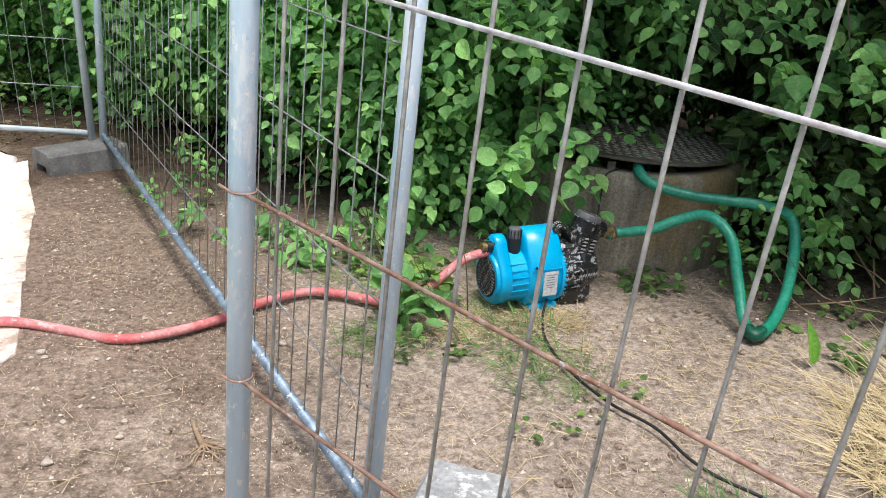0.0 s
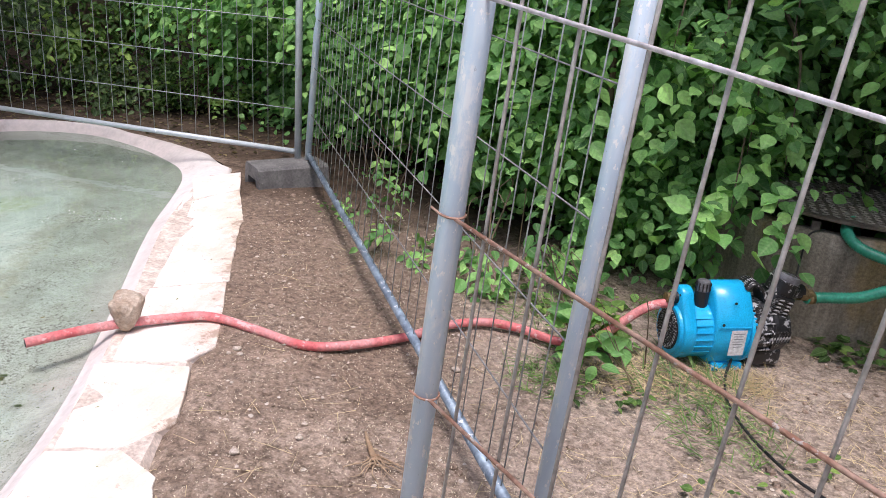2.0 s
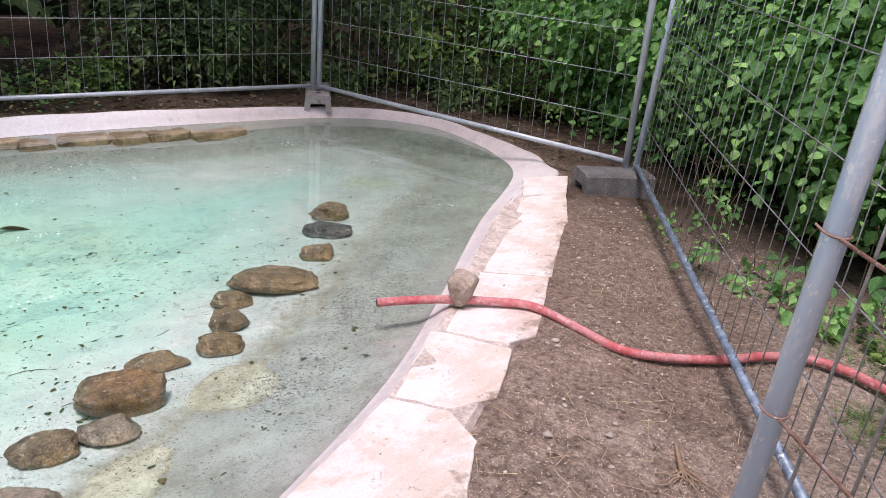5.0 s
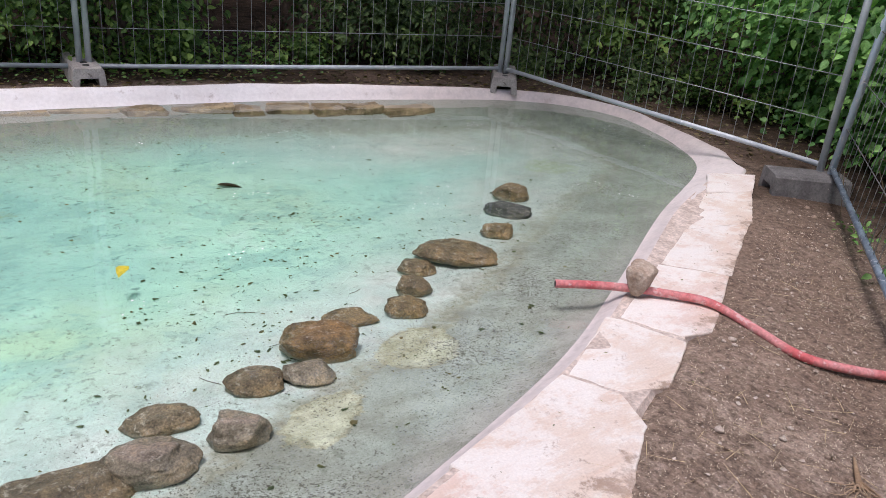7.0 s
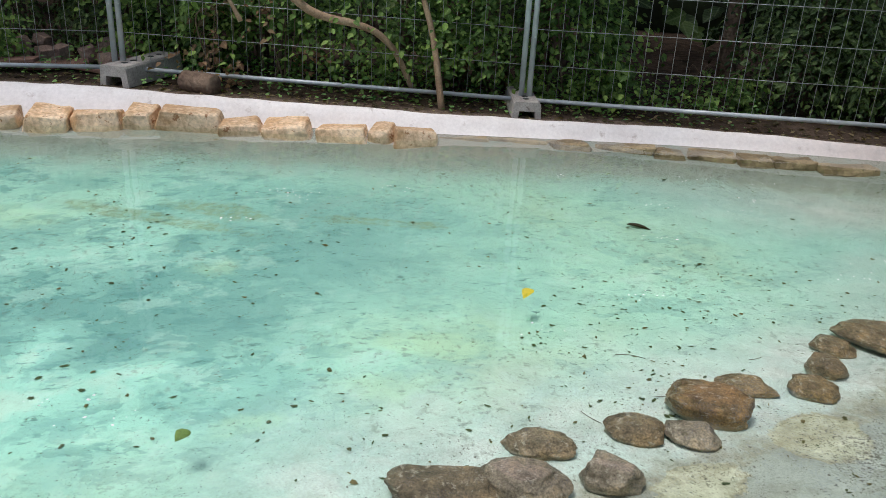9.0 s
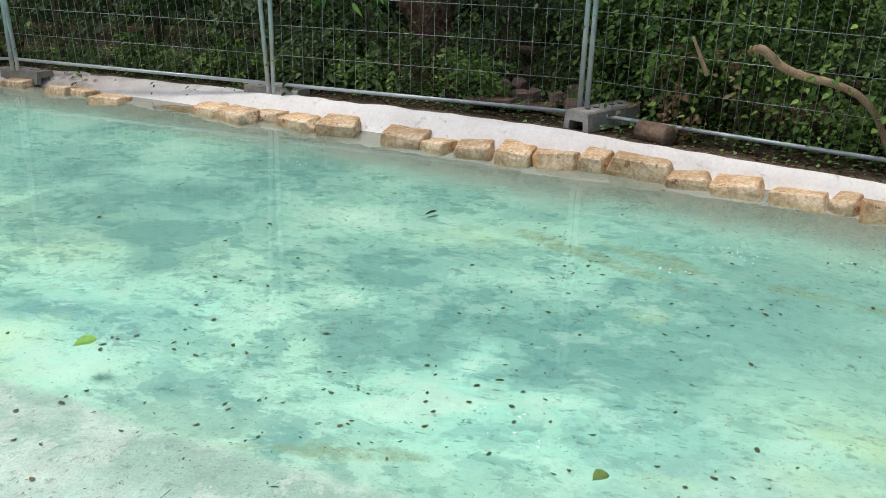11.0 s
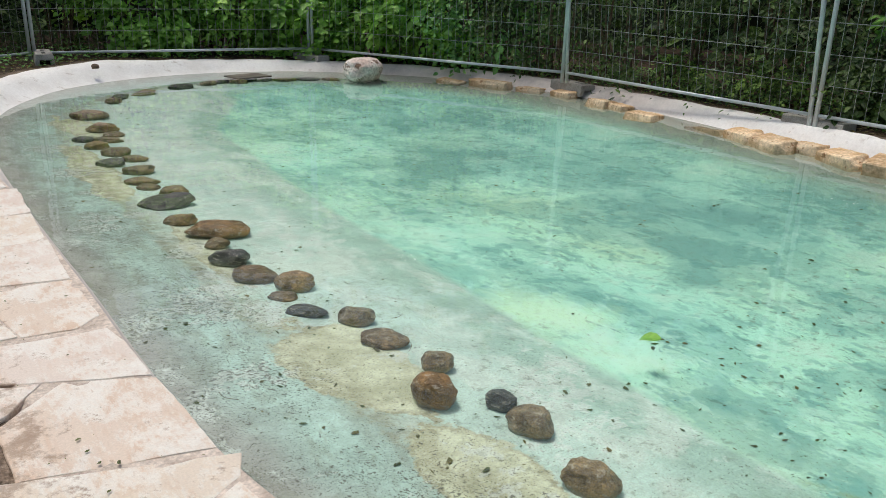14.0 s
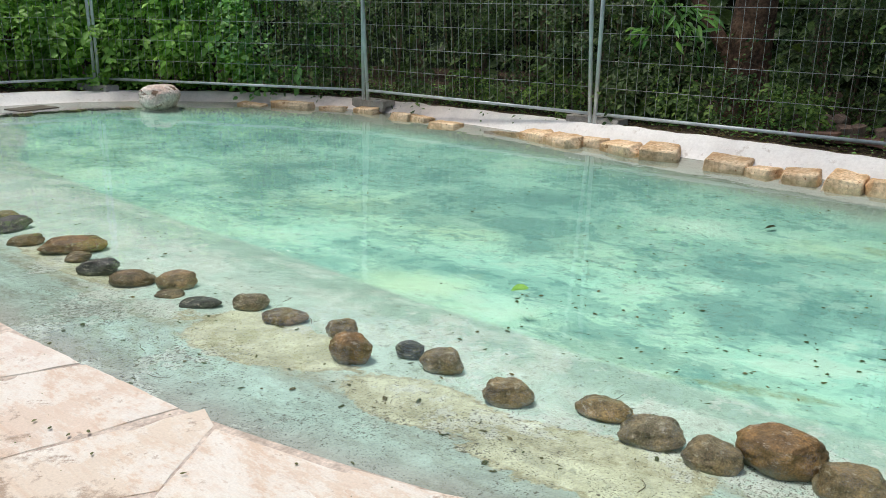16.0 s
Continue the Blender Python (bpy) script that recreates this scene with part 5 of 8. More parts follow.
def fence_panel(p0, d, u, length, label, height=2.0, first=0.25, step=0.276, gap=0.105, start=0.1, wire_r=0.002, post_r=0.021, tube_r=0.0165, sets=None, legs=(0.12, 0.12), lower_mat="zinc", post_mat="zinc"):
    """Mesh fence: two posts, top and bottom tube, wires both ways, all in the panel's own plane."""
    d, u = Vector(d).normalized(), Vector(u).normalized()
    sh = u.dot(d)
    u = (u - d * sh).normalized()
    nrm = d.cross(u)
    ob = thing("mesh_fence", label, "fence", "fences round the pool")
    ob.matrix_basis = Matrix([[d[k], -nrm[k], u[k], p0[k]] for k in range(3)] + [[0, 0, 0, 1]])
    sets = sets or {}
    top = height - 0.02
    for x, leg in ((0.0, legs[0]), (length, legs[1])):
        part("post", straight("post", (x - sh * leg, 0, -leg), (x + sh * height, 0, height), post_r, M[post_mat], 16), ob)
    part("bottom_tube", straight("bottom_tube", (post_r * 0.8, 0, 0), (length - post_r * 0.8, 0, 0), tube_r, M[lower_mat], 12), ob, "worn bottom tube")
    part("top_tube", straight("top_tube", (post_r * 0.8 + sh * top, 0, top), (length - post_r * 0.8 + sh * top, 0, top), tube_r, M[post_mat], 12), ob)
    z, i = first, 0
    while z < height - 0.06:
        part("cross_wire", straight("cross_wire", (-post_r * 0.6 + sh * z, -wire_r * 2, z), (length + post_r * 0.6 + sh * z, -wire_r * 2, z), wire_r * 1.15, M[sets.get(i, sets.get("cross", "wire"))], 6), ob)
        z, i = z + step, i + 1
    up = straight("wire", (0, 0, -tube_r), (sh * top, 0, top), wire_r, M[sets.get("up", "wire")], 6)
    x = start
    while x < length - 0.03:
        part("wire", up, ob, "", pose(x, 0, 0))
        x += gap
    return ob


def build_fences():
    # the panel beside the soil strip, leaning a little outwards
    fence_panel((-2.17, 4.476, 0.144), (0.5988, -0.8007, -0.0196), (0.0552, 0.0169, 0.998), 3.457, "weathered steel mesh fence panel, bottom tube worn dark", lower_mat="tube_blue", first=0.249, sets={"cross": "wire_dull"})
    # the panel close to the camera, with thick rusty wires
    u = Vector((0.0664, -0.0212, 0.998))
    base = Vector((-0.246, 1.336, 0.9746)) - u * 0.74
    rusty = fence_panel(base, (0.8244, -0.5569, -0.1007), u, 2.42, "old steel mesh fence panel with thick rusty wires", first=0.74 - 0.337, step=0.337, gap=0.114, start=0.086, wire_r=0.0031,
                sets={0: "rust", 1: "rust", 2: "painted", "up": "wire_old"}, legs=(0.16, 0.06))
    sh = u.dot(Vector((0.8244, -0.5569, -0.1007)).normalized())
    for z, turns in ((0.403, 0.8), (0.74, 0.85)):
        wrap = [(sh * z - 0.0230 * math.cos(a * 0.3), 0.0230 * math.sin(a * 0.3), z + 0.002 * a / 10) for a in range(int(21 * turns))]
        part("wire_wrap", tube("wire_wrap", wrap + [(wrap[-1][0] - 0.012, wrap[-1][1] - 0.01, z + 0.012)], 0.0022, M["rust"], 6), rusty, "rusty wire end bent round the post")
    ring = [(-2.236, 4.467, 0.15), (-5.02, 4.33, 0.152), (-5.90, 1.25, 0.117), (-6.28, -1.77, 0.2), (-6.16, -4.65, 0.2), (-6.05, -7.78, 0.2), (-4.38, -11.22, 0.2), (-0.92, -11.74, 0.2), (1.9, -9.9, 0.2), (3.6, -7.0, 0.15)]
    for k, (a, b) in enumerate(zip(ring, ring[1:])):
        a, b = Vector(a), Vector(b)
        d = (b - a).normalized()
        gap_a, gap_b = (0.03 if k else 0.0), 0.03
        n = round((b - a).length / 0.105)
        fence_panel(a + d * gap_a, d, (0, -0.06 if k == 4 else 0, 1), (b - a).length - gap_a - gap_b, "galvanised steel mesh fence panel standing in concrete feet", first=0.26, step=0.26, gap=((b - a).length - 0.06) / n, start=((b - a).length - 0.06) / n, lower_mat="zinc_grey", post_mat="zinc_grey")
    fence_foot((-2.235, 4.335, ground_z(-2.235, 4.335) - 0.01), 51, "block_grey", (0.44, 0.25, 0.145), "dark grey ballast block under two fence posts", 0.0, False)
    fence_foot((0.07, 1.62, -0.045), 78, "block", (0.55, 0.24, 0.13), "grey ballast block splashed with lime", 0.0, False)
    fence_foot((-0.30, 1.35, -0.03), -34, "block", (0.55, 0.24, 0.13), "grey ballast block splashed with lime")
    fence_foot((1.75, 0.0, -0.03), -34, "rubber", (0.55, 0.24, 0.13), "grey ballast block splashed with lime")
    for (x, y, z), rz, back, sink in zip(ring[1:], (140, 175, 152, 88, 85, 100, 85, 60, 60), (0.05, 0.06, 0.12, 0.10, 0.14, 0.0, -0.2, 0.1, 0.1), (0.0, 0.0, 0.02, 0.05, 0.07, 0.03, 0.0, 0, 0)):
        k = near_shore(x, y)[0]
        if back == 0.12:
            fence_foot((-6.40, -1.63, ground_z(-6.3, -1.7)), 158, "concrete", (0.72, 0.24, 0.15), "hollow grey concrete block under two fence posts")
        else:
            fence_foot((x + OUT[k][0] * back, y + OUT[k][1] * back, ground_z(x, y) - 0.01 - sink), rz, "concrete", (0.6, 0.22, 0.13))


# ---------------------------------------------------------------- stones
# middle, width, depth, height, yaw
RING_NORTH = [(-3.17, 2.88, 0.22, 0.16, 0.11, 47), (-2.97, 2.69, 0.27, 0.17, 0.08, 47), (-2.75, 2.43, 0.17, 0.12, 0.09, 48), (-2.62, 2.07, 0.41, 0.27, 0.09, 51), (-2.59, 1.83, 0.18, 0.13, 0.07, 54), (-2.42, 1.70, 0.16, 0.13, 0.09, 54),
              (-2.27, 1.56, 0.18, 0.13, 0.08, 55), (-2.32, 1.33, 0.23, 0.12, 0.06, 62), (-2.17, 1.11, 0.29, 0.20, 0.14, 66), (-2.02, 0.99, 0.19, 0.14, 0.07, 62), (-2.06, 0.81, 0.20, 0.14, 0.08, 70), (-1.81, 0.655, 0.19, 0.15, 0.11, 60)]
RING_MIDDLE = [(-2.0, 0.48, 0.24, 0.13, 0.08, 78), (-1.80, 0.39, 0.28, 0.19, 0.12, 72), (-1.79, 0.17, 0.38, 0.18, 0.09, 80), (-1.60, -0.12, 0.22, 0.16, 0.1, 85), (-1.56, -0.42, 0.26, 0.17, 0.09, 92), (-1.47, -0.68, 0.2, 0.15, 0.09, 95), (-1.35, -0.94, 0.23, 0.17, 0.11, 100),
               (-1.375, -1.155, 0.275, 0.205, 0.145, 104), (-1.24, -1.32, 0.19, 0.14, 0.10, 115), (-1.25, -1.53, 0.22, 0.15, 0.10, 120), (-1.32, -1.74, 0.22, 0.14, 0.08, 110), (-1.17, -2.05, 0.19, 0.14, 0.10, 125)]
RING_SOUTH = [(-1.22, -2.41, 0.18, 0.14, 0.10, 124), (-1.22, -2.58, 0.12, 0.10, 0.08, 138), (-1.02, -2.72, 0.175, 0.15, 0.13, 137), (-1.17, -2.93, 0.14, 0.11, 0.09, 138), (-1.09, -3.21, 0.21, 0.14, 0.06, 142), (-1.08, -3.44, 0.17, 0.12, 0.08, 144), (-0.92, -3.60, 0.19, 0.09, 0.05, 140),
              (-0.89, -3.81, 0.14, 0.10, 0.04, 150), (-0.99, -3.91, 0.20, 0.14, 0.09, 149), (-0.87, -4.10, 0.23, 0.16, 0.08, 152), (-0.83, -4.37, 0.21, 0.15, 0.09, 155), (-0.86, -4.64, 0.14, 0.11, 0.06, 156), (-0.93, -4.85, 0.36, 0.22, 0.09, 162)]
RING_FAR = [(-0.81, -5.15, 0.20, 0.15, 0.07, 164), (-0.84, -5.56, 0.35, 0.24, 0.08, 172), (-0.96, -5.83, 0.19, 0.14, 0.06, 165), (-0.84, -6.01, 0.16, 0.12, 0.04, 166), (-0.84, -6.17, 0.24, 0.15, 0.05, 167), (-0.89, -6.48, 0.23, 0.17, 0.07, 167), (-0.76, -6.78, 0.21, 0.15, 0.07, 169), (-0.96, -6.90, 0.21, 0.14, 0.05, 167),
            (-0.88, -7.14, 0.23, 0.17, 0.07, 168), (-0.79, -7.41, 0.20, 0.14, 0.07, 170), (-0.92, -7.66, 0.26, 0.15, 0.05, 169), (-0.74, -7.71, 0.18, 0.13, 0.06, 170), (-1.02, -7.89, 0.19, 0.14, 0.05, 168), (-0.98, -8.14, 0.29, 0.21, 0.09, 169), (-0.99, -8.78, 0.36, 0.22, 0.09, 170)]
RING_END = [(-1.37, -9.59, 0.22, 0.16), (-1.50, -9.83, 0.20, 0.15), (-1.81, -10.02, 0.36, 0.2), (-2.29, -10.34, 0.33, 0.2), (-2.68, -10.48, 0.23, 0.15), (-2.86, -10.55, 0.22, 0.15), (-3.05, -10.47, 0.23, 0.15), (-3.40, -10.5, 0.23, 0.12), (-3.65, -10.42, 0.31, 0.14), (-3.94, -10.33, 0.32, 0.14), (-4.19, -10.2, 0.24, 0.12)]
TONES = "bdbbbbbbogbg" "bgbbbbbobbbb" "bdobbbdbbbdbo" "bdbbbbdbbbbdbbb"
EDGE_STONES = [(-5.40, -9.25, 0.38, 0.08), (-5.68, -8.74, 0.65, 0.13), (-5.91, -8.23, 0.39, 0.08), (-6.0, -7.72, 0.41, 0.12), (-5.96, -7.07, 0.31, 0.12), (-5.98, -6.80, 0.25, 0.09), (-5.84, -6.30, 0.36, 0.10),
               (-5.80, -5.53, 0.50, 0.05), (-5.85, -5.12, 0.42, 0.13), (-5.78, -4.76, 0.46, 0.14), (-5.90, -4.50, 0.38, 0.12), (-5.76, -4.10, 0.46, 0.16), (-5.76, -3.70, 0.39, 0.17), (-5.70, -3.08, 0.43, 0.16)]
EDGE_STONES_B = [(-5.64, -2.75, 0.27, 0.11), (-5.64, -2.44, 0.32, 0.13), (-5.60, -2.10, 0.32, 0.15), (-5.60, -1.78, 0.35, 0.15), (-5.66, -1.50, 0.23, 0.19), (-5.62, -1.15, 0.49, 0.18), (-5.55, -0.82, 0.33, 0.10), (-5.53, -0.49, 0.37, 0.11),
                 (-5.48, -0.12, 0.35, 0.11), (-5.45, 0.16, 0.21, 0.13), (-5.38, 0.39, 0.32, 0.13), (-5.42, 0.74, 0.40, 0.03), (-5.38, 1.12, 0.47, 0.03), (-5.26, 1.47, 0.31, 0.04), (-5.22, 1.85, 0.45, 0.03), (-5.10, 2.15, 0.22, 0.03), (-5.06, 2.44, 0.33, 0.03), (-4.96, 2.70, 0.25, 0.04), (-4.92, 2.97, 0.30, 0.04), (-4.80, 3.31, 0.43, 0.02)]


def build_stones():
    rnd = random.Random(3)
    ring = RING_NORTH + RING_MIDDLE + RING_SOUTH + RING_FAR
    for x, y, w, dep in RING_END:
        k, d = near_shore(x, y)
        yaw = math.degrees(math.atan2(S[(k + 2) % NS][1] - S[k][1], S[(k + 2) % NS][0] - S[k][0]))
        ring.append((x, y, w, dep, WATER + 0.01 - floor_z(d, y), yaw))
    look_of = {"b": ("cobble", "brown"), "o": ("cobble_rust", "rust-brown"), "d": ("cobble_dark", "dark grey"), "g": ("cobble_grey", "greyish")}
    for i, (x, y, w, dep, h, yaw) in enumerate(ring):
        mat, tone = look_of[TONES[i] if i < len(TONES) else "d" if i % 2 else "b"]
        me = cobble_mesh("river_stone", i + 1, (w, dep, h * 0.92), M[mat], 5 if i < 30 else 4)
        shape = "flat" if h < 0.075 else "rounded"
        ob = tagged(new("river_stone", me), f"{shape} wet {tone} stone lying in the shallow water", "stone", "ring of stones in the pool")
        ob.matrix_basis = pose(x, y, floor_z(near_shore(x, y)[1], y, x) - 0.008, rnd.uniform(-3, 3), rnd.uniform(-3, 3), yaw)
    for i, (x, y, w, h) in enumerate(EDGE_STONES + EDGE_STONES_B):
        k, d = near_shore(x, y)
        h *= 0.68
        sunk = h < 0.04
        hh = h + (0.055 if sunk else 0.09)
        me = chipped_mesh("edge_stone", 100 + i, (w * (1.1 if sunk else 1.02), 0.17 if sunk else 0.22 + 0.10 * rnd.random(), hh * rnd.uniform(0.85, 1.08)), M["sand" if h > 0.05 else "sand_wet"], 0.010)
        yaw = math.degrees(math.atan2(S[(k + 2) % NS][1] - S[k - 2][1], S[(k + 2) % NS][0] - S[k - 2][0]))
        low = "submerged " if h < 0.06 else ""
        ob = tagged(new("edge_stone", me), f"{low}ochre sandstone block along the pool's far edge", "stone", "sandstone edge of the pool")
        ob.matrix_basis = pose(x - (0.08 if sunk else 0.03), y, WATER + h - hh * 0.5 - 0.018, rnd.uniform(-9, 9), rnd.uniform(-5, 5), yaw + rnd.uniform(-16, 16))
    b = tagged(new("boulder", rock_mesh("boulder", 77, (0.62, 0.56, 0.36), M["boulder"], 0.1, 0.14, 5, True, 0.8)), "large pale granite boulder standing in shallow water", "boulder")
    b.matrix_basis = pose(-4.52, -9.92, 0.05, 4, 0, 40)
    r = tagged(new("weight_stone", rock_mesh("weight_stone", 58, (0.13, 0.15, 0.19), M["fieldstone"], 0.05, 0.25, 4, True, 0.7)), "angular brown fieldstone holding down the red hose", "stone")
    for v in r.data.vertices:
        v.co.x, v.co.y = v.co.x * (1 + 3.2 * v.co.z), v.co.y * (1 + 3.2 * v.co.z)
    r.matrix_basis = pose(-1.74, 2.31, 0.075, 6, 8, 30) @ Matrix.Diagonal((0.86, 0.86, 0.9, 1))
    g = tagged(new("drain_grate", from_bm("drain_grate", box_bm(0.5, 0.34, 0.02), M["lid"], False, 0.004)), "dark flat plate lying on the pool floor", "drain plate")
    g.matrix_basis = pose(-3.25, -10.66, WATER - 0.002, 0, 0, 12)


# ---------------------------------------------------------------- foliage
LEAF = np.array([(0, 0, 0), (0.27, 0.15, 0.06), (0.38, 0.42, 0.07), (0.25, 0.74, 0.01), (0, 1.06, -0.12), (-0.25, 0.74, 0.01), (-0.38, 0.42, 0.07), (-0.27, 0.15, 0.06)])
LEAF_FACES = np.array([(0, 1, 2, 3, 4), (0, 4, 5, 6, 7)])
_half = [(0.17, 0.06, 0.04), (0.29, 0.19, 0.07), (0.36, 0.36, 0.08), (0.345, 0.54, 0.05), (0.25, 0.74, 0.01), (0.11, 0.92, -0.05)]
BROAD = np.array([(0, 0, 0), *_half, (0, 1.08, -0.13), *((-x, y, z) for x, y, z in _half[::-1])])
BROAD_FACES = np.array([(0, 1, 2, 3, 4, 5, 6, 7), (0, 7, 8, 9, 10, 11, 12, 13)])


def leaf_cloud(name, pos, normal, tip, size, mat, narrow=1.0, broad=False):
    """Many leaves in one mesh: each folded along its rib, pointing to tip and facing normal."""
    shape, faces = (BROAD, BROAD_FACES) if broad else (LEAF, LEAF_FACES)
    n, nv, nf = len(pos), len(shape), faces.shape[1]
    y = tip / np.linalg.norm(tip, axis=1)[:, None]
    z = normal - (normal * y).sum(1)[:, None] * y
    z /= np.linalg.norm(z, axis=1)[:, None] + 1e-9
    x = np.cross(y, z)
    L = shape * np.array((narrow, 1, 1))
    v = pos[:, None] + size[:, None, None] * (L[None, :, 0, None] * x[:, None] + L[None, :, 1, None] * y[:, None] + L[None, :, 2, None] * z[:, None])
    f = faces[None] + nv * np.arange(n)[:, None, None]
    me = bpy.data.meshes.new(name)
    me.vertices.add(nv * n)
    me.vertices.foreach_set("co", v.reshape(-1).astype(np.float32))
    me.loops.add(2 * nf * n)
    me.loops.foreach_set("vertex_index", f.reshape(-1).astype(np.int32))
    me.polygons.add(2 * n)
    me.polygons.foreach_set("loop_start", np.arange(0, 2 * nf * n, nf, dtype=np.int32))
    me.update(calc_edges=True)
    for at, row in (("across", np.abs(shape[:, 0]) / 0.37), ("along", shape[:, 1])):
        me.attributes.new(at, "FLOAT", "POINT").data.foreach_set("value", np.tile(row, n).astype(np.float32))
    me.materials.append(mat)
    return me


def shrub_leaves(rng, centre, size, twigs, leaf, face, per=7, lo=0.0, reach=0.30, clump=9):
    """Leaf positions along hanging twigs that come out of a lumpy crown towards face."""
    boughs = max(4, twigs // clump)
    th = rng.uniform(0, 2 * np.pi, boughs * 3)
    cz = rng.uniform(lo, 1, boughs * 3)
    d = np.stack([np.cos(th) * np.sqrt(1 - cz ** 2), np.sin(th) * np.sqrt(1 - cz ** 2), cz], 1)
    keep = d[:, 0] * face[0] + d[:, 1] * face[1] + 0.25 * d[:, 2] > rng.uniform(-0.75, 0.25, len(d))
    d = d[keep][:boughs]
    lump = np.array([noise.noise((a * 2.8 + centre[0], b * 2.8 + centre[1], c * 2.8)) for a, b, c in d])
    r = (0.82 + 0.5 * lump) * rng.uniform(0.62, 1.08, len(d)) ** 0.7
    per_bough = -(-twigs // max(1, len(d)))
    d, r = np.repeat(d, per_bough, 0), np.repeat(r, per_bough)
    spread = 0.17 * min(1.0, size[0] / 0.6) * np.array((1, 1, 0.42))
    start = np.array(centre) + d * np.array(size) * r[:, None] + rng.normal(0, 1, d.shape) * spread
    heading = d * np.array((1, 1, 0.3)) + rng.normal(0, 0.45, d.shape) + np.array((0, 0, -0.25))
    heading /= np.linalg.norm(heading, axis=1)[:, None]
    twig_size = np.clip(np.exp(rng.normal(-0.05, 0.28, len(d))), 0.5, 1.4)
    pos, nor, tip, sz = [], [], [], []
    for j in range(per):
        u = (j + 0.5) / per * reach
        p = start + heading * u + np.array((0, 0, -0.55)) * u * u / reach
        side = np.cross(heading, (0, 0, 1)) * (1 if j % 2 else -1)
        t = heading * 0.6 + side * 0.8 + rng.normal(0, 0.3, d.shape) + np.array((0, 0, -0.35))
        nn = np.array((face[0] * 0.55, face[1] * 0.55, 0.9)) + rng.normal(0, 0.38, d.shape)
        pos.append(p), nor.append(nn), tip.append(t), sz.append(leaf * twig_size * rng.uniform(0.6, 1.15, len(d)))
    return np.concatenate(pos), np.concatenate(nor), np.concatenate(tip), np.concatenate(sz)


LEAVES = {}


def ONE_LEAF(mat):
    if mat not in LEAVES:
        LEAVES[mat] = leaf_cloud("leaf", np.array([(0.0, 0, 0)]), np.array([(0.0, 0, 1)]), np.array([(0.0, 1, 0)]), np.array([1.0]), M[mat], 1.0, True)
    return LEAVES[mat]


def stems(rng, centre, size, count, ground):
    """Bare stems of a shrub, in one mesh each."""
    out = []
    for _ in range(count):
        a = rng.uniform(0, 2 * np.pi)
        b = rng.uniform(0.2, 0.8)
        p0 = Vector((centre[0] + 0.2 * math.cos(a), centre[1] + 0.2 * math.sin(a), ground - 0.03))
        p2 = Vector((centre[0] + b * size[0] * math.cos(a), centre[1] + b * size[1] * math.sin(a), centre[2] + size[2] * 0.55))
        p1 = p0.lerp(p2, 0.5) + Vector((rng.normal(0, 0.1), rng.normal(0, 0.1), 0.2))
        r0 = rng.uniform(0.010, 0.022) * min(1.0, size[2] / 1.5)
        out.append(tube("stem", smooth_line([p0, p1, p2], 5), lambda u, r0=r0: r0 * (1 - 0.75 * u), M["twig"], 6))
    return out


def shrub(seed, x, y, size, twigs, leaf, mat, label, face, lift=0.35, per=7, narrow=1.0, lo=-0.25, stem_count=5, reach=0.30, single=0, broad=False):
    rng = np.random.default_rng(seed)
    g = ground_z(x, y)
    c = (x, y, g + size[2] * lift)
    ob = thing("shrub", label, "shrub", "hedge round the pool", (x, y, g))
    inv = Matrix.Translation((-x, -y, -g))
    leaves = shrub_leaves(rng, c, (size[0], size[1], size[2] * (1 - lift)), twigs, leaf, face, per, lo, reach, 9 if broad else 17)
    n = len(leaves[0])
    # the foremost leaves are meshes of their own
    front = leaves[0][:, :2] @ np.array(face) + rng.normal(0, 0.12, n) - (leaves[0][:, 2] > 1.5) * 2
    order = np.argsort(front)
    apart, rest = order[n - single:], order[:n - single]
    for q in apart:
        yy = leaves[2][q] / np.linalg.norm(leaves[2][q])
        zz = leaves[1][q] - (leaves[1][q] @ yy) * yy
        zz /= np.linalg.norm(zz)
        xx = np.cross(yy, zz)
        w = leaves[0][q] - np.array((x, y, g))
        part("leaf", ONE_LEAF(mat), ob, "", Matrix([[*(leaves[3][q] * np.array((xx[k], yy[k], zz[k]))), w[k]] for k in range(3)] + [[0, 0, 0, 1]]))
    me = leaf_cloud("foliage", *(q[rest] for q in leaves), M[mat], narrow, broad)
    me.transform(inv)
    tagged(part("foliage", me, ob), kind="stuff")
    for s in stems(rng, c, size, stem_count, g):
        s.transform(inv)
        part("stem", s, ob)
    return ob


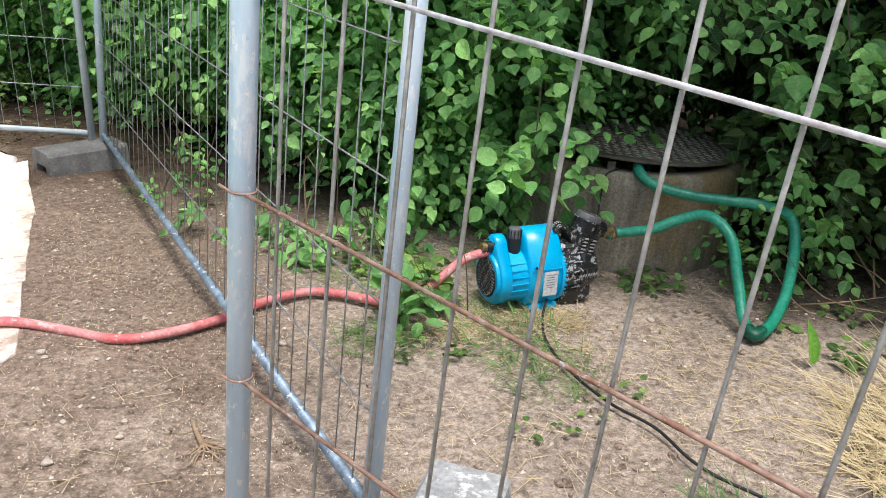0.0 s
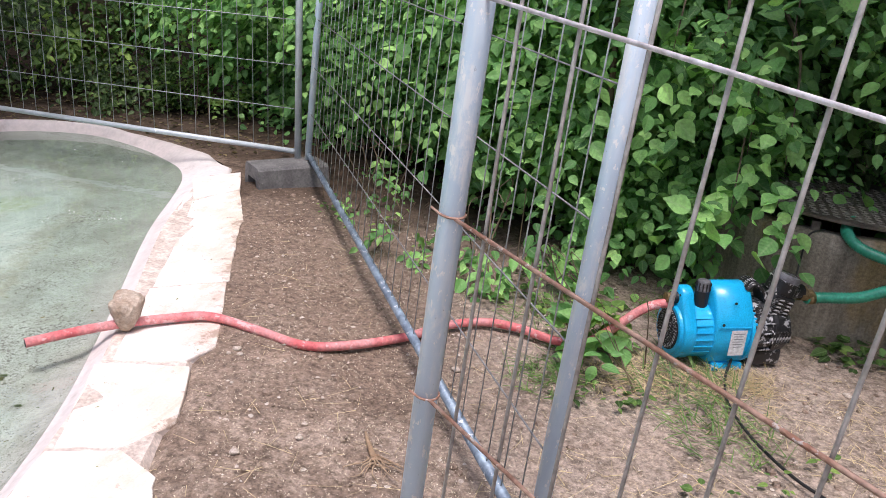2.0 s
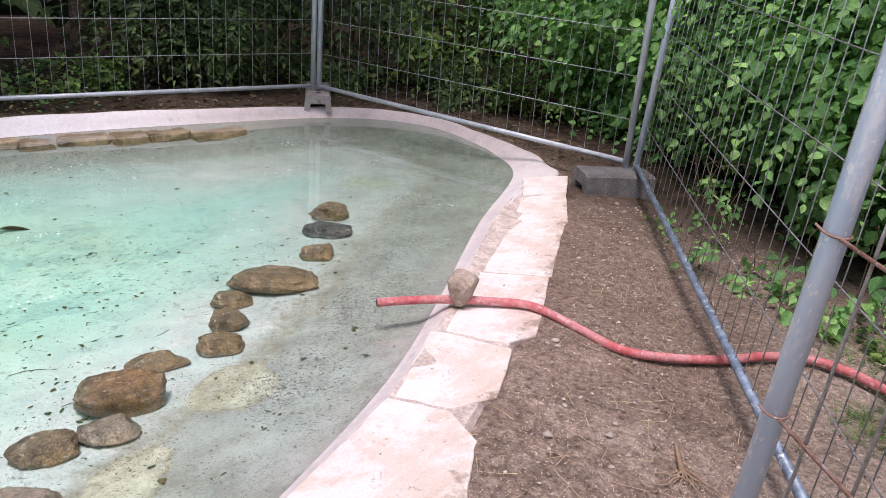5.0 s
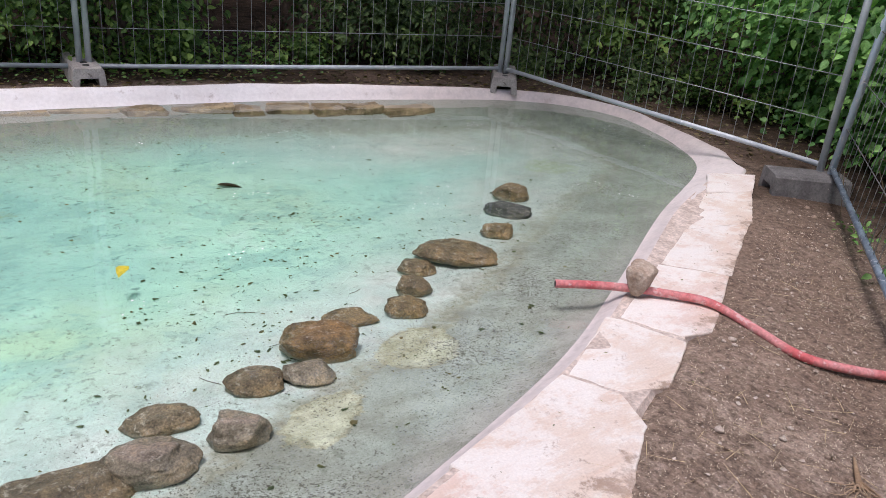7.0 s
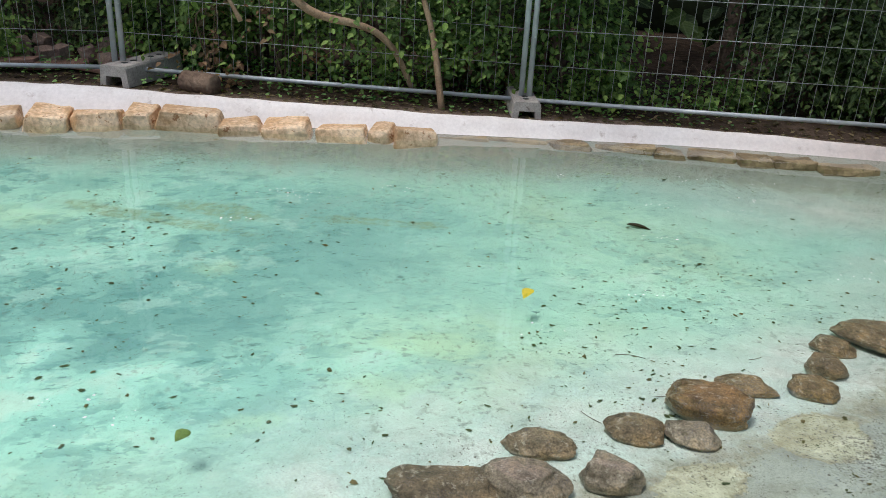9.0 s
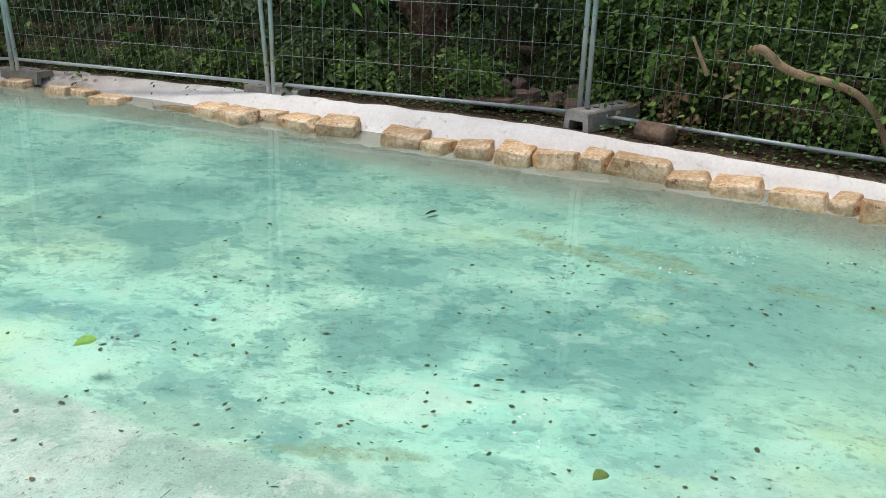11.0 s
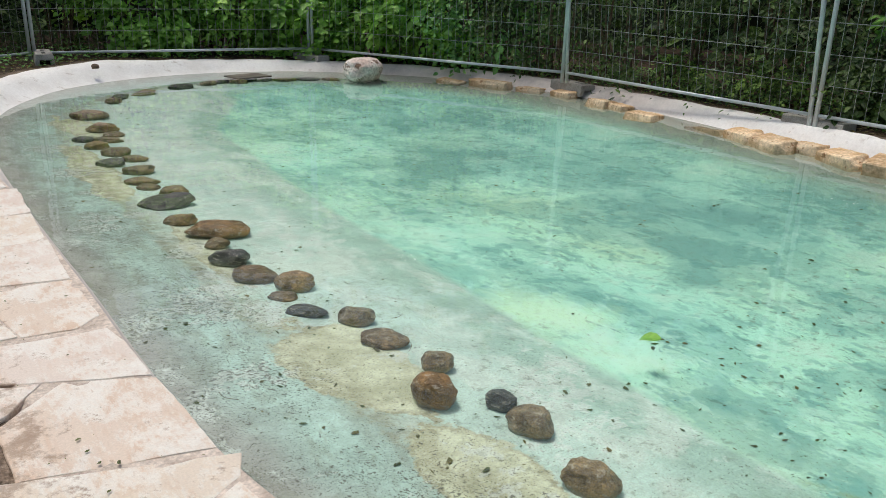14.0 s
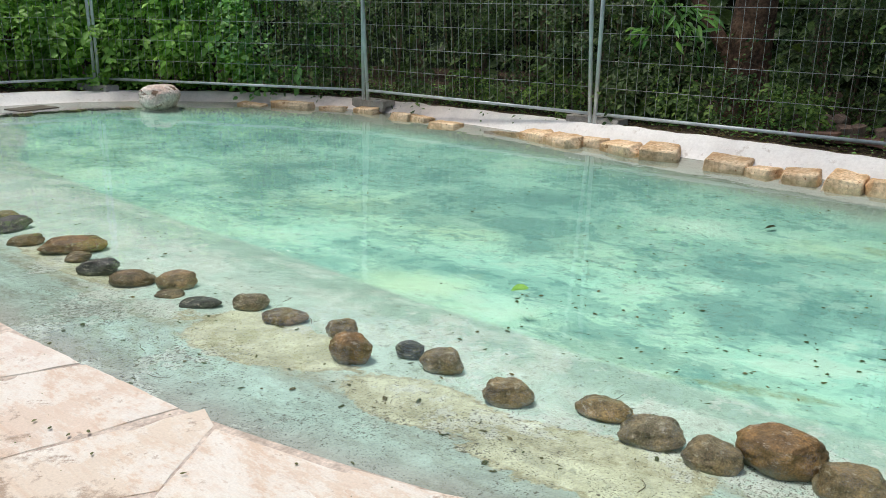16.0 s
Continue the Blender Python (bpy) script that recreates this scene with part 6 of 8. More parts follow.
def build_hedge():
    near = "leafy shrub with broad fresh green leaves behind the fence"
    # beside the soil strip and round the pump
    spots = [(-2.0, 6.0, 0.9, 2.6, "leaf_a"), (-1.35, 5.35, 0.75, 2.5, "leaf_a"), (-0.75, 4.85, 0.65, 2.3, "leaf_a"), (-0.25, 4.45, 0.55, 2.1, "leaf_a"), (0.12, 4.35, 0.42, 1.3, "leaf_a"), (0.15, 5.1, 0.8, 2.6, "leaf_a"),
             # leaf_b behind the shaft is a darker copy, for the shade there
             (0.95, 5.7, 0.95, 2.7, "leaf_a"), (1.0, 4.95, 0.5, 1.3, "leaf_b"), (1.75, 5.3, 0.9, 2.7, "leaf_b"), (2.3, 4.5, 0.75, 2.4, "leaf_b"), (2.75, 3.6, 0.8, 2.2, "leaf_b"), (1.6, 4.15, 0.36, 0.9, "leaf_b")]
    for k, (x, y, r, h, m) in enumerate(spots):
        f = np.array((0.1 - x, 0.4 - y))
        f /= np.hypot(*f)
        shrub(200 + k, x, y, (r, r, h), int(960 * r * h / 1.6), (0.070, 0.058, 0.064)[k % 3], m, near, f, 0.42, 7, 1.0, -0.85 if k < 6 else -0.3, 4, 0.30, 45 if k in (1, 2, 3, 4) else 0, True)
    # branches that hang over the shaft
    for k, (x, y, z, r) in enumerate(((0.55, 4.45, 1.25, 0.5), (1.1, 4.5, 1.25, 0.55), (1.7, 4.3, 1.15, 0.5), (0.15, 4.05, 0.72, 0.25), (1.36, 3.62, 0.36, 0.16), (1.5, 3.75, 0.42, 0.22))):
        rng = np.random.default_rng(300 + k)
        ob = thing("overhanging_branch", "drooping leafy branch hanging over the shaft", "branch", "branches over the shaft", (x, y, z))
        me = leaf_cloud("foliage", *shrub_leaves(rng, (0, 0, 0), (r, r, 0.42), (95, 95, 95, 40, 20, 30)[k], 0.075 if k < 4 else 0.055, (0, -1), 7, -0.8), M["leaf_a" if k != 1 else "leaf_b"], 1.0, True)
        tagged(part("foliage", me, ob), kind="stuff")
        root = Vector((0.1, 1.2, 0.5)) if k < 4 else Vector((0.5, 0.6, 0.3))
        part("limb", tube("limb", smooth_line([root, (0.05, 0.5, 0.35), (0, 0, 0)], 5), lambda u: 0.014 * (1.1 - u), M["twig"], 6), ob)
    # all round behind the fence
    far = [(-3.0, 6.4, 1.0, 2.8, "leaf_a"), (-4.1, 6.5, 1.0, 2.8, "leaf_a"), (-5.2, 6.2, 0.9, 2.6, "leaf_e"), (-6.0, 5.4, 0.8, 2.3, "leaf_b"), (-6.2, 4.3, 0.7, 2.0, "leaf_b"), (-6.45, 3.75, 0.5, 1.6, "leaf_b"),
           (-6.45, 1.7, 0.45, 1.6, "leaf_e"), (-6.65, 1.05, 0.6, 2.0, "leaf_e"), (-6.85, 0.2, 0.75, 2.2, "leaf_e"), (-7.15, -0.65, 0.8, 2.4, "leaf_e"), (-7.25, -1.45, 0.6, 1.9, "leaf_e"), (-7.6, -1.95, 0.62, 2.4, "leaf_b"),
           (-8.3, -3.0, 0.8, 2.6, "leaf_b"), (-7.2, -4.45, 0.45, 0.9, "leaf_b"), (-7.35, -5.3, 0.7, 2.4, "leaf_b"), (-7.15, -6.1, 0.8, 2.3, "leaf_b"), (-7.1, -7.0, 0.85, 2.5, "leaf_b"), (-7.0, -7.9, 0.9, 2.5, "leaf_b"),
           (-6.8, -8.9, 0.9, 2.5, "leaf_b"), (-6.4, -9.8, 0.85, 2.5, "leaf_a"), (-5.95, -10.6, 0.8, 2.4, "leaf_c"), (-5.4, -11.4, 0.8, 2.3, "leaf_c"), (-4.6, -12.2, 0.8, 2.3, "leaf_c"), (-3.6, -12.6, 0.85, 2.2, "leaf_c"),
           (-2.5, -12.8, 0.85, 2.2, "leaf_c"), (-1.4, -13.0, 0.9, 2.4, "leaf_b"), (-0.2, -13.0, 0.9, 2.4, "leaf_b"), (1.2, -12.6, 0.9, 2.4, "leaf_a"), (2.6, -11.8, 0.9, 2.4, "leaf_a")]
    for k, (x, y, r, h, m) in enumerate(far):
        f = axis_point(np.array((x, y))) - np.array((x, y))
        f /= np.hypot(*f)
        small = {"leaf_a": (0.062, 1.0), "leaf_b": (0.052, 0.85), "leaf_e": (0.058, 0.95), "leaf_c": (0.085, 1.0)}[m]
        label = {"leaf_a": "leafy green hedge shrub behind the fence", "leaf_e": "leafy yellowish-green hedge shrub behind the fence", "leaf_b": "dark small-leaved hedge shrub behind the fence", "leaf_c": "bright green broad-leaved shrub behind the fence"}[m]
        vary = random.Random(k * 5 + 2)
        dense, big = vary.uniform(0.55, 0.95), vary.uniform(0.8, 1.25)
        shrub(400 + k, x, y, (r * vary.uniform(0.9, 1.15), r * 0.8, h * vary.uniform(0.85, 1.1)), int({"leaf_b": 1050, "leaf_c": 1350}.get(m, 1000) * dense), small[0] * big, m, label, f, 0.42, 6, small[1] * vary.uniform(0.8, 1.1), -0.9, 9, vary.uniform(0.2, 0.42))
    for k, (x, y, r, h) in enumerate(((-6.45, -1.0, 0.26, 0.62), (-6.4, -0.75, 0.26, 0.7), (-6.5, 0.95, 0.14, 0.35))):
        f = axis_point(np.array((x, y))) - np.array((x, y))
        shrub(480 + k, x, y, (r, r, h), 24, 0.055, "leaf_d", "withered brown shrub behind the fence", f / np.hypot(*f), 0.4, 6, 1.0, -0.9, 6)
    for k, (x, y, r, h, m) in enumerate(((-6.95, -3.3, 0.45, 0.75, "leaf_b"), (-6.9, -4.0, 0.4, 0.6, "leaf_e"), (-6.75, -2.9, 0.3, 0.5, "leaf_e"), (-6.3, 2.0, 0.25, 0.45, "leaf_e"), (-5.6, 5.0, 0.3, 0.4, "leaf_b"), (-4.5, 5.6, 0.35, 0.42, "leaf_b"), (-3.7, 5.7, 0.35, 0.45, "leaf_e"), (-6.25, 2.9, 0.3, 0.3, "leaf_e"), (-6.8, -5.4, 0.35, 0.5, "leaf_e"), (-6.75, -6.6, 0.3, 0.5, "leaf_e"))):
        f = axis_point(np.array((x, y))) - np.array((x, y))
        shrub(500 + k, x, y, (r, r, h), 150, 0.042, m, "low leafy bush at the foot of the hedge", f / np.hypot(*f), 0.3, 6, 1.0, -0.6, 4, 0.2)
    # low growth at the hedge's foot
    rng = np.random.default_rng(9)
    pos, nor, tip, sz = [], [], [], []
    for k in range(NS):
        x, y = S[k]
        if not (x < -4.3 or y < -9.6):
            continue
        if -5.3 < x and y > 3.0:
            continue
        for _ in range(34):
            dd = RIM_W[k] + 0.12 + rng.random() ** 0.8 * 1.5
            p = S[k] + OUT[k] * dd
            pos.append((*p, RIM_H[k] - 0.02 + rng.random() * 0.12 * min(1, dd)))
            nor.append((rng.normal(0, 0.4), rng.normal(0, 0.4), 1))
            tip.append((rng.normal(), rng.normal(), 0.25))
            sz.append(rng.uniform(0.018, 0.055) * min(1.0, 0.55 + 0.6 * dd))
    tagged(new("ground_cover", leaf_cloud("ground_cover", *(np.array(q) for q in (pos, nor, tip, sz)), M["leaf_a"])), "low green weeds at the foot of the hedge", "weeds", kind="stuff")


def build_litter():
    """Dead leaves on the dark earth between the rim and the hedge."""
    rng = np.random.default_rng(91)
    P, Nn, T, Z = [], [], [], []
    for k in range(NS):
        x, y = S[k]
        if x > -3.2 and -9.3 < y < 4.3:
            continue
        for _ in range(24):
            dd = RIM_W[k] + 0.08 + rng.random() ** 1.3 * 1.3
            p = S[k] + OUT[k] * dd
            P.append((*p, soil_height(p[0], p[1], k, max(0.0, dd - RIM_W[k])) + 0.006)), Nn.append((rng.normal(0, 0.4), rng.normal(0, 0.4), 1))
            T.append((rng.normal(), rng.normal(), 0.1)), Z.append(rng.uniform(0.015, 0.05))
    tagged(new("dead_leaves", leaf_cloud("dead_leaves", *(np.array(q) for q in (P, Nn, T, Z)), M["leaf_dead"], 0.9)), "dry brown leaves lying on dark earth behind the rim", "leaf litter", kind="stuff")


def build_woods():
    """The wood behind the hedge: a second rank of foliage and a leafy sheet coloured as dark as shade."""
    rng = np.random.default_rng(21)
    P, Nn, T, Z = [], [], [], []
    for k in range(0, NS, 2):
        x, y = S[k]
        # the east side is unseen; it is kept low so that light comes in
        east = x > -2.5 and -8 < y < 3.6
        for _ in range(30 if east else 64):
            dd = (4.5 if east else 3.2) + rng.random() * 1.6
            p = S[k] + OUT[k] * dd
            z = rng.random() ** 0.8 * (3.2 if east else 5.5)
            P.append((*p, z)), T.append((rng.normal(), rng.normal(), -0.5)), Nn.append((-OUT[k][0] + rng.normal(0, 0.4), -OUT[k][1] + rng.normal(0, 0.4), 0.8)), Z.append(rng.uniform(0.12, 0.3))
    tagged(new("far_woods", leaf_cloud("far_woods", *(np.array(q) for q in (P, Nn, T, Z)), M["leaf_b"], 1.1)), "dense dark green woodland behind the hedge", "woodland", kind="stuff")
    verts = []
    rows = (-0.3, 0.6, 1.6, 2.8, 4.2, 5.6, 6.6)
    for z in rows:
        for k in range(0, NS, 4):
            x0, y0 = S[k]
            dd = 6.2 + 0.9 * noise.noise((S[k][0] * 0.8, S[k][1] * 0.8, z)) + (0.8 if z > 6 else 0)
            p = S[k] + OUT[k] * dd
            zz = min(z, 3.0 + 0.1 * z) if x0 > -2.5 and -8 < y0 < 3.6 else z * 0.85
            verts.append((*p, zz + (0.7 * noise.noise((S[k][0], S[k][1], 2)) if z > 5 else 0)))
    # near-black green: the thicket's shade is in the sheet's colour
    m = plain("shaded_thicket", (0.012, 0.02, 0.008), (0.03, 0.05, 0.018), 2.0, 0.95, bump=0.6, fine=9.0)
    tagged(new("backdrop", mesh_of("backdrop", verts, ring_faces(len(rows), len(range(0, NS, 4))), m, True)), "plain near-black sheet standing in for the shaded depth behind the hedge", "thicket", kind="structure")


# ---------------------------------------------------------------- trees and wood
def build_trees():
    t = thing("tree", "large tree with reddish fissured bark behind the fence", "tree", at=(-7.55, -3.66, ground_z(-7.5, -3.66)))
    part("trunk", tube("trunk", smooth_line([(0, 0, -0.1), (0.02, 0, 0.8), (-0.03, 0.05, 2.2), (-0.1, 0.1, 5.5)], 6), lambda u: 0.25 - 0.10 * u + 0.05 * (1 - u) ** 8, M["redbark"], 18), t)
    part("limb", tube("limb", smooth_line([(0.05, -0.1, 0.55), (0.1, -0.38, 0.95), (0.1, -0.75, 1.5), (0.1, -1.2, 2.4)], 6), lambda u: 0.09 - 0.05 * u, M["redbark"], 12), t)
    rng = np.random.default_rng(5)
    me = leaf_cloud("crown", *shrub_leaves(rng, (0, 0, 5.2), (2.0, 2.0, 1.8), 900, 0.13, (0.8, 0), 7, -1.0), M["leaf_b"], 0.6)
    tagged(part("crown", me, t), kind="stuff")
    me = leaf_cloud("hanging_twig", *shrub_leaves(rng, (0.75, -0.65, 1.05), (0.22, 0.45, 0.25), 26, 0.15, (0.8, 0), 5, -1.0), M["leaf_a"], 0.32)
    tagged(part("hanging_twig", me, t, "drooping twig with narrow willow-like leaves"), kind="stuff")
    for k, (x, y, r) in enumerate(((-8.0, 2.0, 0.13), (-7.0, 3.35, 0.09), (-3.9, 7.4, 0.12), (-7.4, 1.6, 0.10), (-6.7, 0.75, 0.11), (-5.9, 6.6, 0.11), (-2.2, 7.3, 0.10))):
        s = thing("tree", "slim brown tree trunk in the shade of the hedge", "tree", "trees behind the fence", (x, y, ground_z(x, y)))
        part("trunk", tube("trunk", smooth_line([(0, 0, -0.1), (0.05 * k - 0.1, 0.03, 1.5), (0.1, -0.06, 5.0)], 6), lambda u, r=r: r * (1 - 0.4 * u), M["bark"], 12), s)
        # unseen crowns, added overhead to darken the hedge below
        me = leaf_cloud("crown", *shrub_leaves(rng, (0, 0, 4.4), (1.7, 1.7, 1.3), 330, 0.14, (1, 0), 7, -1.0), M["leaf_b"])
        tagged(part("crown", me, s), kind="stuff")
    # added tree: its crown, above the view, darkens pump, shaft and hedge
    shade = thing("tree", "leafy tree added for its unseen crown, which shades the pump and shaft", "tree", at=(1.7, 5.9, -0.03))
    part("trunk", tube("trunk", smooth_line([(0, 0, -0.1), (-0.05, -0.1, 1.5), (-0.2, -0.3, 4.2)], 6), lambda u: 0.10 - 0.05 * u, M["bark"], 12), shade)
    me = leaf_cloud("crown", *shrub_leaves(rng, (-0.2, -1.6, 2.5), (2.0, 1.7, 0.7), 560, 0.11, (0, -1), 7, -1.0), M["leaf_b"])
    tagged(part("crown", me, shade), kind="stuff")
    # added tree: its unseen crown dims the pool's north-west corner
    shade = thing("tree", "leafy tree added out of view to shade the pool's corner", "tree", at=(-5.0, 6.0, ground_z(-5.0, 6.0)))
    part("trunk", tube("trunk", smooth_line([(0, 0, -0.1), (0.1, -0.3, 1.6), (0.45, -1.2, 3.6), (0.7, -1.9, 4.6)], 6), lambda u: 0.13 - 0.07 * u, M["bark"], 12), shade)
    me = leaf_cloud("crown", *shrub_leaves(rng, (0.85, -2.1, 4.4), (1.4, 1.1, 0.6), 140, 0.13, (0, -1), 7, -1.0), M["leaf_b"])
    tagged(part("crown", me, shade), kind="stuff")
    g = ground_z(-5.9, 0.6)
    sap = thing("sapling", "thin bare sapling stem leaning beside the fence", "sapling", at=(-5.86, 0.62, g))
    part("stem", tube("stem", smooth_line([(0, 0, -0.03), (-0.10, -0.08, 0.5), (-0.22, -0.23, 1.1), (-0.3, -0.34, 2.2)], 6), lambda u: 0.027 * (1 - 0.5 * u), M["deadwood"], 10), sap)
    br = thing("dead_branch", "curved bare dead branch resting in the hedge", "branch", at=(-6.02, 0, 0))
    part("limb", tube("limb", smooth_line([(0, -0.56, 0.79), (0, -0.50, 0.80), (0.01, -0.36, 0.70), (0.02, -0.22, 0.65), (0.01, -0.06, 0.62), (0, 0.06, 0.585), (-0.02, 0.16, 0.53), (-0.04, 0.28, 0.40), (-0.07, 0.42, 0.12)], 6), lambda u: 0.034 - 0.012 * u, M["deadwood"], 10), br)
    part("side_shoot", tube("side_shoot", smooth_line([(0, -0.84, 0.60), (0, -0.90, 0.72), (0, -0.97, 0.86)], 5), lambda u: 0.018 - 0.008 * u, M["deadwood"], 8), br)
    log = tagged(new("log", tube("log", [(-0.14, 0, 0), (-0.13, 0, 0), (0, 0.01, 0), (0.13, 0, 0), (0.14, 0, 0)], lambda u: 0.08 if 0.1 < u < 0.9 else 0.07, M["bark"], 16)), "short sawn brown log lying behind the rim", "log")
    log.matrix_basis = pose(-6.04, -1.16, ground_z(-6.04, -1.16) + 0.06, 0, 0, 60)
    rnd = random.Random(8)
    for k in range(14):
        rb = tagged(new("rubble_stone", chipped_mesh("rubble_stone", 140 + k, (0.13 + 0.15 * rnd.random(), 0.14, 0.07 + 0.06 * rnd.random()), M["rubble"], 0.01, 2)), "broken brown stone in a heap behind the fence", "stone", "rubble heap")
        rb.matrix_basis = pose(-6.8 + rnd.uniform(-0.28, 0.28), -2.3 + rnd.uniform(-0.55, 0.55), ground_z(-6.7, -2.2) + 0.05 + 0.05 * (k % 3), rnd.uniform(-20, 20), rnd.uniform(-20, 20), rnd.uniform(0, 180))


def build_bits():
    rnd = random.Random(17)
    for k, (x, y, rz, l) in enumerate(((-6.5, -2.0, 70, 0.55), (-6.55, -2.3, 110, 0.45), (-6.7, -1.95, 40, 0.5), (-6.45, -2.6, 85, 0.4))):
        b = tagged(new("board", from_bm("board", box_bm(l, 0.12, 0.03), M["board"], False, 0.004)), "short reddish-brown board lying behind the rim", "board", "boards behind the fence")
        b.matrix_basis = pose(x, y, ground_z(x, y) + 0.03 + 0.02 * k, rnd.uniform(-8, 8), rnd.uniform(-6, 6), rz)
    cl = tagged(new("earth_clump", rock_mesh("earth_clump", 91, (0.10, 0.07, 0.07), M["bark"], 0.1, 0.35, 3, True)), "small brown clump of earth lying on the white rim", "clump")
    cl.matrix_basis = pose(-1.45, -10.78, 0.125, 0, 0, 20)
    ob = thing("young_plant", "single upright bright green leaf growing out of dry grass", "plant", at=(1.29, 2.82, -0.03))
    for k, (a, l) in enumerate(((0.3, 0.17), (2.4, 0.07))):
        me = leaf_cloud("blade", np.array([(0.0, 0, 0.01)]), np.array([(math.cos(a) * 0.4, -0.9, 0.25)]), np.array([(-0.25 + 0.3 * k, -0.1, 1.0)]), np.array([l]), M["fresh"], 0.42)
        part("blade", me, ob)
    for k, (x, y, r, h, n, leaf) in enumerate(((-1.70, 4.12, 0.15, 0.36, 6, 0.042), (-1.50, 4.0, 0.15, 0.40, 7, 0.042), (-1.15, 3.6, 0.14, 0.18, 10, 0.045), (-0.62, 3.55, 0.22, 0.4, 30, 0.06), (-1.95, 5.0, 0.3, 0.6, 40, 0.06), (-0.13, 2.86, 0.10, 0.24, 8, 0.07), (-0.22, 3.02, 0.12, 0.28, 8, 0.065))):
        shrub(600 + k, x, y, (r, r, h), n, leaf, "leaf_a", "thin weed growing up through the fence's bottom wires", np.array((0.5, -0.86)), 0.4, 5, 0.9, -0.8, 4, 0.14, 0, True)
    rng = np.random.default_rng(77)
    for x, y, z, r, n, leaf in ((0.42, 3.50, 0.66, 0.13, 6, 0.095), (0.28, 3.60, 0.60, 0.16, 9, 0.075), (1.15, 3.6, 0.95, 0.15, 6, 0.085), (0.10, 3.60, 0.85, 0.22, 16, 0.07), (-0.08, 3.62, 1.02, 0.24, 18, 0.066),
                                (0.36, 3.62, 1.10, 0.24, 18, 0.07), (0.60, 3.72, 1.22, 0.26, 18, 0.062), (1.40, 3.42, 0.98, 0.20, 12, 0.066), (0.90, 3.60, 1.18, 0.22, 14, 0.06), (0.25, 3.36, 0.50, 0.12, 6, 0.07), (1.62, 3.25, 0.70, 0.16, 7, 0.085)):
        ob = thing("overhanging_branch", "branch with large broad green leaves before the shaft", "branch", "branches over the shaft", (x, y, z))
        me = leaf_cloud("foliage", *shrub_leaves(rng, (0, 0, 0), (r, r, 0.14), n, leaf, (0, -1), 4, -0.8, 0.2), M["leaf_a"], 1.1, True)
        tagged(part("foliage", me, ob), kind="stuff")
        part("limb", tube("limb", smooth_line([(-0.1, 0.9, 0.6), (0, 0.4, 0.4), (0, 0, 0)], 5), lambda u: 0.012 * (1.1 - u), M["twig"], 6), ob)
    # dead twigs in the dark beside the shaft
    for k in range(16):
        x, y = rnd.uniform(1.35, 2.2), rnd.uniform(3.0, 3.9)
        a = rnd.uniform(-0.9, 0.9)
        ln = rnd.uniform(0.25, 0.7)
        tw = tagged(new("dead_twig", tube("dead_twig", smooth_line([(0, 0, 0), (ln * 0.5 * math.cos(a), ln * 0.5 * math.sin(a), ln * rnd.uniform(0, 0.4)), (ln * math.cos(a + 0.3), ln * math.sin(a + 0.3), ln * rnd.uniform(0.1, 0.8))], 4), lambda u: 0.005 * (1.15 - u), M["deadwood"], 5)), "thin dead twig lying in the dry grass", "twig", "dead twigs beside the shaft")
        tw.matrix_basis = pose(x, y, -0.03, 0, 0, rnd.uniform(0, 360))


# ---------------------------------------------------------------- pump, shaft and hoses
def build_shaft():
    cx, cy, r, top = 0.72, 4.06, 0.53, 0.42
    sh = thing("manhole_shaft", "round stained concrete shaft with a loose chequer-plate lid", "manhole", at=(cx, cy, -0.05))
    bm = bmesh.new()
    rows = [(r, 0.0), (r, 0.2), (r, 0.4), (r, top + 0.03), (r - 0.02, top + 0.05), (r - 0.08, top + 0.05), (r - 0.10, top + 0.02), (r - 0.10, 0.0)]
    ring = [[bm.verts.new((a * math.cos(2 * math.pi * j / 48), a * math.sin(2 * math.pi * j / 48), z)) for j in range(48)] for a, z in rows]
    for a, b in zip(ring, ring[1:]):
        for j in range(48):
            bm.faces.new((a[j], a[(j + 1) % 48], b[(j + 1) % 48], b[j]))
    part("concrete_ring", from_bm("concrete_ring", bm, M["shaft"], True), sh)
    # black disc paints the shaft's unlit inside
    part("inside", disc("inside", r - 0.10, 0.0, 0.02, M["black_clean"], 32), sh, "black disc for the dark inside of the shaft")
    lid = part("lid", disc("lid", r - 0.01, 0, 0.012, M["lid"], 56), sh, "dirty steel chequer-plate lid", pose(-0.02, 0.0, top + 0.085, -2, 3, 0))
    stud = from_bm("stud", box_bm(0.030, 0.012, 0.005), M["stud"])
    for i in range(-12, 13):
        for j in range(-12, 13):
            x, y = i * 0.042, j * 0.042
            if x * x + y * y < (r - 0.04) ** 2 and y < 0.30:
                part("stud", stud, lid, "", pose(x, y, 0.013, 0, 0, 45 if (i + j) % 2 else -45))
    part("handle", tube("handle", smooth_line([(-0.05, 0, 0.01), (-0.05, 0, 0.035), (0.05, 0, 0.035), (0.05, 0, 0.01)], 5), 0.006, M["lid"], 8), lid, "bent wire handle", pose(-0.12, -0.22, 0, 0, 0, 20))
    part("lug", from_bm("lug", box_bm(0.035, 0.012, 0.06), M["lid"], False, 0.003), sh, "small steel lug", pose(-0.13, -r + 0.06, top + 0.06))


def cyl_x(name, r, x0, x1, mat, segs=28, r1=None, bevel=0.0):
    me = disc(name, r, x0, x1, mat, segs, r1, bevel)
    me.transform(Matrix.Rotation(radians(90), 4, "Y"))
    return me


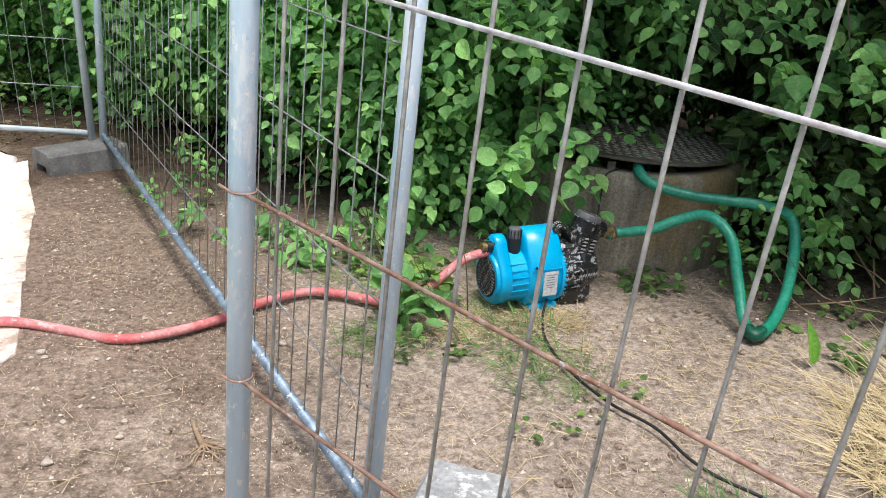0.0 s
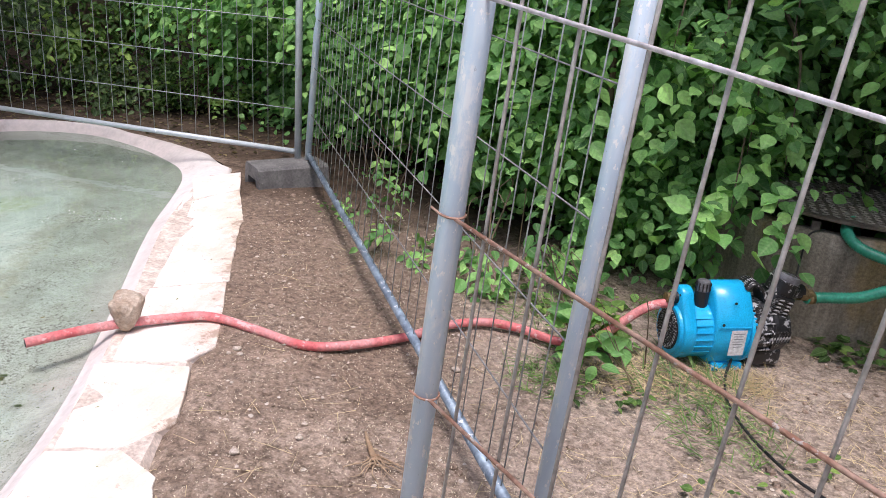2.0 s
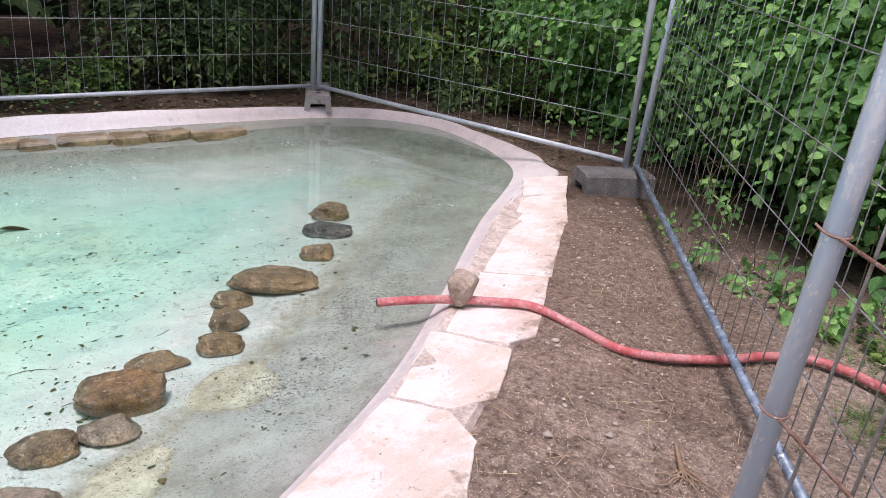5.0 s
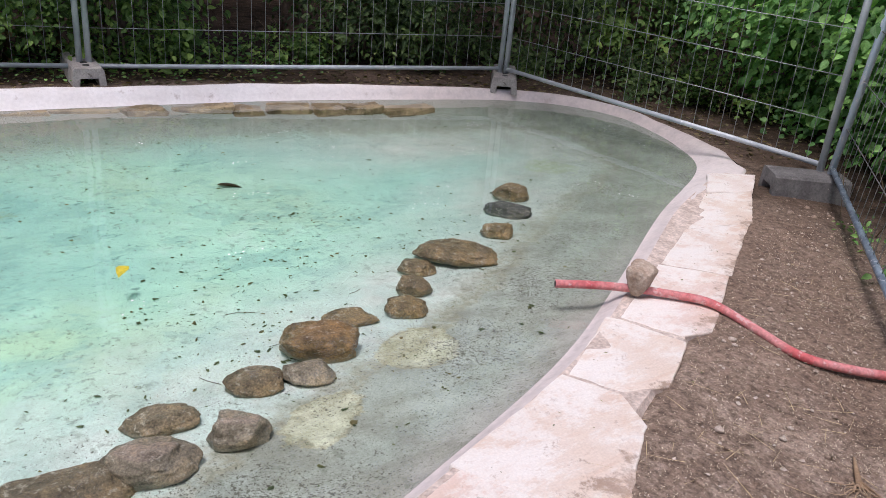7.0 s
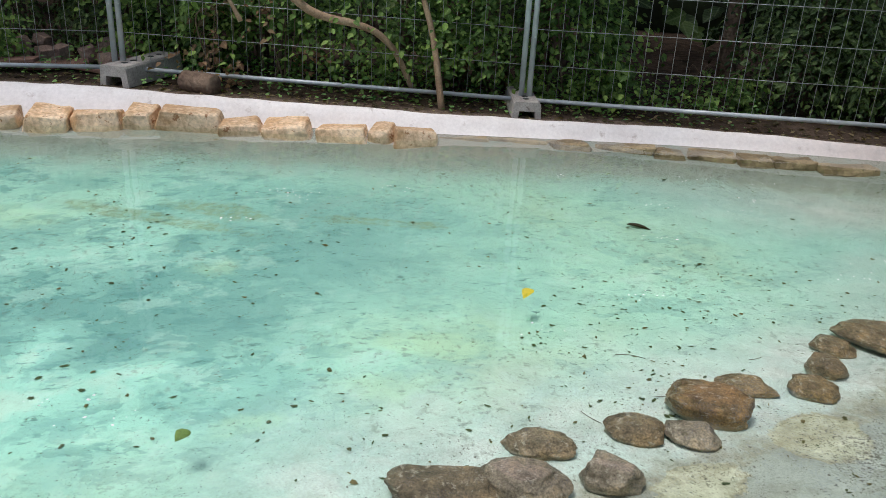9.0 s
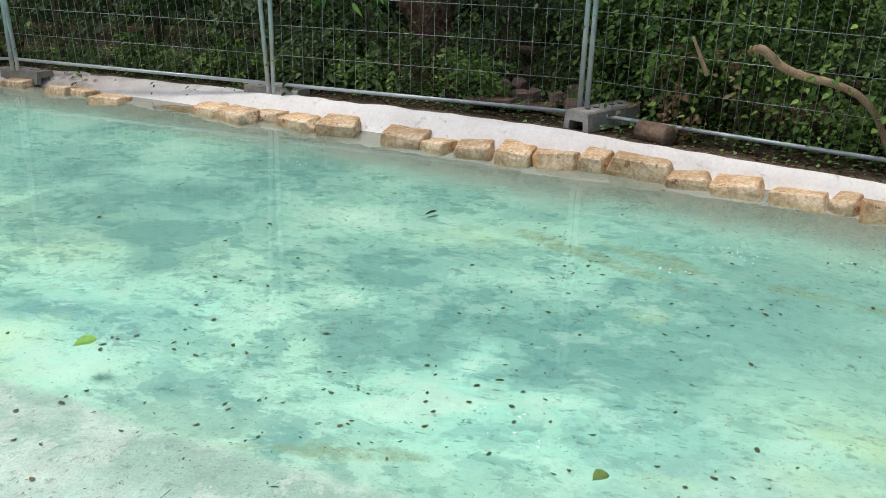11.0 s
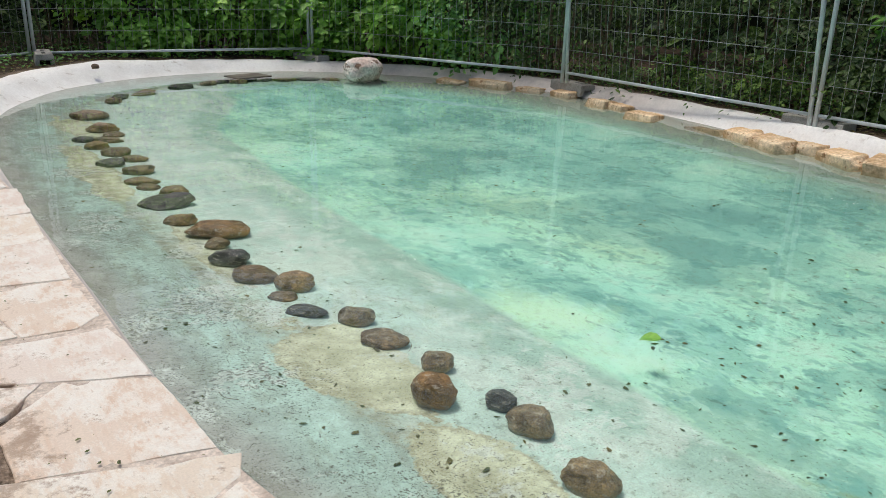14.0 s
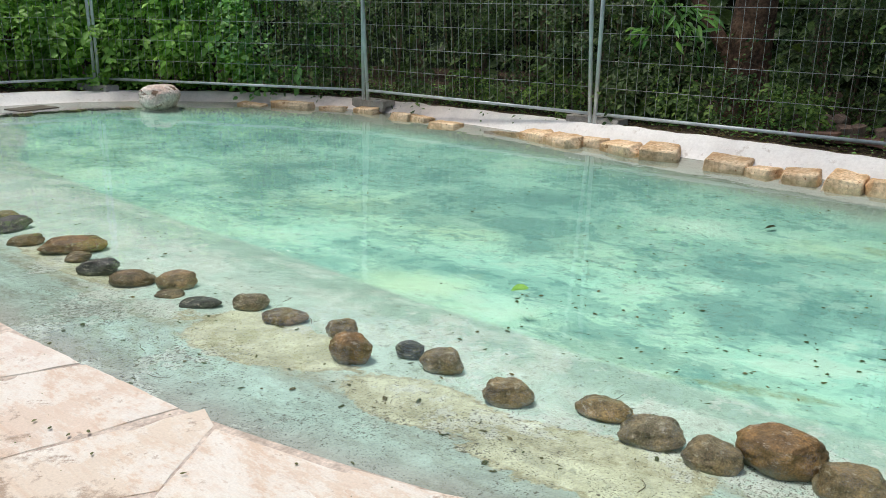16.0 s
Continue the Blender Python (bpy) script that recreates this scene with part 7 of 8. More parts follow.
def build_pump():
    """Garden pump: local x runs from the fan end to the wet end, z up, ground at 0."""
    p = thing("water_pump", "bright blue and black electric garden pump on the soil", "pump", at=(0.292, 3.146, -0.022), rz=30)
    p.matrix_basis = p.matrix_basis @ Matrix.Diagonal((0.88, 0.87, 0.87, 1))
    ax = 0.155
    R = Matrix.Translation((0, 0, ax))

    def put(name, me, parent=p, label="", m=None):
        return part(name, me, parent, label, m if m is not None else R)
    fan = put("fan_cover", cyl_x("fan_cover", 0.118, -0.235, -0.10, M["blue"], 36, 0.127, 0.010), p, "rounded blue fan cover")
    # the front ring runs up into a slim rounded bracket for the outlet
    keyhole = []
    for k in range(33):
        a = radians(-205 + 230 * k / 32)
        keyhole.append((0.128 * math.cos(a), 0.128 * math.sin(a)))
    for k in range(13):
        a = radians(8 + 164 * k / 12)
        keyhole.append((0.047 * math.cos(a), 0.150 + 0.047 * math.sin(a)))
    bm = bmesh.new()
    rows = [[bm.verts.new((x, y * q, z * q + 0.0)) for y, z in keyhole] for x, q in ((-0.236, 0.965), (-0.228, 1.0), (-0.188, 1.0), (-0.180, 0.965))]
    n = len(keyhole)
    for one, two in zip(rows, rows[1:]):
        for k in range(n):
            bm.faces.new((one[k], one[(k + 1) % n], two[(k + 1) % n], two[k]))
    bm.faces.new(rows[0]), bm.faces.new(rows[-1])
    tower = put("outlet_tower", from_bm("outlet_tower", bm, M["blue"], True), p, "slim rounded blue outlet bracket")
    part("grille_ring", cyl_x("grille_ring", 0.108, -0.250, -0.230, M["blue"], 40, 0.116, 0.006), fan)
    part("fan_grille", cyl_x("fan_grille", 0.092, -0.2515, -0.240, M["black_clean"], 32), fan, "black pierced fan grille")
    strand = from_bm("grille_bar", box_bm(0.005, 0.18, 0.0042), M["black_lime"])
    for turn in (28, -28):
        for k in range(-6, 7):
            h = math.sqrt(max(0.0, 0.089 ** 2 - (k * 0.0137) ** 2)) / 0.09
            part("grille_bar", strand, fan, "", Matrix.Translation((-0.254, 0, 0)) @ Matrix.Rotation(radians(turn), 4, "X") @ Matrix.Translation((0, 0, k * 0.0137)) @ Matrix.Diagonal((1, h, 1, 1)))
    for k in range(-2, 4):
        put("rib", from_bm("rib", box_bm(0.09, 0.006, 0.004, (-0.145, -0.1265, 0)), M["blue"]), p, "", R @ Matrix.Rotation(radians(-14 * k), 4, "X"))
    for y, z in ((-0.03, 0.165), (0.03, 0.165), (0.0, 0.105)):
        part("screw", cyl_x("screw", 0.005, -0.2385, -0.234, M["black_clean"], 10), tower, "", Matrix.Translation((0, y, z)))
    # tall housing round the motor
    bm = bmesh.new()
    prof = []
    for k in range(40):
        a = 2 * math.pi * k / 40
        y, z = 0.135 * math.cos(a), 0.135 * math.sin(a)
        if z > 0:
            z *= 1.60
            y *= 0.94 if z > 0.1 else 1.0
        else:
            z = max(z * 1.12, -0.13)
            if z < -0.10:
                y *= 1.12
        prof.append((y, z))
    ends = [[bm.verts.new((x, y * s, z * s)) for y, z in prof] for x, s in ((-0.105, 0.93), (-0.095, 1.0), (0.055, 1.0), (0.065, 0.96))]
    for a, b in zip(ends, ends[1:]):
        for k in range(40):
            bm.faces.new((a[k], a[(k + 1) % 40], b[(k + 1) % 40], b[k]))
    bm.faces.new(ends[0]), bm.faces.new(ends[-1])
    house = put("housing", from_bm("housing", bm, M["blue"], True), p, "tall blue plastic housing")
    part("flange", cyl_x("flange", 0.148, 0.056, 0.072, M["blue"], 44, None, 0.004), house)
    tooth = from_bm("flange_tooth", box_bm(0.010, 0.008, 0.008), M["blue"])
    for k in range(24):
        a = radians(-150 + k * 10)
        part("flange_tooth", tooth, house, "", pose(0.076, 0.146 * math.cos(a) * -1, 0.146 * math.sin(a) * 0.95))
    part("seam", from_bm("seam", box_bm(0.145, 0.004, 0.004, (-0.02, -0.136, 0.06)), M["blue"]), house)
    lab = part("rating_label", from_bm("rating_label", box_bm(0.070, 0.002, 0.115, (0.000, -0.1375, -0.01)), M["label"]), house, "white rating label with grey lines")
    line = from_bm("label_line", box_bm(0.050, 0.001, 0.0028), M["ink"])
    for k in range(6):
        part("label_line", line, lab, "", Matrix.Translation((0.0, -0.139, 0.032 - 0.012 * k)) @ Matrix.Diagonal((1 - 0.12 * (k % 3), 1, 1, 1)))
    part("screw", cyl_x("screw", 0.006, 0, 0.004, M["black_clean"], 10), house, "", pose(-0.08, -0.138, 0.075, 0, 0, -90))
    part("screw", cyl_x("screw", 0.006, 0, 0.004, M["black_clean"], 10), house, "", pose(-0.02, -0.10, 0.155, 0, 0, -90))
    put("foot", from_bm("foot", box_bm(0.14, 0.23, 0.035, (-0.01, 0, -0.137)), M["blue"], False, 0.008, 2), p, "blue pump foot")
    # filler neck and hose nipple beside the bracket
    neck = put("filler_neck", disc("filler_neck", 0.031, 0.09, 0.185, M["black_clean"], 20, 0.029), p, "black filler neck", R @ Matrix.Translation((-0.135, -0.02, 0)))
    part("filler_cap", disc("filler_cap", 0.030, 0.18, 0.228, M["cap"], 18, 0.027, 0.005), neck, "black ribbed screw cap")
    for k in range(12):
        part("cap_rib", from_bm("cap_rib", box_bm(0.004, 0.004, 0.034), M["black_clean"]), neck, "", pose(0.0295 * math.cos(k * 0.5236), 0.0295 * math.sin(k * 0.5236), 0.203))
    put("hose_nipple", cyl_x("hose_nipple", 0.026, -0.262, -0.225, M["black_clean"], 18), p, "black hose nipple", R @ Matrix.Translation((0, 0, 0.142)))
    put("hose_clamp", cyl_x("hose_clamp", 0.023, -0.285, -0.255, M["brass"], 18), p, "metal hose clamp", R @ Matrix.Translation((0, 0, 0.142)))
    # black wet end
    put("motor_body", cyl_x("motor_body", 0.118, 0.07, 0.19, M["black_lime"], 32, 0.114, 0.008), p, "black finned body splashed with lime")
    fin = from_bm("fin", box_bm(0.10, 0.012, 0.006), M["black_lime"], False, 0.001)
    for k in range(18):
        a = radians(-170 + k * 20)
        put("fin", fin, p, "", R @ Matrix.Rotation(a, 4, "X") @ Matrix.Translation((0.135, -0.120, 0)))
    wet = put("wet_end", cyl_x("wet_end", 0.128, 0.175, 0.272, M["black"], 36, 0.104, 0.020), p, "round black pump chamber")
    slot = from_bm("chamber_rib", box_bm(0.008, 0.014, 0.055), M["black_lime"], False, 0.002)
    for k in range(7):
        part("chamber_rib", slot, wet, "", pose(0.165 + 0.0145 * k, -0.121 + 0.0012 * k, 0.0))
    put("saddle", from_bm("saddle", box_bm(0.15, 0.15, 0.10, (0.145, 0, 0.085)), M["black_lime"], False, 0.022, 3), p, "black saddle under the filter")
    put("belly", from_bm("belly", box_bm(0.17, 0.20, 0.08, (0.165, 0, -0.105)), M["black"], False, 0.025, 3), p, "black rounded underside")
    # the filter column leans away from the motor
    lean = R @ Matrix.Translation((0.185, -0.01, 0.05)) @ Matrix.Rotation(radians(19), 4, "Y")
    col = put("filter_column", from_bm("filter_column", box_bm(0.118, 0.13, 0.15, (0, 0, 0.055)), M["black"], False, 0.022, 3), p, "slotted black filter column", lean)
    rib = from_bm("filter_rib", box_bm(0.036, 0.010, 0.008), M["black_lime"], False, 0.002)
    for k in range(7):
        for side in (-1, 1):
            part("filter_rib", rib, col, "", pose(side * 0.023, -0.067, 0.008 + 0.0165 * k))
    head = put("filter_head", disc("filter_head", 0.064, 0.125, 0.185, M["black"], 30, 0.061, 0.006), p, "black filter head", lean)
    part("filter_lid", disc("filter_lid", 0.062, 0.182, 0.214, M["cap"], 30, 0.058, 0.008), head, "smoky transparent screw lid")
    part("lid_rim", disc("lid_rim", 0.066, 0.178, 0.186, M["black_lime"], 30, None, 0.002), head)
    put("intake", cyl_x("intake", 0.032, 0.27, 0.345, M["black"], 20), p, "black intake socket", R @ Matrix.Translation((0, 0, 0.165)))
    put("brass_fitting", cyl_x("brass_fitting", 0.033, 0.335, 0.362, M["brass"], 8), p, "tarnished brass union nut", R @ Matrix.Translation((0, 0, 0.155)))
    put("brass_tail", cyl_x("brass_tail", 0.026, 0.36, 0.395, M["brass"], 18), p, "brass hose tail", R @ Matrix.Translation((0, 0, 0.145)))
    # carrying handle: a broad slotted arch from the housing down to the body
    arch = smooth_line([Vector((0.045, 0, 0.195)), Vector((0.075, 0, 0.222)), (0.112, 0, 0.200), (0.142, 0, 0.150), (0.150, 0, 0.075)], 5)
    bm = bmesh.new()
    rows = []
    for k, q in enumerate(arch):
        q = Vector(q)
        d = (Vector(arch[min(k + 1, len(arch) - 1)]) - Vector(arch[max(k - 1, 0)])).normalized()
        up = Vector((-d.z, 0, d.x)) * 0.007
        rows.append([bm.verts.new(q + up * e + Vector((0, y, 0))) for y, e in ((-0.055, -1), (0.03, -1), (0.03, 1), (-0.055, 1))])
    for one, two in zip(rows, rows[1:]):
        for k in range(4):
            bm.faces.new((one[k], one[(k + 1) % 4], two[(k + 1) % 4], two[k]))
    bm.faces.new(rows[0]), bm.faces.new(rows[-1])
    grip = put("carry_handle", from_bm("carry_handle", bm, M["black"], False, 0.002), p, "black slotted carrying handle")
    tread = from_bm("grip_rib", box_bm(0.005, 0.060, 0.005), M["black_lime"])
    for k in range(1, len(arch) - 1):
        q = Vector(arch[k])
        d = (Vector(arch[k + 1]) - Vector(arch[k - 1])).normalized()
        part("grip_rib", tread, grip, "", Matrix.Translation(q + Vector((-d.z, 0, d.x)) * 0.009 + Vector((0, -0.0125, 0))) @ Matrix.Rotation(-math.atan2(d.z, d.x), 4, "Y"))
    part("grip_side", tube("grip_side", [Vector(q) + Vector((0, -0.055, 0)) for q in arch], 0.009, M["black_lime"], 8), grip)


def build_hoses():
    z = lambda x, y: -0.012 + 0.016
    # red delivery hose
    red = [(-1.925, 2.03, 0.03), (-1.83, 2.17, 0.035), (-1.74, 2.30, 0.030), (-1.63, 2.42, 0.025), (-1.52, 2.50, 0.022), (-1.33, 2.515, 0.002), (-1.12, 2.49, 0.0), (-0.97, 2.57, 0.0), (-0.82, 2.72, 0.0), (-0.72, 2.88, 0.0), (-0.596, 2.985, 0.0),
           (-0.46, 3.0, 0.0), (-0.30, 2.96, 0.0), (-0.19, 2.945, 0.02), (-0.10, 2.955, 0.09), (-0.01, 2.985, 0.175), (0.05, 3.01, 0.208), (0.11, 3.041, 0.213)]
    pts = even(smooth_line(red, 8), 0.02)
    h = thing("red_hose", "dusty red rubber hose running from the pump to the pool", "hose")
    part("pipe", tube("pipe", pts, 0.0172, M["red"], 12, True), h)
    d = (pts[0] - pts[1]).normalized()
    # black plug in place of the hose's dark hollow
    bore = tube("bore", [pts[0] - d * 0.01, pts[0] + d * 0.0015], 0.0135, M["black_clean"], 12)
    part("bore", bore, h, "black plug for the dark inside the hose's open end")
    # green suction hose
    green = [(0.575, 3.309, 0.226), (0.63, 3.335, 0.230), (0.75, 3.31, 0.265), (0.85, 3.31, 0.315), (0.95, 3.28, 0.352), (1.03, 3.20, 0.30), (1.065, 3.12, 0.16), (1.085, 3.02, 0.04), (1.115, 2.95, 0.008), (1.19, 3.02, 0.03), (1.27, 3.16, 0.10), (1.33, 3.34, 0.22), (1.32, 3.42, 0.32), (1.22, 3.42, 0.365),
             (1.06, 3.44, 0.37), (0.90, 3.46, 0.375), (0.76, 3.49, 0.40), (0.70, 3.56, 0.44), (0.74, 3.70, 0.45), (0.80, 3.85, 0.30)]
    h = thing("green_hose", "green ribbed suction hose looping out of the shaft", "hose")
    part("pipe", tube("pipe", even(smooth_line(green, 10), 0.0055), 0.0195, M["green"], 12, True, 0.0035), h)
    part("joint", tube("joint", smooth_line([(1.095, 2.985, 0.018), (1.115, 2.95, 0.008), (1.15, 2.98, 0.016)], 5), 0.0255, M["green_dark"], 12), h, "darker green sleeve joining two lengths")
    part("clamp", tube("clamp", [(0.585, 3.3137, 0.2267), (0.605, 3.323, 0.228)], 0.0245, M["brass"], 14), h, "tarnished hose clamp")
    # mains cable
    cable = [(0.345, 3.07, 0.03), (0.33, 2.95, 0.0), (0.345, 2.77, 0.0), (0.42, 2.58, 0.0), (0.535, 2.41, 0.0), (0.66, 2.29, 0.004), (0.75, 2.14, 0.0), (0.87, 2.04, 0.0), (1.1, 1.93, 0.0), (1.6, 1.9, 0.0), (2.4, 2.2, 0.0)]
    h = thing("power_cable", "thin black power cable lying on the soil", "cable")
    part("lead", tube("lead", smooth_line([(x, y, q - 0.006) for x, y, q in cable], 8), 0.005, M["black_clean"], 8), h)
    wire = [(0.62, 3.55, 0.44), (0.56, 3.50, 0.42), (0.545, 3.45, 0.33), (0.53, 3.38, 0.24), (0.47, 3.24, 0.20)]
    h = thing("thin_cable", "thin black cable hanging from the shaft to the pump", "cable")
    part("lead", tube("lead", smooth_line(wire, 8), 0.004, M["black_clean"], 8), h)


# ---------------------------------------------------------------- loose stuff
def scatter_soil():
    rnd = random.Random(31)
    verts, faces = [], []
    base = [(math.cos(a), math.sin(a), 0) for a in (0, 1.25, 2.5, 3.77, 5.03)]
    for _ in range(5500):
        x, y = rnd.uniform(-2.4, 1.6), rnd.uniform(0.7, 4.2)
        k, d = near_shore(x, y)
        if d < 0.5 or S[k][0] > x:
            continue
        s = 0.0016 + 0.0085 * rnd.random() ** 5
        z = soil_z(x, y) + 0.001
        n = len(verts)
        rot = rnd.uniform(0, 6)
        for px, py, _q in base:
            f = s * rnd.uniform(0.55, 1.35)
            verts.append((x + f * (px * math.cos(rot) - py * math.sin(rot)), y + f * (px * math.sin(rot) + py * math.cos(rot)), z))
        verts.append((x + s * 0.1, y, z + s * rnd.uniform(0.5, 0.9)))
        faces += [(n + j, n + (j + 1) % 5, n + 5) for j in range(5)]
    tagged(new("pebbles", mesh_of("pebbles", verts, faces, M["pebble"])), "scattered pebbles and clods on bare soil", "pebbles", kind="stuff")

    verts, faces = [], []
    for _ in range(5200):
        spill = rnd.random() < 0.3
        x, y = (rnd.uniform(0.1, 1.0), rnd.uniform(-4.6, -1.4)) if spill else (rnd.uniform(-2.3, 1.5), rnd.uniform(0.7, 4.2))
        k, d = near_shore(x, y)
        if d < 0.5 or S[k][0] > x or noise.noise((x * 2.1, y * 2.1, 21)) < rnd.uniform(-0.35, 0.25):
            continue
        s, rot, z, n = 0.0035 + 0.015 * rnd.random() ** 4, rnd.uniform(0, 6), soil_z(x, y) - 0.001, len(verts)
        for h, w in ((0.0, 1.0), (0.55, 0.8)):
            for j in range(6):
                a, q = rot + j * 1.047, s * w * rnd.uniform(0.75, 1.2)
                verts.append((x + q * math.cos(a), y + q * math.sin(a), z + s * h * rnd.uniform(0.7, 1.2)))
        verts.append((x, y, z + s * 0.8))
        faces += [(n + j, n + (j + 1) % 6, n + 6 + (j + 1) % 6, n + 6 + j) for j in range(6)] + [(n + 6 + j, n + 6 + (j + 1) % 6, n + 12) for j in range(6)]
    tagged(new("clods", mesh_of("clods", verts, faces, M["soil"])), "crumbled clods of brown earth on the trodden soil", "clods", kind="stuff")
    shapes = [rock_mesh("small_stone", 300 + k, (1, 0.8, 0.6), M["pebble"], 0.1, 0.2, 2) for k in range(4)]
    for k in range(34):
        x, y = rnd.uniform(-2.0, 1.4), rnd.uniform(0.9, 4.0)
        q, d = near_shore(x, y)
        if d < 0.55 or S[q][0] > x:
            continue
        st = tagged(new("small_stone", shapes[k % 4]), "small pale stone lying on the soil", "stone", "stones on the soil")
        w = 0.016 + 0.026 * rnd.random() ** 2
        st.matrix_basis = pose(x, y, soil_z(x, y) + 0.2 * w, 0, 0, rnd.uniform(0, 360)) @ Matrix.Scale(w, 4)

    for x, y, w in ((-1.32, 2.37, 0.035), (-1.29, 2.34, 0.026), (-1.33, 2.33, 0.022), (-0.983, 1.829, 0.034), (-0.86, 1.98, 0.028), (-0.88, 2.05, 0.022)):
        st = tagged(new("small_stone", shapes[int(w * 1000) % 4]), "small pale stone lying on the soil", "stone", "stones on the soil")
        st.matrix_basis = pose(x, y, soil_z(x, y) + 0.2 * w, 0, 0, 800 * w) @ Matrix.Scale(w, 4)
    # a torn-up clump of dry roots
    rt = thing("root_clump", "torn-up clump of thin dry roots on the soil", "roots", at=(-0.63, 2.0, soil_z(-0.63, 2.0)))
    for _ in range(15):
        a, ln = rnd.uniform(-2.3, 0.3), rnd.uniform(0.06, 0.17)
        line = [(rnd.uniform(-0.02, 0.02), rnd.uniform(-0.02, 0.02), 0.008)] + [(ln * u * math.cos(a) + rnd.uniform(-0.015, 0.015), ln * u * math.sin(a) + rnd.uniform(-0.015, 0.015), 0.006 + 0.014 * rnd.random()) for u in (0.4, 0.75, 1.0)]
        part("root", tube("root", smooth_line(line, 4), lambda u: 0.0026 * (1.2 - u), M["deadwood"], 5), rt)
    part("stalk", tube("stalk", smooth_line([(0, 0, 0.008), (-0.04, 0.05, 0.018), (-0.07, 0.10, 0.012)], 5), lambda u: 0.008 * (1.2 - 0.7 * u), M["deadwood"], 7), rt)

    def blades(name, label, mat, spots, count, length, width, up, seed):
        r = random.Random(seed)
        vs, fs = [], []
        for _ in range(count):
            cx, cy, rad = r.choice(spots)
            a, q = r.uniform(0, 6.283), rad * math.sqrt(r.random())
            x, y = cx + q * math.cos(a), cy + q * math.sin(a)
            z = soil_z(x, y) + 0.004
            l, b = length * r.uniform(0.4, 1.2), r.uniform(0, 6.283)
            dx, dy, dz = math.cos(b), math.sin(b), up * r.uniform(0.3, 1.2)
            w = width * r.uniform(0.6, 1.3)
            sx, sy = -dy * w, dx * w
            n = len(vs)
            for u, drop in ((0, 0), (0.5, 0.06), (1.0, 0.30)):
                ww = 1 - 0.8 * u
                px, py, pz = x + dx * l * u, y + dy * l * u, z + max(0.002, l * (dz * u - drop * up)) + 0.006 * r.random()
                vs += [(px + sx * ww, py + sy * ww, pz), (px - sx * ww, py - sy * ww, pz + w * 0.6)]
            fs += [(n, n + 1, n + 3, n + 2), (n + 2, n + 3, n + 5, n + 4)]
        tagged(new(name, mesh_of(name, vs, fs, M[mat])), label, "grass", kind="stuff")
    blades("dry_grass", "dry yellow grass lying matted on the soil", "straw", [(1.55, 2.45, 0.28), (1.72, 2.2, 0.33), (1.48, 2.12, 0.25), (1.95, 2.7, 0.4), (1.5, 2.3, 0.3)], 2300, 0.24, 0.0021, 0.5, 1)
    blades("straw", "loose straw stalks scattered on the soil", "straw", [(0.5, 2.4, 0.8), (0.9, 3.0, 0.6), (0.2, 1.9, 0.5), (1.1, 2.6, 0.5), (1.2, 2.4, 0.5), (0.3, 2.85, 0.25)], 1900, 0.09, 0.0011, 0.04, 2)
    blades("loose_stalks", "a few dry stalks lying on the trodden soil strip", "straw", [(-0.8, 2.2, 0.8), (-0.5, 1.7, 0.7), (-1.2, 3.2, 0.6)], 190, 0.12, 0.0010, 0.05, 5)
    blades("chaff", "fine pale chaff strewn over the trodden soil", "chaff", [(-0.75, 2.1, 0.75), (-1.1, 2.6, 0.7), (-0.5, 1.6, 0.6), (-0.9, 3.1, 0.7), (0.2, 2.3, 0.9), (-1.3, 3.5, 0.6)], 13000, 0.0075, 0.0012, 0.1, 6)
    blades("matted_grass", "dry matted grass pressed down round the pump", "straw", [(0.12, 2.92, 0.16), (0.32, 2.94, 0.13), (0.0, 2.85, 0.15), (0.42, 3.0, 0.1)], 900, 0.10, 0.0013, 0.35, 7)
    blades("grass_tufts", "short green grass tufts on the soil", "grass", [(0.2, 2.9, 0.2), (0.35, 2.6, 0.2), (-0.25, 2.7, 0.15), (0.8, 1.9, 0.12), (1.05, 1.82, 0.12), (1.3, 1.85, 0.2), (0.15, 3.5, 0.2), (-0.3, 3.2, 0.25)], 1700, 0.11, 0.0022, 0.8, 3)
    # small weeds
    rng = np.random.default_rng(12)
    P, Nn, T, Z = [], [], [], []
    for cx, cy, rad, n, s in ((0.62, 2.42, 0.10, 1, 0.03), (-0.17, 2.98, 0.10, 9, 0.075), (-0.35, 3.3, 0.25, 9, 0.05), (-0.5, 3.4, 0.3, 8, 0.045), (1.08, 1.86, 0.12, 5, 0.06), (1.4, 1.8, 0.2, 9, 0.065), (0.8, 3.42, 0.12, 6, 0.06),
                              (1.45, 3.1, 0.3, 5, 0.05), (1.6, 2.85, 0.2, 5, 0.055), (-0.1, 2.55, 0.2, 4, 0.035), (0.3, 2.35, 0.3, 4, 0.03), (-1.7, 3.95, 0.2, 3, 0.035), (-1.2, 4.0, 0.4, 6, 0.04), (1.15, 3.35, 0.08, 6, 0.055)):
        for _ in range(n):
            a, q = rng.uniform(0, 6.28), rad * rng.random() ** 0.5
            px, py = cx + q * math.cos(a), cy + q * math.sin(a)
            top = 0.26 if cx == 1.15 else 0.20 if cx == -0.17 else 0.06
            z0 = soil_z(px, py)
            for j in range(int(rng.integers(5, 9))):
                b = j * 2.4 + rng.uniform(-0.4, 0.4)
                z = z0 + top * rng.uniform(0.15, 1.0)
                out = 0.015 + 0.02 * rng.random()
                P.append((px + out * math.cos(b), py + out * math.sin(b), z))
                T.append((math.cos(b), math.sin(b), rng.uniform(-0.35, 0.25)))
                Nn.append((0.5 * math.cos(b) + rng.normal(0, 0.2), 0.5 * math.sin(b) + rng.normal(0, 0.2), 1))
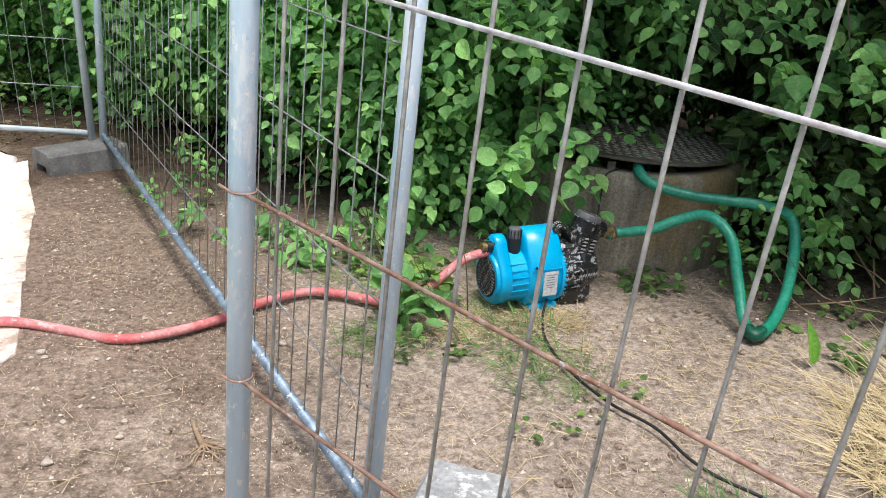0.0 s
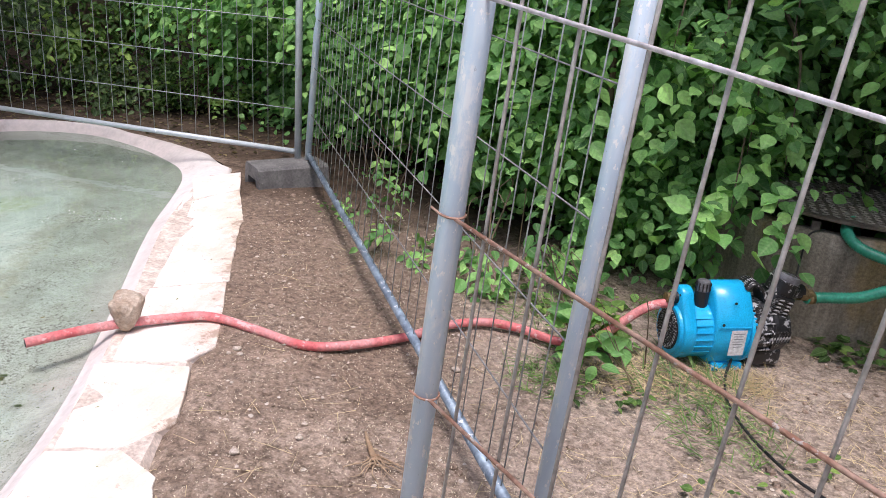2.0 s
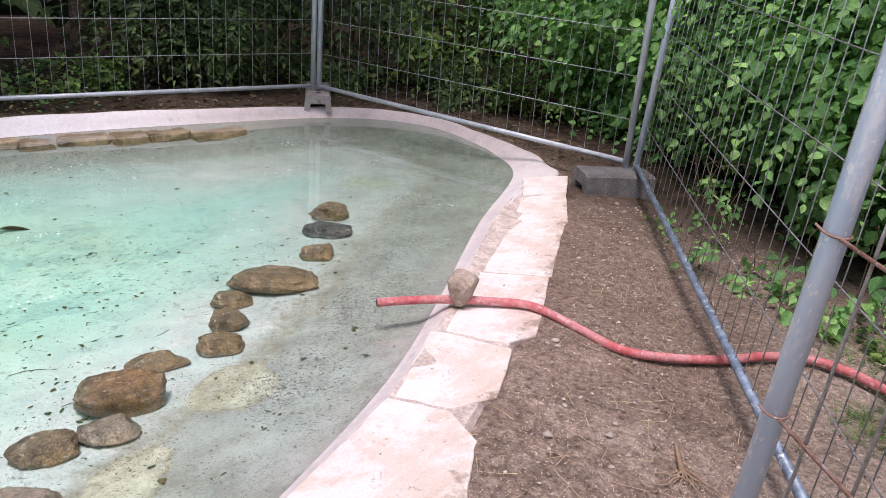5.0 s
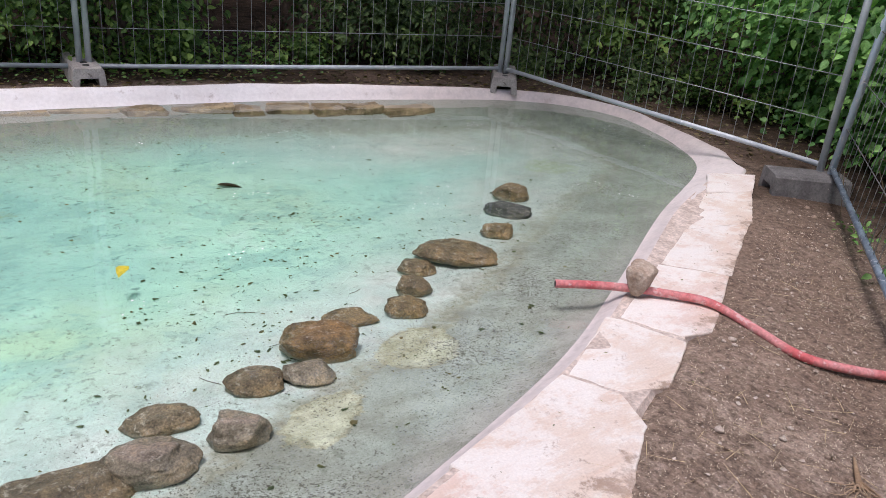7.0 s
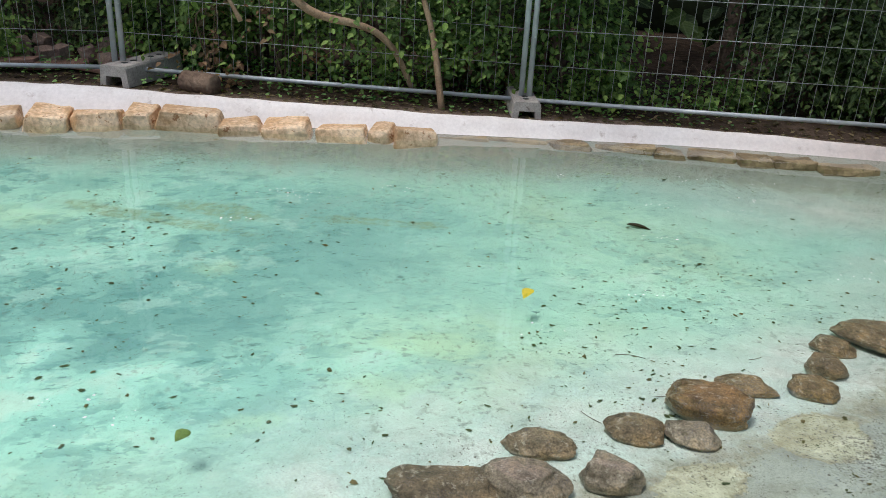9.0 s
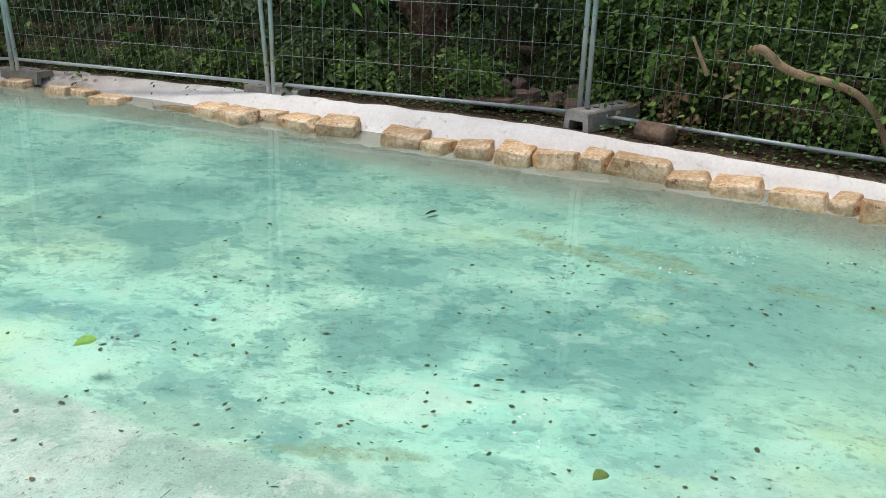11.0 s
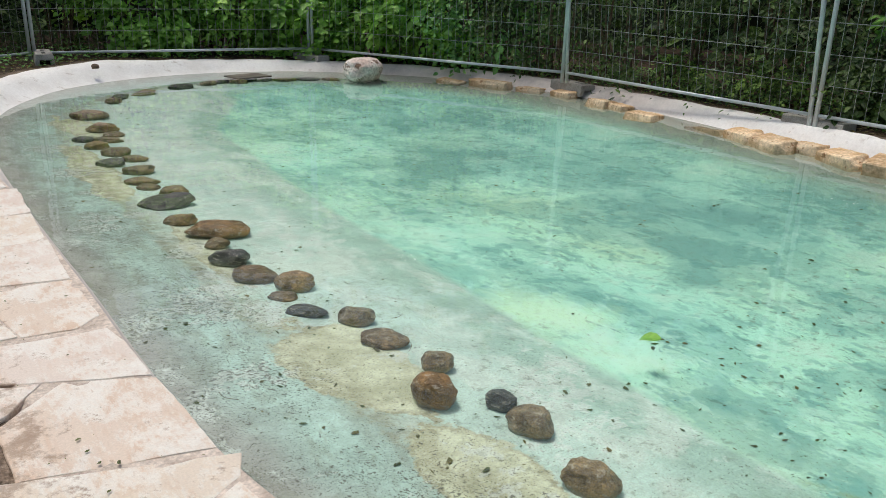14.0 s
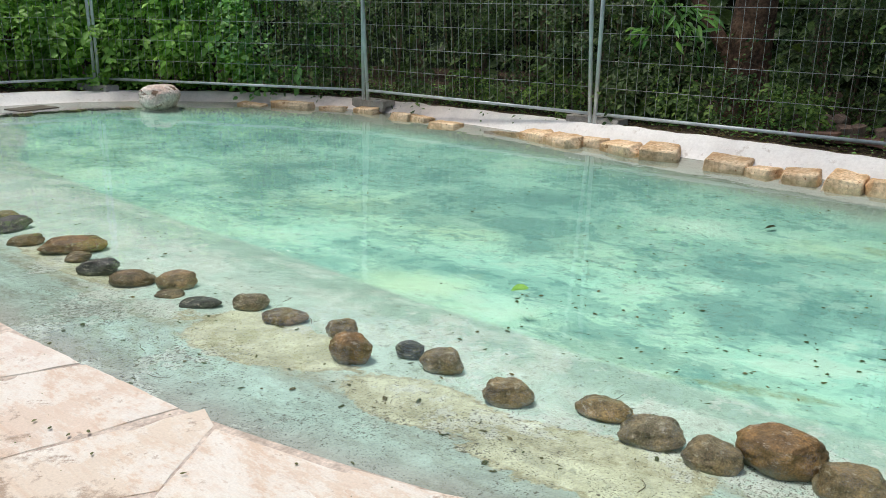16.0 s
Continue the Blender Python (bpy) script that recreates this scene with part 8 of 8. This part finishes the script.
                Z.append(s * rng.uniform(0.5, 1.15))
    tagged(new("weeds", leaf_cloud("weeds", *(np.array(q) for q in (P, Nn, T, Z)), M["leaf_e"])), "small broad-leaved weeds growing on the soil", "weeds", kind="stuff")


def scatter_pool():
    rng = np.random.default_rng(44)
    verts, faces, count = [], [], 0
    drifts = [(-2.97, 1.08, 0.16), (-2.70, 0.72, 0.12), (-3.06, 1.4, 0.16), (-3.0, 0.95, 0.14), (-2.49, 1.1, 0.10), (-3.65, 1.82, 0.3), (-2.42, -1.38, 0.3), (-2.99, -1.22, 0.35), (-2.3, 0.9, 0.14), (-2.75, 2.3, 0.2), (-2.2, -0.2, 0.25), (-3.9, -0.6, 0.4)]
    while count < 10000:
        x, y = rng.uniform(-6, -0.1), rng.uniform(-11, 4.5)
        drift = count % 24 == 0
        if drift:
            cx, cy, spread = drifts[int(rng.integers(0, len(drifts)))]
            x, y = cx + rng.normal(0, spread), cy + rng.normal(0, spread)
        k, d = near_shore(x, y)
        if (np.array((x, y)) - S[k]) @ NORMAL[k] > -0.06 or (not drift and noise.noise((x * 0.7, y * 0.7, 11)) < rng.normal(0, 0.25) - 0.05):
            continue
        count += 1
        size = 0.005 + 0.011 * rng.random() ** 2 if drift else 0.0022 + 0.017 * rng.random() ** 8
        lean, slim = rng.uniform(0, 6.283), rng.uniform(0.18, 0.75)
        z = floor_z(d, y, x) + 0.012 * min(1, d) * noise.noise((x * 0.9, y * 0.9, 1)) + 0.003
        m = int(rng.integers(5, 8))
        n = len(verts)
        for j in range(m):
            a = 6.283 * j / m + rng.uniform(-0.3, 0.3)
            r = size * rng.uniform(0.55, 1.25)
            u, v = r * math.cos(a), r * slim * math.sin(a)
            verts.append((x + u * math.cos(lean) - v * math.sin(lean), y + u * math.sin(lean) + v * math.cos(lean), z + 0.15 * size * rng.random()))
        verts.append((x, y, z + 0.25 * size))
        faces += [(n + j, n + (j + 1) % m, n + m) for j in range(m)]
    tagged(new("sunken_leaves", mesh_of("sunken_leaves", verts, faces, M["debris"])), "dark bits of leaf lying on the pool floor", "leaf litter", kind="stuff")
    # thin twigs on the floor of the margin
    for k in range(13):
        q = int(rng.integers(0, NS))
        while S[q][0] < -3 or not -6 < S[q][1] < 3.5:
            q = int(rng.integers(0, NS))
        d = rng.uniform(0.15, 1.3)
        x, y = S[q] - NORMAL[q] * d
        ln, bend = rng.uniform(0.04, 0.12), rng.uniform(-0.02, 0.02)
        tw = tagged(new("sunken_twig", tube("sunken_twig", smooth_line([(-ln / 2, 0, 0.002), (0, bend, 0.004), (ln / 2, 0, 0.002)], 4), 0.0011, M["twig"], 5)), "thin dark twig lying on the pool floor", "twig", "twigs in the pool")
        tw.matrix_basis = pose(x, y, floor_z(d, y, x) + 0.012 * min(1, d) * noise.noise((x * 0.9, y * 0.9, 1)) + 0.002, 0, 0, rng.uniform(0, 360))
    for name, x, y, z, s, mat, label, nar in (("floating_leaf", -2.96, 0.66, WATER + 0.004, 0.085, "yellow", "yellow leaf floating on the water", 0.8), ("floating_leaf", -2.0, -2.54, WATER + 0.004, 0.085, "fresh", "fresh green leaf floating on the water", 1.3),
                                         ("floating_leaf", -2.015, -0.58, WATER + 0.004, 0.055, "grass", "green leaf floating on the water", 1.2), ("sunken_stick", -4.04, 1.46, floor_z(1.4) + 0.01, 0.14, "debris", "black piece of bark lying on the pool floor", 0.3), ("sunken_stick", -4.43, -2.2, floor_z(1.2) + 0.01, 0.09, "debris", "black piece of bark lying on the pool floor", 0.45)):
        me = leaf_cloud(name, np.array([(0.0, 0, 0)]), np.array([(0.05, 0, 1.0)]), np.array([(0.35, 0.85, 0) if y > 1 else (0.8, -0.5, 0)]), np.array([s]), M[mat], nar)
        tagged(new(name, me), label, "leaf" if "leaf" in name else "bark").matrix_basis = pose(x, y, z)


def scatter_crumbs():
    """Curled bits of dead leaf and earth on the flags."""
    rng = np.random.default_rng(61)
    spots = [(0.116, -2.687), (0.068, -2.66), (0.12, -2.54), (0.007, -2.268), (0.143, -2.842)]
    while len(spots) < 170:
        k = int(rng.integers(0, NS))
        if NEAR_EDGE[k]:
            q = S[k] + NORMAL[k] * (RIM_W[k] + rng.uniform(0.02, 0.42))
            spots.append((q[0], q[1]))
    verts, faces = [], []
    for i, (x, y) in enumerate(spots):
        s = rng.uniform(0.008, 0.013) if i < 5 else 0.0022 + 0.007 * rng.random() ** 3
        rot, slim, n, m = rng.uniform(0, 6.283), rng.uniform(0.3, 0.7), len(verts), 7
        for j in range(m):
            a, r = 6.283 * j / m, s * rng.uniform(0.6, 1.2)
            u, v = r * math.cos(a), r * slim * math.sin(a)
            verts.append((x + u * math.cos(rot) - v * math.sin(rot), y + u * math.sin(rot) + v * math.cos(rot), 0.005 + s * rng.uniform(0.0, 0.25)))
        verts.append((x, y, 0.006 + s * 0.35))
        faces += [(n + j, n + (j + 1) % m, n + m) for j in range(m)]
    tagged(new("leaf_crumbs", mesh_of("leaf_crumbs", verts, faces, M["leaf_dead"])), "dry brown leaf crumbs lying on the stone flags", "leaf litter", kind="stuff")


def scatter_glints():
    """Small clusters of white flecks that draw glints of sky on the water."""
    rng = np.random.default_rng(5)
    spots = [(-4.22, 3.42), (-3.86, 4.36), (-3.4, 4.32), (-2.73, 3.41), (-4.03, 1.64), (-4.51, 2.02), (-4.39, 2.42), (-4.39, 2.8), (-4.29, 3.44), (-3.74, 3.03), (-3.25, 2.4), (-4.12, 2.31), (-4.68, -3.39), (-4.23, -0.48), (-5.08, -4.19), (-2.08, -0.8), (-3.79, -0.64), (-4.16, -0.35), (-1.57, -3.89), (-3.06, 2.22), (-3.9, 2.1), (-3.55, 1.5), (-4.6, 1.2), (-2.6, 0.6), (-3.0, 3.3), (-2.9, 1.2), (-2.2, -1.0), (-4.3, 0.2), (-3.6, 3.7)]
    verts, faces = [], []
    for cx, cy in spots:
        for _ in range(int(rng.integers(6, 13))):
            x, y, r = cx + rng.normal(0, 0.035), cy + rng.normal(0, 0.06), rng.uniform(0.002, 0.0065)
            n, m = len(verts), 6
            for j in range(m):
                a, q = 6.283 * j / m, r * rng.uniform(0.5, 1.2)
                verts.append((x + q * math.cos(a), y + q * math.sin(a), WATER + 0.0015))
            verts.append((x, y, WATER + 0.0015 + r * 0.5))
            faces += [(n + j, n + (j + 1) % m, n + m) for j in range(m)]
    tagged(new("floating_fluff", mesh_of("floating_fluff", verts, faces, M["fluff"])), "tiny white flecks drawn on the water as glints of sky", "fluff", kind="stuff")


build_ground()
build_pool()
build_paving()
build_fences()
build_stones()
build_shaft()
build_pump()
build_hoses()
build_trees()
build_hedge()
build_bits()
build_litter()
build_woods()
scatter_soil()
scatter_pool()
scatter_crumbs()
scatter_glints()
